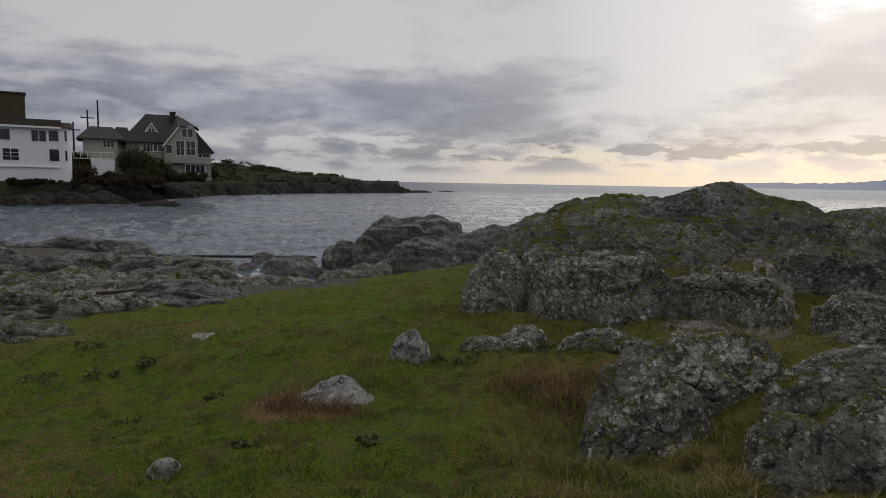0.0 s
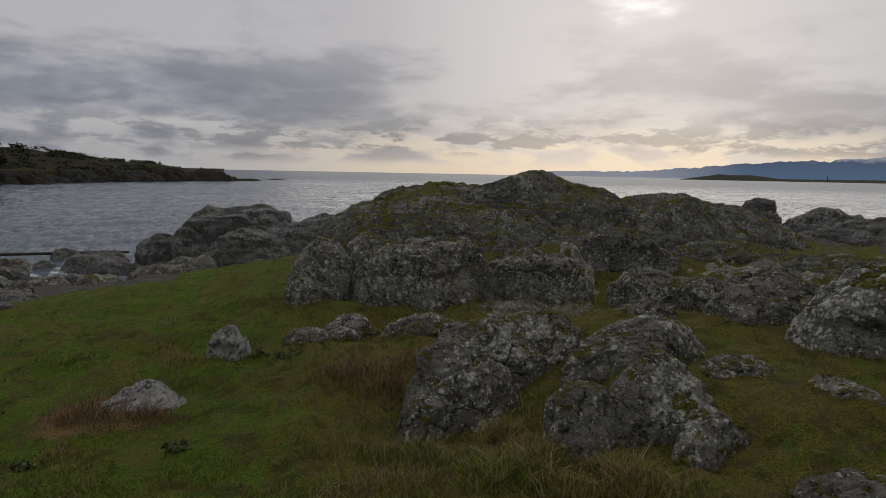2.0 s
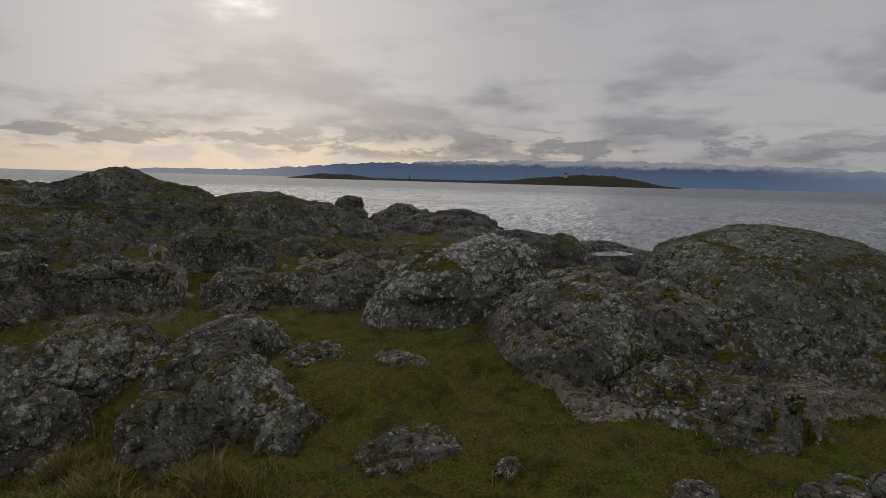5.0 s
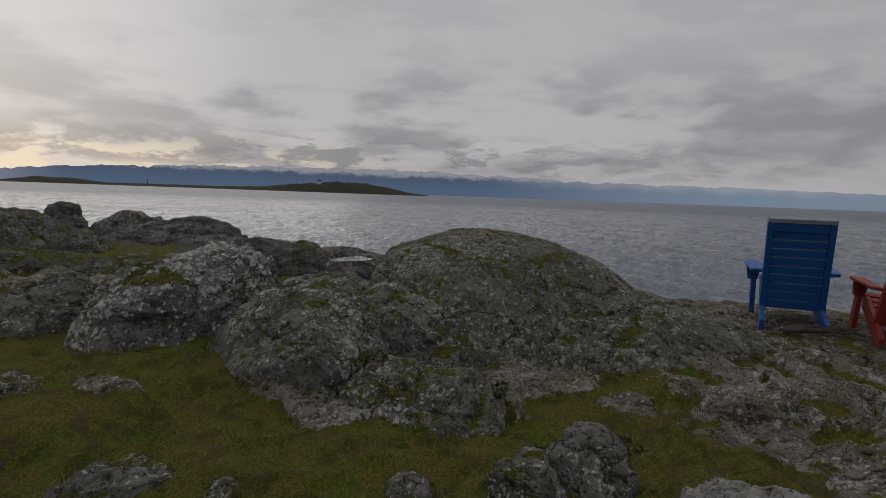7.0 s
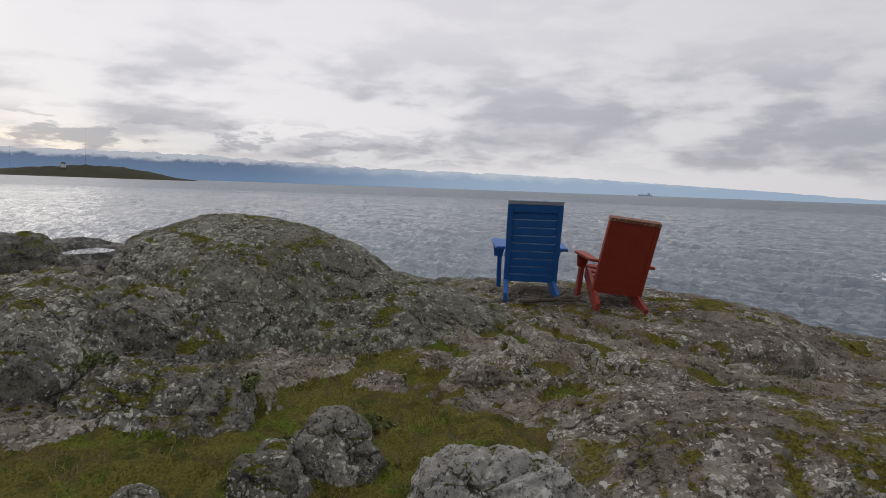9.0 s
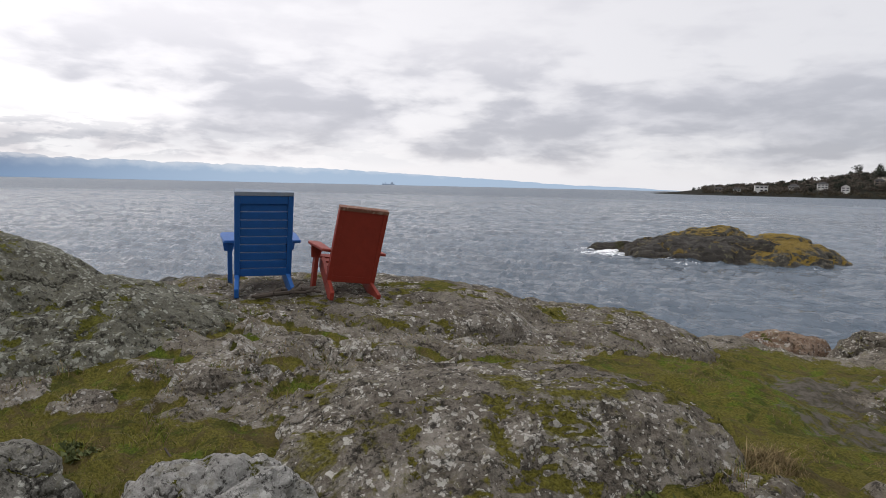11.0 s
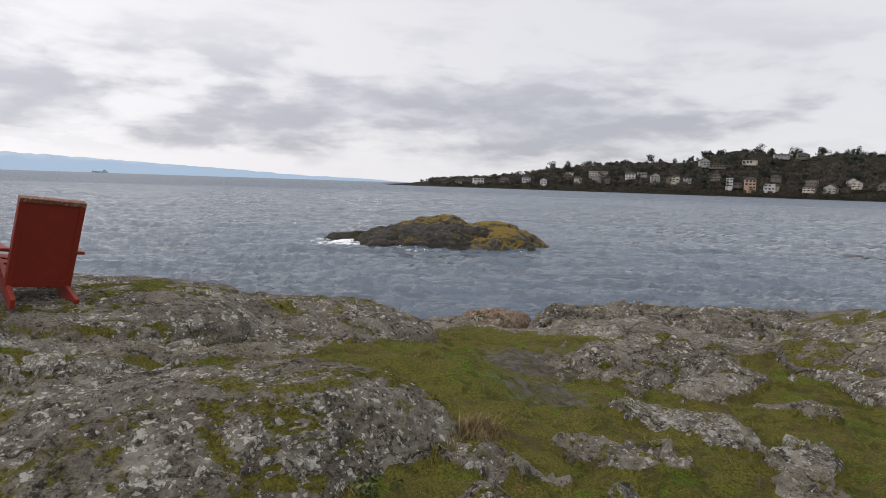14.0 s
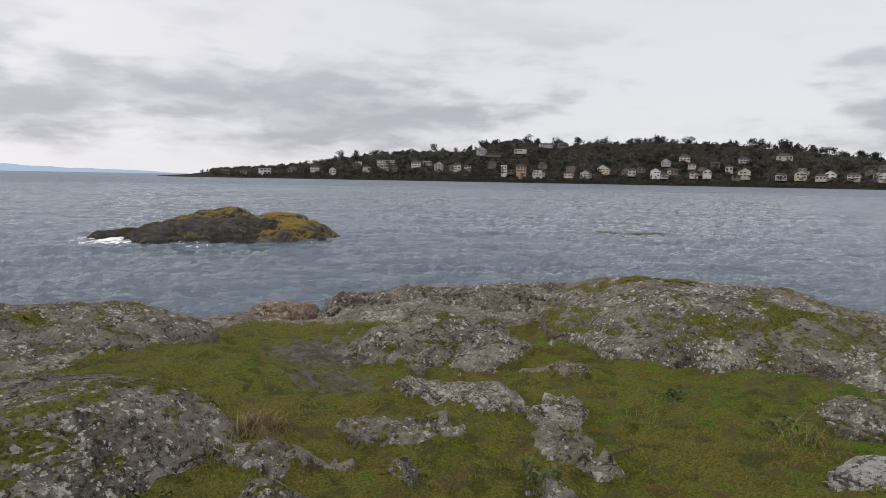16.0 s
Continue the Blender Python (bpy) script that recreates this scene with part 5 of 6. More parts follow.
def white_house():
    h = front("white_house", -33, 118, 0.0, "white stucco waterfront house with a brown flat roof")
    part("wall", slab(-18, 1.7, 0, 12, -1.0, 9.0, None, 0.02), WHITE_WALL, h)
    bay = bmesh.new()
    bmesh.ops.create_cone(bay, cap_ends=True, segments=16, radius1=1.6, radius2=1.6, depth=10.0, matrix=Matrix.Translation((1.35, 1.6, 4.0)))
    part("corner_bay", bay, WHITE_WALL, h, "rounded white corner bay")
    roof = bmesh.new()
    box(roof, -18.4, 1.6, -0.5, 12, 9.0, 10.1)
    bmesh.ops.create_cone(roof, cap_ends=True, segments=20, radius1=2.1, radius2=1.7, depth=0.8, matrix=Matrix.Translation((1.35, 1.6, 9.4)))
    part("roof", roof, BROWN_ROOF, h)
    edge = bmesh.new()
    box(edge, -18.5, 1.6, -0.6, -0.45, 8.75, 9.05)
    part("fascia", edge, WHITE_WALL, h)
    part("ledge", slab(-9, 1.0, -0.25, 0.0, 2.75, 2.9), WHITE_WALL, h)
    for x0, x1, z0, z1, bars, cross in ((-6.6, -5.1, 6.8, 8.4, 0, 0), (-2.35, -0.45, 6.75, 8.4, 1, 0), (-0.1, 1.2, 6.85, 8.45, 0, 0), (-6.1, -4.1, 3.8, 5.5, 1, 2), (-0.1, 1.2, 3.8, 5.6, 0, 0), (-11, -9, 6.8, 8.4, 1, 0), (-11, -9, 3.8, 5.5, 1, 0)):
        window(h, x0, x1, z0, z1, 0.0, WHITE_WALL, bars, cross)
    for z0 in (3.85, 6.9):
        window(h, 1.55, 2.3, z0, z0 + 1.6, 0.18, WHITE_WALL, 0)
    b = front("brown_house", -36.0, 132, 6.0, "tall dark brown shingled house behind a white one")
    part("wall", slab(-12, 3.6, 0, 10, -6, 9.2, None, 0.02), BROWN_WALL, b)
    part("roof", slab(-12.3, 3.8, -0.2, 10, 9.2, 9.45, None, 0.02), BROWN_ROOF, b)


def tudor_house():
    h = front("gabled_house", -25.5, 135, 1.0, "large grey-green gabled house with a steep dark roof")
    part("wall", slab(-5.5, 7.0, 1.5, 11, 0, 7.4, None, 0.02), GREY_WALL, h)
    part("front_wing", solid([(1.1, 0, 0), (7.1, 0, 0), (7.1, 0, 7.8), (6.6, 0, 10.3), (3.9, 0, 10.3), (1.1, 0, 7.0), (1.1, 4, 0), (7.1, 4, 0), (7.1, 4, 7.8), (6.6, 4, 10.3), (3.9, 4, 10.3), (1.1, 4, 7.0)],
                            [(0, 1, 2, 3, 4, 5), (11, 10, 9, 8, 7, 6), (0, 6, 7, 1), (1, 7, 8, 2), (2, 8, 9, 3), (3, 9, 10, 4), (4, 10, 11, 5), (5, 11, 6, 0)]), GREY_WALL, h)
    part("roof", hip(-6.4, 7.6, 0.9, 11.5, 7.3, 5.6, -2.1, 3.9), DARK_ROOF, h)
    part("front_roof", solid([(0.7, -0.3, 6.6), (3.7, -0.3, 10.4), (6.9, -0.3, 10.4), (7.4, -0.3, 9.9), (0.7, 5, 6.6), (3.4, 5, 12.4), (4.6, 5, 12.4), (7.4, 5, 9.9)],
                            [(0, 1, 5, 4), (1, 2, 6, 5), (2, 3, 7, 6), (0, 4, 5, 1)]), DARK_ROOF, h)
    part("verge", solid([(0.6, -0.4, 6.4), (3.6, -0.4, 10.3), (3.9, -0.4, 10.3), (0.95, -0.4, 6.4), (0.6, -0.25, 6.4), (3.6, -0.25, 10.3), (3.9, -0.25, 10.3), (0.95, -0.25, 6.4)], [(0, 1, 2, 3), (7, 6, 5, 4), (0, 4, 5, 1), (1, 5, 6, 2), (2, 6, 7, 3), (3, 7, 4, 0)]), CREAM_TRIM, h)
    part("side_wing", slab(7.0, 9.5, 0.6, 8, 0, 5.4, None, 0.02), GREY_WALL, h)
    part("side_roof", solid([(6.8, 0.2, 9.6), (10.2, 0.2, 5.5), (6.8, 8.5, 9.6), (10.2, 8.5, 5.5), (6.8, 0.2, 5.3), (6.8, 8.5, 5.3)], [(0, 1, 3, 2), (0, 4, 1), (2, 3, 5), (1, 4, 5, 3)]), DARK_ROOF, h)
    part("left_roof", hip(-9.2, -4.0, 4.0, 11, 7.0, 3.2, -7.4, -5.5), DARK_ROOF, h)
    part("left_wing", slab(-8.6, -4.4, 4.5, 10.5, 0, 6.9, None, 0.02), GREY_WALL, h)
    ch = bmesh.new()
    box(ch, 2.3, 3.3, 4.5, 5.5, 11.0, 13.5)
    box(ch, 2.2, 3.4, 4.4, 5.6, 13.2, 13.4)
    part("chimney", ch, POLE_WOOD, h, "dark brick chimney")
    part("balcony", slab(2.0, 9.5, -1.1, 0.0, 3.3, 4.4, None, 0.02), GREY_WALL, h, "grey boarded balcony rail")
    part("sunroom", slab(4.6, 8.4, -0.6, 0.3, 1.2, 3.3, None, 0.02), CREAM_TRIM, h)
    for x0, x1, z0, z1, y, bars, cross in ((3.2, 4.6, 4.9, 7.6, 0, 1, 1), (5.0, 6.6, 4.9, 7.6, 0, 1, 1), (1.4, 2.4, 5.2, 6.8, 0, 0, 0), (4.3, 5.1, 8.4, 9.9, 0, 0, 0), (5.4, 6.2, 8.4, 9.9, 0, 0, 0), (-2.6, -0.2, 5.5, 6.9, 1.5, 3, 0), (4.8, 8.2, 1.5, 3.0, -0.6, 3, 0), (7.3, 9.2, 4.6, 5.3, 0.6, 2, 0), (-0.9, 0.8, 5.6, 6.9, 1.5, 1, 0)):
        window(h, x0, x1, z0, z1, y, CREAM_TRIM, bars, cross)
    d = part("dormer", gable(-2.3, 0.1, 2.6, 6.0, 9.2, 1.9), CREAM_TRIM, h)
    part("dormer_front", solid([(-2.0, 2.8, 9.0), (-0.2, 2.8, 9.0), (-1.1, 2.8, 10.6), (-2.0, 5, 9.0), (-0.2, 5, 9.0), (-1.1, 5, 10.6)], [(0, 1, 2), (5, 4, 3), (0, 3, 4, 1), (1, 4, 5, 2), (2, 5, 3, 0)]), GREY_WALL, d)
    window(d, -1.5, -0.7, 9.1, 9.9, 2.78, CREAM_TRIM, 1)


def cottage():
    h = front("cottage", -29, 128, 0.7, "grey cottage with a dark hipped roof and a deck")
    part("wall", slab(-4.1, 1.3, 0, 8, 1.0, 7.4, None, 0.02), GREY_WALL, h)
    part("roof", hip(-5.0, 2.4, -0.6, 8.6, 7.4, 2.3, -3.0, 0.6), DARK_ROOF, h)
    window(h, -0.95, 0.7, 5.9, 7.1, 0.0, CREAM_TRIM, 2)
    part("deck", slab(-5.4, 0.6, -3.0, 0.0, 3.75, 3.9), CREAM_TRIM, h)
    rail = bmesh.new()
    box(rail, -5.4, 0.6, -3.0, -2.92, 4.85, 4.97)
    part("rail", rail, CREAM_TRIM, h)
    for k in range(7):
        part("rail_post", slab(-5.4 + k * 0.99, -5.32 + k * 0.99, -3.0, -2.92, 3.9, 4.85), CREAM_TRIM, h)
    part("retaining_wall", slab(-2.9, 0.7, -3.2, -2.6, 1.0, 3.7, None, 0.02), WHITE_WALL, h, "white retaining wall below the deck")
    for x, top, arm in ((-1.6, 14.7, 0.0), (-3.2, 12.9, 1.0), (-5.4, 10.7, 0.8)):
        p = front("utility_pole", -29, 146, 0.0, "dark wooden utility pole behind the houses", "utility pole")
        p.location.x += x * 1.14 * math.cos(radians(29))
        p.location.y += x * 1.14 * math.sin(radians(29))
        bm = bmesh.new()
        bmesh.ops.create_cone(bm, cap_ends=True, segments=10, radius1=0.22, radius2=0.15, depth=top * 1.12, matrix=Matrix.Translation((0, 0, top * 0.56)))
        part("pole", bm, POLE_WOOD, p)
        if arm:
            part("crossarm", slab(-1.2, 1.2, -0.08, 0.08, top * 1.12 - 1.6, top * 1.12 - 1.4), POLE_WOOD, p)
            part("insulator", slab(-1.1, -0.95, -0.06, 0.06, top * 1.12 - 1.4, top * 1.12 - 1.1), POLE_WOOD, p)


white_house()
tudor_house()
cottage()


# ---- plants ----
def leaf_cloud(centres, radii, count, size, seed, stretch=(1, 1, 1)):
    """Many small leaf triangles scattered over the skins of several clumps."""
    rng = np.random.default_rng(seed)
    centres, radii = np.array(centres, float), np.array(radii, float)
    k = rng.choice(len(centres), count, p=radii ** 2 / (radii ** 2).sum())
    d = rng.normal(size=(count, 3))
    d /= np.linalg.norm(d, axis=1)[:, None]
    c = centres[k] + d * (radii[k] * rng.uniform(0.55, 1.08, count))[:, None] * np.array(stretch)
    a, b = rng.normal(size=(count, 3)), rng.normal(size=(count, 3))
    a /= np.linalg.norm(a, axis=1)[:, None]
    b -= a * (a * b).sum(1)[:, None]
    b /= np.linalg.norm(b, axis=1)[:, None]
    s = (size * rng.uniform(0.6, 1.5, count))[:, None]
    v = np.stack([c - a * s * 0.5, c + a * s * 0.5, c + b * s], 1).reshape(-1, 3)
    return v, np.arange(count * 3).reshape(-1, 3)


def stem(bm, a, b, r0, r1, seg=7):
    a, b = Vector(a), Vector(b)
    m = Matrix.Translation((a + b) / 2) @ (b - a).to_track_quat("Z", "Y").to_matrix().to_4x4()
    bmesh.ops.create_cone(bm, cap_ends=True, segments=seg, radius1=r0, radius2=r1, depth=(b - a).length, matrix=m)


def tree(x, y, z, height, seed, conifer=True, spread=0.3, leaves=500, label="", group="", mat=None, name="tree"):
    t = thing(name, x, y, z, 0, label, "tree", group)
    rng = random.Random(seed)
    bm = bmesh.new()
    stem(bm, (0, 0, -1), (0, 0, height * 0.9), height * 0.028, height * 0.006)
    cs, rs = [], []
    n = 9 if conifer else 10
    for i in range(n):
        f = i / (n - 1)
        if conifer:
            hz, w = height * (0.25 + 0.72 * f), height * spread * (1.05 - f) + height * 0.02
            ang = rng.uniform(0, 6.28)
            c = (math.cos(ang) * w * 0.45, math.sin(ang) * w * 0.45, hz)
            rad = w * rng.uniform(0.55, 0.85)
        else:
            ang, w = rng.uniform(0, 6.28), height * spread * rng.uniform(0.2, 0.9)
            c = (math.cos(ang) * w, math.sin(ang) * w, height * rng.uniform(0.25, 0.88))
            rad = height * spread * rng.uniform(0.35, 0.6)
        cs.append(c), rs.append(rad)
        stem(bm, (0, 0, c[2] * 0.75), c, height * 0.012, height * 0.003, 5)
    part("trunk", bm, BARK, t)
    v, f = leaf_cloud(cs, rs, leaves, height * 0.085, seed)
    crown = sheet("crown", v, f, mat or CONIFER, False)
    crown.parent = t
    return t


def bush(x, y, z, w, h, seed, mat=SHRUB, leaves=260, label="", name="shrub", category="shrub", size=None):
    rng = random.Random(seed)
    cs = [(rng.uniform(-0.6, 0.6) * w, rng.uniform(-0.5, 0.5) * w, h * rng.uniform(0.2, 0.62)) for _ in range(7)]
    rs = [h * rng.uniform(0.28, 0.42) for _ in cs]
    t = thing(name, x, y, z, 0, label, category)
    v, f = leaf_cloud(cs, rs, leaves, size or h * 0.16, seed, (1.3, 1.3, 1))
    leaves_ob = sheet("foliage", v, f, mat, False)
    leaves_ob.parent = t
    bm = bmesh.new()
    for c in cs[:4]:
        stem(bm, (0, 0, -0.05 * h), c, h * 0.02, h * 0.008, 5)
    part("stems", bm, BARK, t)
    return t


RUST_SHRUB = foliage_material("rusty_autumn_shrub_leaves", (0.034, 0.024, 0.014), (0.088, 0.058, 0.032))


def headland_planting():
    rng = random.Random(8)
    for az, d, z, w, h, mat in ((-27.5, 126, 2.4, 1.9, 5.4, SHRUB), (-26.2, 129, 2.4, 2.4, 2.9, SHRUB), (-30.9, 120, 0.7, 1.3, 3.2, RUST_SHRUB), (-30.2, 119, 0.3, 1.4, 1.6, RUST_SHRUB), (-29.2, 118, 0.2, 1.6, 1.2, RUST_SHRUB), (-28.0, 119, 0.2, 1.8, 1.4, RUST_SHRUB), (-26.8, 120, 0.4, 2.2, 1.6, RUST_SHRUB), (-25.6, 121, 0.5, 2.0, 1.5, RUST_SHRUB), (-25.2, 130, 2.0, 2.4, 2.2, SHRUB), (-31.2, 126, 2.4, 1.6, 3.4, SHRUB), (-21.6, 138, 1.8, 2.2, 2.0, SHRUB), (-28.6, 121, 0.7, 2.2, 2.0, SHRUB), (-27.2, 122, 0.7, 2.4, 2.6, SHRUB), (-26.0, 123, 0.7, 2.6, 2.8, SHRUB), (-24.9, 126, 0.9, 2.4, 2.4, SHRUB), (-23.8, 128, 0.9, 2.4, 1.5, SHRUB), (-22.6, 130, 1.0, 2.4, 1.8, SHRUB), (-31.6, 116.5, 0.2, 2.0, 0.9, SHRUB), (-33.2, 115.5, 0.2, 2.2, 0.8, SHRUB), (-35.0, 114.5, 0.2, 2.2, 0.9, SHRUB)):
        c = bearing(az) * d
        bush(c.x, c.y, z, w, h, rng.randrange(9999), mat, 2600, "rusty autumn shrub beside the waterfront houses" if mat is RUST_SHRUB else "dense dark shrub beside the waterfront houses", size=0.26)
    v, f = [], []
    gen = np.random.default_rng(5)
    n = 600
    az = gen.uniform(-50, -9, n)
    rad = np.interp(az, [-75, -37, -30, -22, -12, -6], [105, 112, 116, 170, 225, 255]) + gen.uniform(6, 46, n)
    x, y = rad * np.sin(np.radians(az)), rad * np.cos(np.radians(az))
    el = np.interp(az, [-75, -37, -31, -26, -22.5, -20, -17.5, -15.6, -13, -11, -8.4, -6.3], [1.5, .3, .5, .6, 1.25, 1.3, .95, .7, .45, .4, -.15, -.6])
    f = (rad - np.interp(az, HEAD_AZ, HEAD_R)) / 60
    top = 1.6 + (rad + 42) * np.tan(np.radians(el))
    z = np.maximum(SEA - 0.5 + (top - SEA + 0.5) * hill_profile(f), 0.55 + 1.2 * f)
    v, f = leaf_cloud(np.stack([x, y, z], 1), gen.uniform(0.5, 1.1, n), 20000, 0.5, 6, (2.2, 2.2, 0.5))
    tagged(sheet("headland_scrub", v, f, SHRUB, False), "dark windswept scrub over the headland", "scrub", kind="stuff")
    for i in range(110):
        a = rng.uniform(-44, -6.0)
        d = float(np.interp(a, HEAD_AZ, HEAD_R)) + rng.uniform(-2.5, 4.5)
        c = bearing(a) * d
        s = rng.uniform(1.4, 3.4) * d / 150
        rock("shore_rock", c.x, c.y, s * 1.7, s, SEA + rng.uniform(0.8, 3.1) * d / 150, -a, 300 + i, BLACK_ROCK, "black wave-washed rock below the headland", 20, bed=SEA, sink=0.5, rough=0.2, joints=0.12, flat=0.6)
    for i in range(46):
        a = rng.uniform(-42, -15)
        d = float(np.interp(a, HEAD_AZ, HEAD_R)) + rng.uniform(0.8, 3.0)
        c = bearing(a) * d
        s = rng.uniform(1.2, 2.4) * d / 130
        rock("bank_rock", c.x, c.y, s * 1.6, s * 0.9, SEA + rng.uniform(2.3, 3.5), -a, 800 + i, BLACK_ROCK, "dark broken rock in the bank below the houses", 20, bed=SEA, sink=0.5, rough=0.2, joints=0.14, flat=0.5, power=3.0)
    for az, d, a, h in ((-3.8, 262, 6.5, 0.9), (-1.3, 300, 4.0, 0.5), (-25.5, 108, 3.2, 0.8), (-24.6, 107, 1.6, 0.7)):
        c = bearing(az) * d
        rock("sea_rock", c.x, c.y, a, a * 0.4, SEA + h, -az, int(d), BLACK_ROCK, "low black rock awash in the sea", 40, bed=SEA, sink=0.5)


headland_planting()


# ---- the town on the far shore ----
TOWN_WALLS = [plain("town_wall_" + n, c, 0.85, 0.08, 0.3) for n, c in (("white", (0.48, 0.48, 0.47)), ("cream", (0.40, 0.37, 0.31)), ("grey", (0.30, 0.30, 0.29)), ("tan", (0.36, 0.25, 0.17)), ("brown", (0.13, 0.11, 0.09)))]


def town_house(az, el, w, h, wall, roof, storeys, seed, r=830.0):
    rng = random.Random(seed)
    x, y, z = on_town_hill(az, el)
    x, y, z, w, h = x * 0.985, y * 0.985, z + 0.8, w * 0.95, h * 0.80
    words = ("white", "cream", "grey", "tan", "brown")[wall]
    t = thing("town_house", x, y, z, -az + rng.uniform(-15, 15), words + " house with dark windows on a wooded hillside", "house", "houses of the town")
    mat = TOWN_WALLS[wall]
    part("wall", box(bmesh.new(), -w / 2, w / 2, 0, w * 0.7, -h * 0.4, h), mat, t)
    if roof == "flat":
        part("roof", box(bmesh.new(), -w / 2 - 0.5, w / 2 + 0.5, -0.8, w * 0.7, h, h + 0.5), DARK_ROOF if wall != 0 else mat, t)
    elif roof == "gable":
        part("gable_wall", solid([(-w / 2, 0, h), (w / 2, 0, h), (0, 0, h + w * 0.3), (-w / 2, w * .7, h), (w / 2, w * .7, h), (0, w * .7, h + w * 0.3)], [(0, 1, 2), (5, 4, 3), (0, 3, 4, 1)]), mat, t)
        part("roof", gable(-w / 2 - 0.6, w / 2 + 0.6, -0.6, w * 0.7, h, w * 0.34), DARK_ROOF, t)
    else:
        part("roof", hip(-w / 2 - 0.6, w / 2 + 0.6, -0.6, w * 0.75, h, w * 0.22, -w * 0.2, w * 0.2), DARK_ROOF, t)
    n = max(2, int(w / 3.6))
    for s in range(storeys):
        z0 = h * (s + 0.3) / storeys
        for k in range(n):
            if rng.random() < 0.85:
                x0 = -w / 2 + w * (k + 0.2) / n
                part("window", box(bmesh.new(), x0, x0 + w * 0.62 / n, -0.12, 0.05, z0, z0 + h * 0.42 / storeys), GLASS, t)
    return t


SHORE_SCRUB = foliage_material("brown_shore_scrub", (0.022, 0.020, 0.014), (0.075, 0.062, 0.042), 0.05)
WOODS = foliage_material("bare_and_evergreen_woods", (0.030, 0.028, 0.023), (0.105, 0.088, 0.072), 0.02)


def build_town():
    rng = random.Random(12)
    # the houses that stand out along the shore and up the hill: bearing, elevation, width, height, colour, roof, storeys
    for i, (az, el, w, h, c, roof, st) in enumerate((
            (137.4, 0.0, 15, 9, 0, "flat", 2), (141.6, 0.35, 12, 7, 0, "hip", 2), (143.1, 0.12, 9, 7, 0, "gable", 2), (147.7, 0.95, 25, 9, 1, "flat", 2), (147.9, 0.55, 20, 7, 2, "flat", 2),
            (150.4, 0.85, 13, 8, 0, "hip", 2), (152.5, 0.6, 12, 10, 2, "gable", 3), (154.1, 0.6, 10, 10, 1, "hip", 3), (158.25, 0.35, 8, 13, 0, "flat", 3), (159.8, 0.25, 13, 14, 3, "hip", 3), (161.2, 0.2, 12, 9, 0, "flat", 2),
            (163.9, 0.2, 13, 6, 1, "hip", 2), (165.3, 0.2, 14, 6, 2, "gable", 2), (167.0, 0.6, 10, 7, 1, "gable", 2), (169.2, 0.5, 10, 8, 2, "hip", 2), (171.1, 0.3, 12, 9, 0, "gable", 2),
            (174.2, 0.35, 10, 7, 1, "hip", 2), (175.2, 0.4, 10, 8, 0, "gable", 2), (178.0, 0.4, 13, 9, 1, "gable", 2), (180.6, 0.3, 12, 6, 0, "hip", 1), (182.0, 0.35, 12, 8, 1, "gable", 2), (183.9, 0.35, 11, 8, 0, "gable", 2), (185.4, 0.3, 13, 7, 1, "hip", 2), (187.3, 0.3, 10, 8, 0, "gable", 2),
            (159.6, 2.25, 18, 6, 1, "flat", 1), (161.9, 2.75, 20, 6, 2, "flat", 2), (163.4, 2.75, 16, 6, 4, "hip", 1), (156.3, 2.05, 14, 8, 2, "gable", 2), (157.3, 1.9, 22, 5, 4, "flat", 1), (173.4, 1.7, 14, 7, 1, "hip", 2), (177.9, 1.55, 12, 6, 2, "hip", 2), (180.8, 1.8, 18, 6, 1, "hip", 1), (171.9, 1.3, 12, 6, 2, "gable", 2),
            (134.2, 0.0, 10, 4, 4, "hip", 1), (135.6, 0.0, 9, 4, 2, "hip", 1), (139.6, 0.25, 12, 5, 2, "hip", 1), (145.2, 0.7, 10, 6, 4, "hip", 2))):
        town_house(az, el, w, h, c, roof, st, 500 + i)
    for i in range(34):
        az = rng.uniform(144, 192)
        town_house(az, rng.uniform(0.2, 1.1), rng.uniform(8, 13), rng.uniform(5, 8), rng.choice((0, 1, 2, 2, 4, 4, 3)), rng.choice(("hip", "gable", "flat")), rng.choice((1, 2, 2)), 600 + i)
    # single trees, many of them on the skyline
    for i in range(230):
        az = rng.uniform(132, 190) if i % 3 else rng.uniform(155, 186)
        top = TOWN_SKY(az)
        e = top if i % 5 < 3 else rng.uniform(0.1, max(top * 0.7, 0.2))
        x, y, z = on_town_hill(az, e)
        small = az < 142
        tree(x, y, z - 1.5, rng.uniform(4, 7) if small else rng.choice((6, 7, 9, 10, 12, 15)), 700 + i, rng.random() < 0.35, rng.uniform(0.38, 0.58), 420, "dark evergreen tree on the far hillside", "trees of the town hill")
    # garden trees below and beside the houses
    for i in range(90):
        az = rng.uniform(143, 190)
        x, y, z = on_town_hill(az, rng.uniform(-0.05, 0.45) + (0.3 if az < 157 else 0.0))
        k = rng.uniform(0.965, 0.985)
        tree(x * k, y * k, z - 1.0, rng.choice((4, 5, 6, 7, 9)), 1100 + i, rng.random() < 0.3, rng.uniform(0.4, 0.6), 160, "dark garden tree beside houses on the far shore", "trees of the town hill", WOODS if rng.random() < 0.6 else CONIFER)
    # woods between the houses: bare brown trees, with dark evergreens among them, and scrub along the shore
    gen = np.random.default_rng(3)
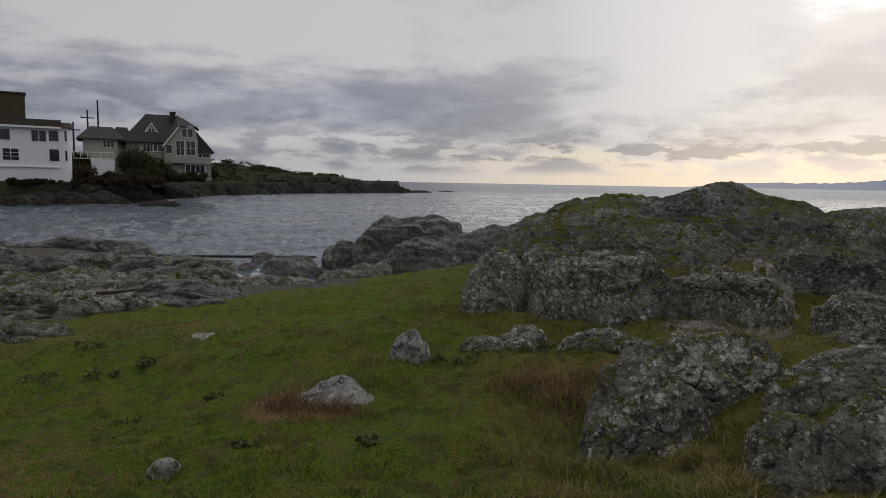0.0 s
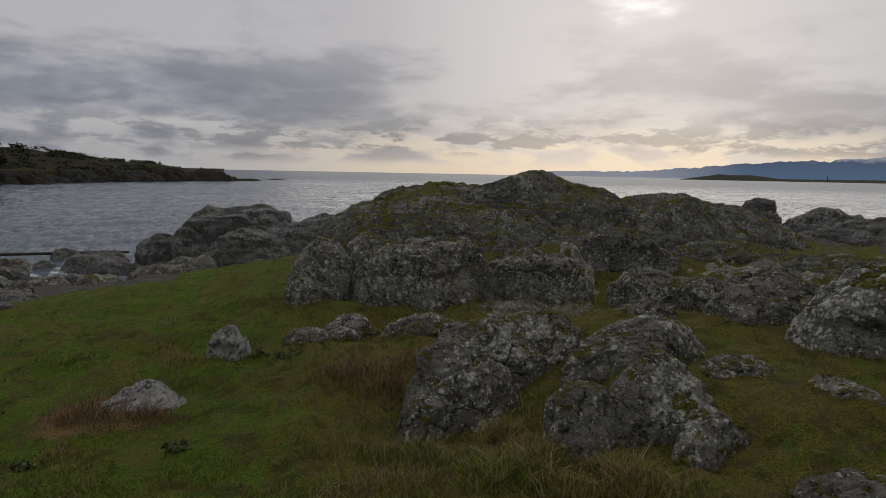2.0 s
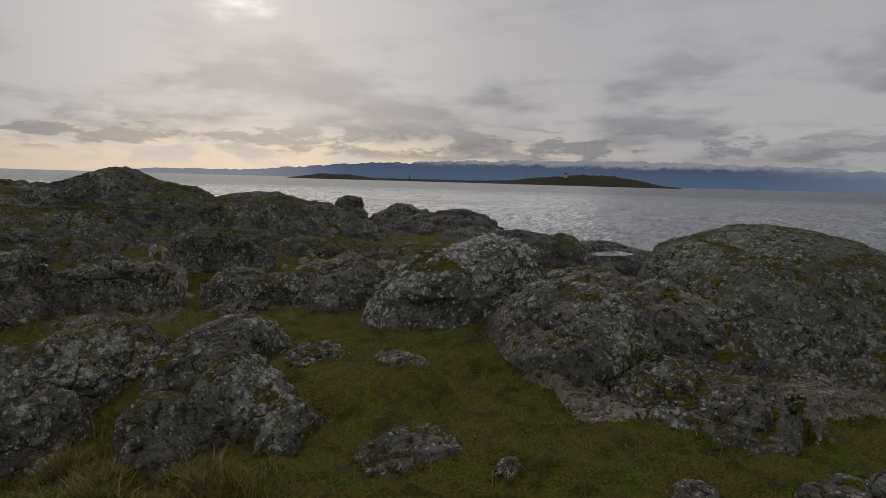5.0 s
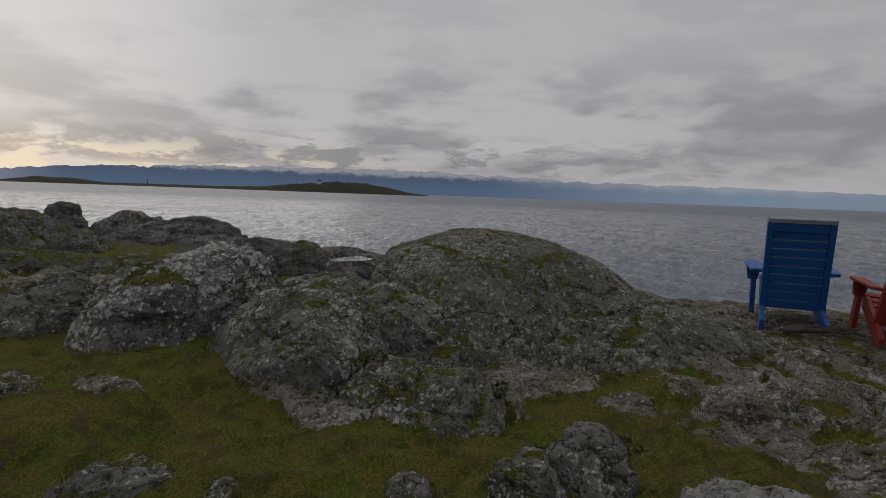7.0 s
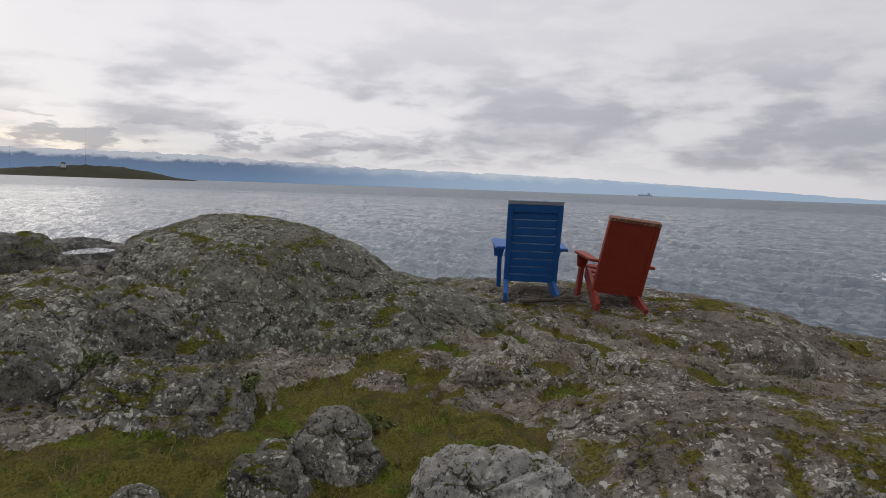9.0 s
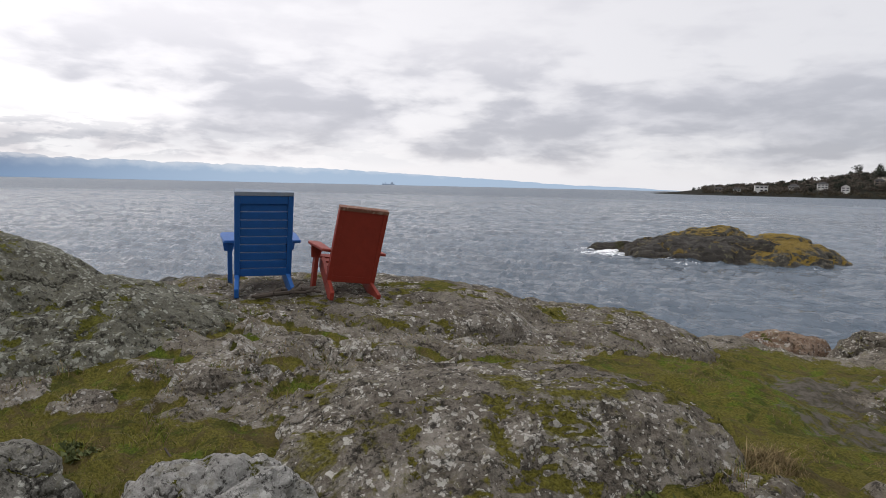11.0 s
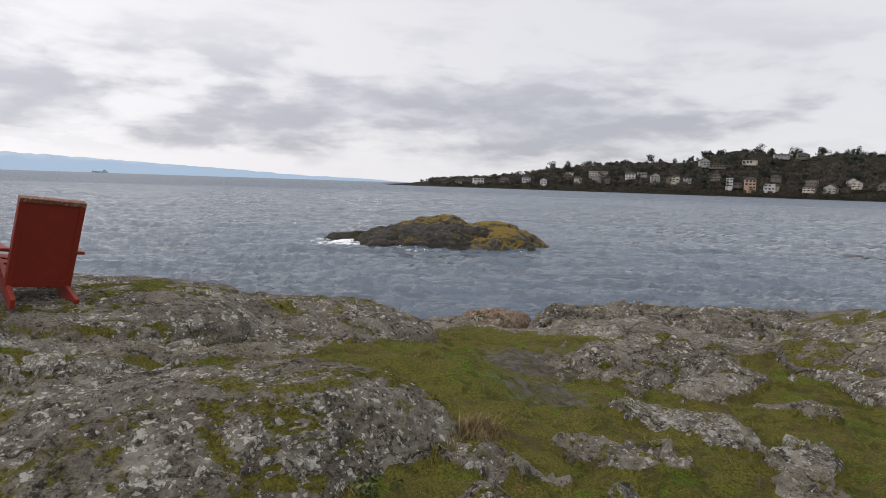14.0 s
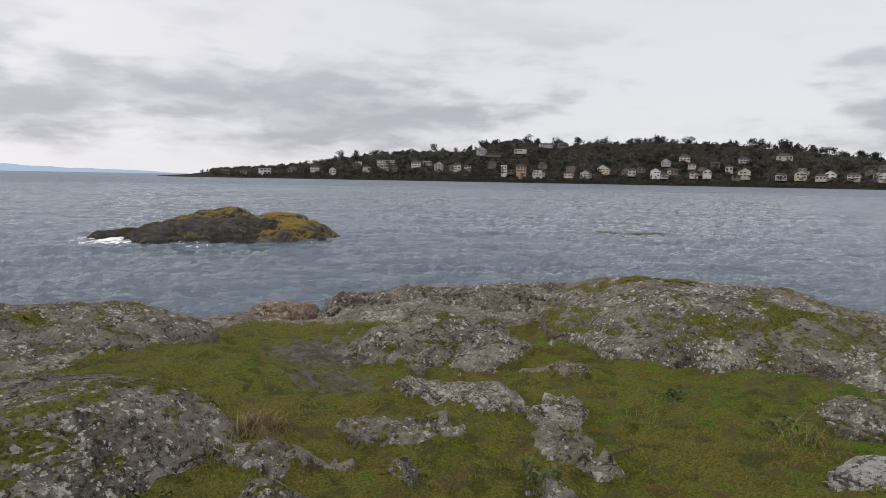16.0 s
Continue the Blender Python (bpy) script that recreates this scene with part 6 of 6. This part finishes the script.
    for name, mat, count, low, high, leaves, label in (
            ("hillside_woods", WOODS, 3000, 0.06, 1.0, 150000, "bare brown woods over the far hillside"),
            ("evergreen_woods", CONIFER, 900, 0.25, 1.04, 60000, "dark evergreen trees among the bare woods of the far hillside"),
            ("shore_scrub", SHORE_SCRUB, 900, -0.12, 0.10, 40000, "brown scrub and hedges along the far shore")):
        cen = []
        for k in range(count):
            az = gen.uniform(133, 205)
            grove = 0.5 + 0.5 * noise.noise((az * 0.45, 4.0 if mat is CONIFER else 9.0, 0))
            if mat is CONIFER and gen.random() > grove:
                continue
            cen.append(on_town_hill(az, TOWN_SKY(az) * gen.uniform(low, high) if mat is not SHORE_SCRUB else gen.uniform(low, high)))
        cen = np.array(cen)
        if mat is SHORE_SCRUB:
            cen[:, :2] *= gen.uniform(0.955, 0.985, len(cen))[:, None]
        cen[:, 2] += gen.uniform(0.0, 3.0, len(cen)) if mat is not SHORE_SCRUB else gen.uniform(-0.6, 0.8, len(cen))
        size = gen.uniform(1.8, 4.2, len(cen)) if mat is not SHORE_SCRUB else gen.uniform(0.8, 2.0, len(cen))
        v, f = leaf_cloud(cen, size, leaves, 1.5 if mat is not SHORE_SCRUB else 0.9, 4, (1.2, 1.2, 0.9))
        tagged(sheet(name, v, f, mat, False), label, "woods", kind="stuff")


build_town()


# ---- small things at sea ----
# sea haze is mixed into the ship's colour as pale blue-grey
HAZED_STEEL = plain("ship_steel_with_painted_haze", (0.30, 0.37, 0.46), 0.7, 0.2, 0.1)


def ship():
    c = bearing(106.1) * 4000
    s = thing("cargo_ship", c.x, c.y, SEA, -106, "small grey cargo ship far off on the horizon", "ship")
    part("hull", solid([(-38, -6, 0), (36, -6, 0), (42, 0, 9), (36, 6, 0), (-38, 6, 0), (-40, -6, 8), (36, -6, 8), (36, 6, 8), (-40, 6, 8)], [(0, 1, 6, 5), (1, 2, 6), (1, 3, 2), (3, 4, 8, 7), (2, 3, 7), (0, 5, 8, 4), (5, 6, 2, 7, 8), (0, 4, 3, 1)]), HAZED_STEEL, s)
    part("bridge", box(bmesh.new(), 14, 28, -5, 5, 8, 17), HAZED_STEEL, s)
    part("mast", box(bmesh.new(), -20, -18, -1, 1, 8, 18), HAZED_STEEL, s)
    part("crane", box(bmesh.new(), -36, -34, -1, 1, 8, 15), HAZED_STEEL, s)


ship()


def island_masts():
    for az, e0, e1, d in ((44.2, -0.1, 0.35, 1540), (54.6, 0.3, 2.6, 1580), (59.5, 0.7, 3.6, 1580)):
        c = bearing(az) * d
        z0, z1 = 1.6 + d * math.tan(radians(e0)), 1.6 + d * math.tan(radians(e1))
        m = thing("radio_mast", c.x, c.y, z0 - 2, 0, "thin dark mast on the far island", "mast")
        bm = bmesh.new()
        stem(bm, (0, 0, 0), (0, 0, z1 - z0 + 2), 0.9 if d < 1560 else 0.14, 0.5 if d < 1560 else 0.08, 6)
        part("shaft", bm, POLE_WOOD, m)
        part("cap", box(bmesh.new(), -0.4, 0.4, -0.4, 0.4, z1 - z0 + 1.5, z1 - z0 + 2.5), POLE_WOOD, m)
    c = bearing(58.0) * 1570
    t = thing("island_house", c.x, c.y, 20, -58, "small white lighthouse building on the far island", "house")
    part("wall", box(bmesh.new(), -5, 5, -3, 3, -4, 5), TOWN_WALLS[0], t)
    part("roof", hip(-5.5, 5.5, -3.5, 3.5, 5, 2.5, -2, 2), DARK_ROOF, t)


island_masts()


def log_boom():
    t = thing("drift_log", -13.1, 33.8, SEA + 0.20, 0, "long dark log lying across the mouth of the inlet", "log")
    bm = bmesh.new()
    stem(bm, (-5.4, -0.4, 0.02), (-1.0, -0.1, 0.0), 0.06, 0.075, 10)
    stem(bm, (-1.1, -0.1, 0.0), (5.4, 0.4, 0.02), 0.075, 0.06, 10)
    part("trunk", bm, POLE_WOOD, t)
    bm = bmesh.new()
    stem(bm, (2.0, 0.1, 0.0), (2.3, 0.0, 0.22), 0.05, 0.03)
    part("stub", bm, DRIFT, t)
    for i, (az, r, s) in enumerate(((-15.7, 31.0, 0.95), (-14.2, 32.5, 0.8), (-18.6, 31.5, 0.45), (-17.2, 35.0, 0.6), (-16.6, 27.0, 0.45), (-20.5, 27.5, 0.5))):
        c = bearing(az) * r
        rock("shore_rock", c.x, c.y, s * 1.3, s, SEA + 0.55 * s + 0.2, 0, 400 + i, SHORE, "dark wet rock in the mouth of the inlet", 40, bed=SEA, sink=0.4)


log_boom()
for x, y, yaw, ln, r in ((-8.3, 11.6, 28, 0.6, 0.045), (-8.7, 12.3, 22, 0.7, 0.05), (-7.2, 13.2, 35, 0.4, 0.035)):
    t = thing("beach_log", x, y, rest(x, y) + r * 0.8, yaw, "weathered brown driftwood log on the beach rocks", "driftwood")
    bm = bmesh.new()
    stem(bm, (-ln, 0, 0.02), (0, 0.05, 0), r, r * 0.9, 9)
    stem(bm, (-0.05, 0.05, 0), (ln, 0.0, 0.03), r * 0.9, r * 0.6, 9)
    part("trunk", bm, DRIFT, t)
    bm = bmesh.new()
    stem(bm, (ln * 0.3, 0.03, 0), (ln * 0.45, 0.12, r * 2.2), r * 0.4, r * 0.2, 6)
    part("stub", bm, DRIFT, t)
rock("sea_rock", 9.5, -56, 2.4, 0.5, SEA + 0.22, 10, 431, SHORE, "low black rock awash in the bay", 40, bed=SEA, sink=0.4)
rock("sea_rock", 13.0, -55, 1.4, 0.4, SEA + 0.20, 10, 432, SHORE, "low black rock awash in the bay", 36, bed=SEA, sink=0.4)

# ---- turf: blades and tufts ----
TREES = rock_tree()


def rock_cover(x, y):
    """True where a rock stands above the turf."""
    out = np.zeros(len(x), bool)
    z = ground_z(x, y) + bumpy(x, y)
    for x0, x1, y0, y1, t in TREES:
        k = np.where((x > x0) & (x < x1) & (y > y0) & (y < y1) & ~out)[0]
        for i in k:
            hit = t.ray_cast(Vector((x[i], y[i], 9.0)), Vector((0, 0, -1)))[0]
            if hit and hit.z > z[i] + 0.02:
                out[i] = True
    return out, z


def blades(name, x, y, z, h, lean, width, mat, seed, label):
    g = np.random.default_rng(seed)
    n = len(x)
    a = g.uniform(0, 2 * np.pi, n)
    b = g.uniform(0, 2 * np.pi, n)
    tuft = np.clip(0.75 + 0.9 * fbm(np.stack([x * 4.0, y * 4.0, np.zeros(n)], 1), 3, 77), 0.25, 2.2)
    hh = h * tuft * g.uniform(0.5, 1.3, n)
    ln = lean * hh * g.uniform(0.2, 1.4, n)
    base = np.stack([x, y, z - 0.01], 1)
    side = np.stack([np.cos(a), np.sin(a), np.zeros(n)], 1) * (width * g.uniform(0.7, 1.3, n))[:, None]
    fwd = np.stack([np.cos(b), np.sin(b), np.zeros(n)], 1)
    up = np.array([0, 0, 1.0])
    mid = base + fwd * (ln * 0.3)[:, None] + up * (hh * 0.6)[:, None]
    tip = base + fwd * ln[:, None] + up * hh[:, None]
    v = np.stack([base - side, base + side, mid + side * 0.7, mid - side * 0.7, tip], 1).reshape(-1, 3)
    k = np.arange(n)[:, None] * 5
    quads = np.concatenate([k, k + 1, k + 2, k + 3], 1).tolist()
    tris = np.concatenate([k + 3, k + 2, k + 4], 1).tolist()
    me = bpy.data.meshes.new(name)
    me.from_pydata(v.tolist(), [], quads + tris)
    me.materials.append(mat)
    return tagged(new(name, me), label, "grass", kind="stuff")


STRAW_TUFT = (3.50, -3.97)


def build_grass():
    g = np.random.default_rng(11)
    # short turf, thicker near the path
    n = 120000
    az, r = np.radians(g.uniform(-42, 30, n)), g.uniform(2.4, 10.5, n)
    x, y = r * np.sin(az), r * np.cos(az)
    az2, r2 = np.radians(g.uniform(40, 190, n // 2)), g.uniform(2.6, 9.0, n // 2)
    x, y = np.concatenate([x, r2 * np.sin(az2)]), np.concatenate([y, r2 * np.cos(az2)])
    p = np.stack([x, y, np.zeros_like(x)], 1)
    keep = fbm(p * 1.3, 3, 41) > -0.25
    x, y = x[keep], y[keep]
    hid, z = rock_cover(x, y)
    x, y, z = x[~hid], y[~hid], z[~hid]
    soil = near(x, y, 5.0, -6.7, 0.75, 0.6) + near(x, y, 4.1, -5.6, 0.45, 0.7)
    ok = soil < 0.4
    x, y, z = x[ok], y[ok], z[ok]
    green = g.random(len(x)) < np.clip(0.72 - 0.35 * (x > 2.2), 0, 1)
    blades("turf_grass", x[green], y[green], z[green], 0.035, 0.9, 0.0028, GRASS_GREEN, 1, "short green grass of the lawn and turf")
    blades("turf_straw", x[~green], y[~green], z[~green], 0.032, 1.1, 0.0026, GRASS_DRY, 2, "short yellowed grass in the turf")
    # long grass at the feet of the boulders
    spots = [(-1.2, 6.2, 0.4, 500), (-0.75, 7.0, 0.4, 900), (-0.3, 6.9, 0.3, 500), (1.3, 4.0, 0.45, 3600), (0.9, 4.3, 0.4, 2000), (1.7, 3.4, 0.4, 3000), (2.0, 2.95, 0.35, 1800), (2.4, 4.3, 0.25, 1600), (1.75, 4.1, 0.3, 1800), (1.2, 3.4, 0.5, 1600), (1.3, 5.4, 0.5, 1200), (1.0, 5.9, 0.5, 900), (0.1, 8.6, 0.4, 700), (-0.2, 9.3, 0.4, 600), (1.5, 7.9, 0.6, 700), (3.0, 7.3, 0.7, 700), (0.2, -5.4, 0.3, 500), (5.0, -0.35, 0.25, 260), (-3.4, 8.2, 0.6, 500), (-4.6, 9.4, 1.0, 1200), (-5.8, 10.6, 1.2, 1500), (-4.4, 11.6, 1.2, 1200), (-3.2, 13.5, 1.2, 1000), (-6.5, 8.8, 1.2, 1200), (0.4, 3.3, 0.5, 900)]
    gx, gy = [], []
    for cx, cy, rad, k in spots:
        gx.append(g.normal(cx, rad * 0.6, k)), gy.append(g.normal(cy, rad * 0.6, k))
    x, y = np.concatenate(gx), np.concatenate(gy)
    hid, z = rock_cover(x, y)
    x, y, z = x[~hid], y[~hid], z[~hid]
    dry = g.random(len(x)) < 0.38
    blades("long_dry_grass", x[dry], y[dry], z[dry], 0.10, 1.1, 0.0026, GRASS_DRY, 3, "long dry tussock grass at the foot of the boulders")
    sx, sy = g.normal(STRAW_TUFT[0], 0.10, 900), g.normal(STRAW_TUFT[1], 0.10, 900)
    hid, sz = rock_cover(sx, sy)
    blades("straw_tussock", sx[~hid], sy[~hid], sz[~hid], 0.11, 1.2, 0.003, GRASS_DRY, 5, "tussock of pale dry straw beside the slab")
    blades("long_green_grass", x[~dry], y[~dry], z[~dry], 0.085, 1.1, 0.0024, GRASS_GREEN, 4, "long green grass at the foot of the boulders")


build_grass()


def rock_edges():
    """Points of the turf that touch a rock."""
    g = np.random.default_rng(21)
    n = 26000
    az, r = np.radians(g.uniform(-15, 188, n)), g.uniform(2.6, 10.0, n)
    x, y = r * np.sin(az), r * np.cos(az)
    hid, z = rock_cover(x, y)
    x, y, z = x[~hid], y[~hid], z[~hid]
    by = np.zeros(len(x), bool)
    for dx, dy in ((0.09, 0.0), (-0.09, 0.0), (0.0, 0.09), (0.0, -0.09)):
        by |= rock_cover(x + dx, y + dy)[0]
    return x[by], y[by], z[by]


def edge_growth():
    g = np.random.default_rng(22)
    x, y, z = rock_edges()
    # cushions: low domes of seven sides
    pick = g.random(len(x)) < 0.45
    cx, cy, cz = x[pick], y[pick], z[pick]
    k = len(cx)
    rad, tall = g.uniform(0.012, 0.036, k), g.uniform(0.003, 0.012, k)
    a = np.linspace(0, 2 * np.pi, 7, endpoint=False)
    rings = []
    for f, h in ((1.0, -0.3), (0.8, 0.6), (0.4, 0.95)):
        wob = g.uniform(0.75, 1.25, (k, 7))
        rings.append(np.stack([cx[:, None] + np.cos(a) * rad[:, None] * f * wob, cy[:, None] + np.sin(a) * rad[:, None] * f * wob, cz[:, None] + tall[:, None] * h * np.ones((k, 7))], -1))
    top = np.stack([cx, cy, cz + tall], -1)[:, None, :]
    v = np.concatenate(rings + [top], 1).reshape(-1, 3)
    faces = []
    for ring in (0, 7):
        faces += [[ring + i, ring + (i + 1) % 7, ring + 7 + (i + 1) % 7, ring + 7 + i] for i in range(7)]
    base = (np.arange(k) * 22)[:, None, None]
    quads = (base + np.array(faces)[None]).reshape(-1, 4).tolist()
    tris = (base + np.array([[14 + i, 14 + (i + 1) % 7, 21] for i in range(7)])[None]).reshape(-1, 3).tolist()
    tagged(sheet("moss_cushions", v, quads + tris, MOSS), "yellow-green moss cushions along the feet of the rocks", "moss", kind="stuff")
    m = 5
    gx, gy, gz = np.repeat(x, m) + g.normal(0, 0.025, len(x) * m), np.repeat(y, m) + g.normal(0, 0.025, len(x) * m), np.repeat(z, m)
    dry = g.random(len(gx)) < 0.55
    blades("edge_straw", gx[dry], gy[dry], gz[dry], 0.06, 1.1, 0.0024, GRASS_DRY, 31, "dry grass along the feet of the rocks")
    blades("edge_grass", gx[~dry], gy[~dry], gz[~dry], 0.06, 1.0, 0.0024, GRASS_GREEN, 32, "green grass along the feet of the rocks")
    # dead bracken left of the big boulder
    bx = np.concatenate([g.normal(cx, s, 700) for cx, cy, s in ((1.05, 5.25, 0.22), (0.75, 5.7, 0.25), (1.3, 5.75, 0.2), (-1.55, 5.6, 0.16), (-1.0, 5.5, 0.18))])
    by = np.concatenate([g.normal(cy, s, 700) for cx, cy, s in ((1.05, 5.25, 0.22), (0.75, 5.7, 0.25), (1.3, 5.75, 0.2), (-1.55, 5.6, 0.16), (-1.0, 5.5, 0.18))])
    hid, bz = rock_cover(bx, by)
    blades("dead_bracken", bx[~hid], by[~hid], bz[~hid], 0.11, 1.2, 0.003, BRACKEN, 33, "red-brown dead bracken beside the boulders")


BRACKEN = foliage_material("dead_bracken_stems", (0.060, 0.036, 0.020), (0.21, 0.135, 0.075), 2.0)
edge_growth()


WEED = foliage_material("weed_leaves", (0.030, 0.042, 0.012), (0.115, 0.130, 0.055), 3.0)


def weeds():
    rng = random.Random(6)
    for x, y, s in ((-3.0, 5.6, 0.16), (-2.3, 6.0, 0.12), (-3.6, 7.3, 0.22), (-4.0, 7.0, 0.25), (-4.6, 6.8, 0.25), (-1.6, 4.7, 0.14), (-0.6, 4.5, 0.14), (-3.4, 9.2, 0.18), (-4.8, 8.0, 0.3), (1.15, -6.35, 0.22), (0.35, -5.75, 0.26), (1.7, -4.35, 0.2), (5.0, 0.95, 0.2), (4.9, 1.9, 0.2), (4.75, -0.05, 0.16), (4.35, 0.45, 0.14), (0.15, 6.9, 0.2), (-0.1, 7.0, 0.18), (3.2, -2.9, 0.2), (1.15, 7.3, 0.2)):
        bush(x, y, rest(x, y) - 0.02, s * 1.1, s * 0.5, rng.randrange(9999), WEED, 170, "low grey-green weed clump in the turf", "weed_clump", "weed", 0.028)
    # driftwood below the chairs
    for x, y, yaw, k in ((7.62, -1.60, -80, 1.0), (7.70, -1.45, -62, 0.7), (7.60, -1.78, -110, 0.6)):
        t = thing("driftwood_stick", x, y, rest(x, y) + 0.03, yaw, "dark crooked driftwood branch lying under the chairs", "driftwood")
        bm = bmesh.new()
        bends = [(-0.34, 0.02, 0.0), (-0.16, -0.04, 0.03), (0.02, 0.03, 0.02), (0.15, -0.02, 0.06), (0.30, 0.04, 0.03)]
        for a, b in zip(bends, bends[1:]):
            stem(bm, tuple(c * k for c in a), tuple(c * k for c in b), 0.024 * k, 0.026 * k)
        part("branch", bm, DRIFT, t)
        bm = bmesh.new()
        stem(bm, (0.03 * k, 0.03 * k, 0.02), (0.20 * k, 0.16 * k, 0.10 * k), 0.018 * k, 0.007)
        part("twig", bm, DRIFT, t)
    for x, y, yaw, ln in ((1.35, -4.95, 60, 0.16), (4.55, -0.55, 10, 0.08), (2.0, -4.9, 100, 0.1)):
        t = thing("twig", x, y, rest(x, y) + 0.012, yaw, "small dry twig on the turf", "twig")
        bm = bmesh.new()
        stem(bm, (-ln, 0, 0), (ln, 0.02, 0.01), 0.008, 0.005, 6)
        part("stalk", bm, DRIFT, t)


weeds()
# the pale pool in the rocks beside the dome
pool = sheet("rock_pool", np.stack([9.35 + 0.42 * np.cos(np.linspace(0, 6.2, 24)) * (1 + 0.2 * np.sin(np.linspace(0, 18, 24))), 4.55 + 0.26 * np.sin(np.linspace(0, 6.2, 24)), np.full(24, 0.57)], 1), [list(range(24))], SEA_WATER, False)
tagged(pool, "small pale pool of water in a hollow of the rocks", "rock pool")
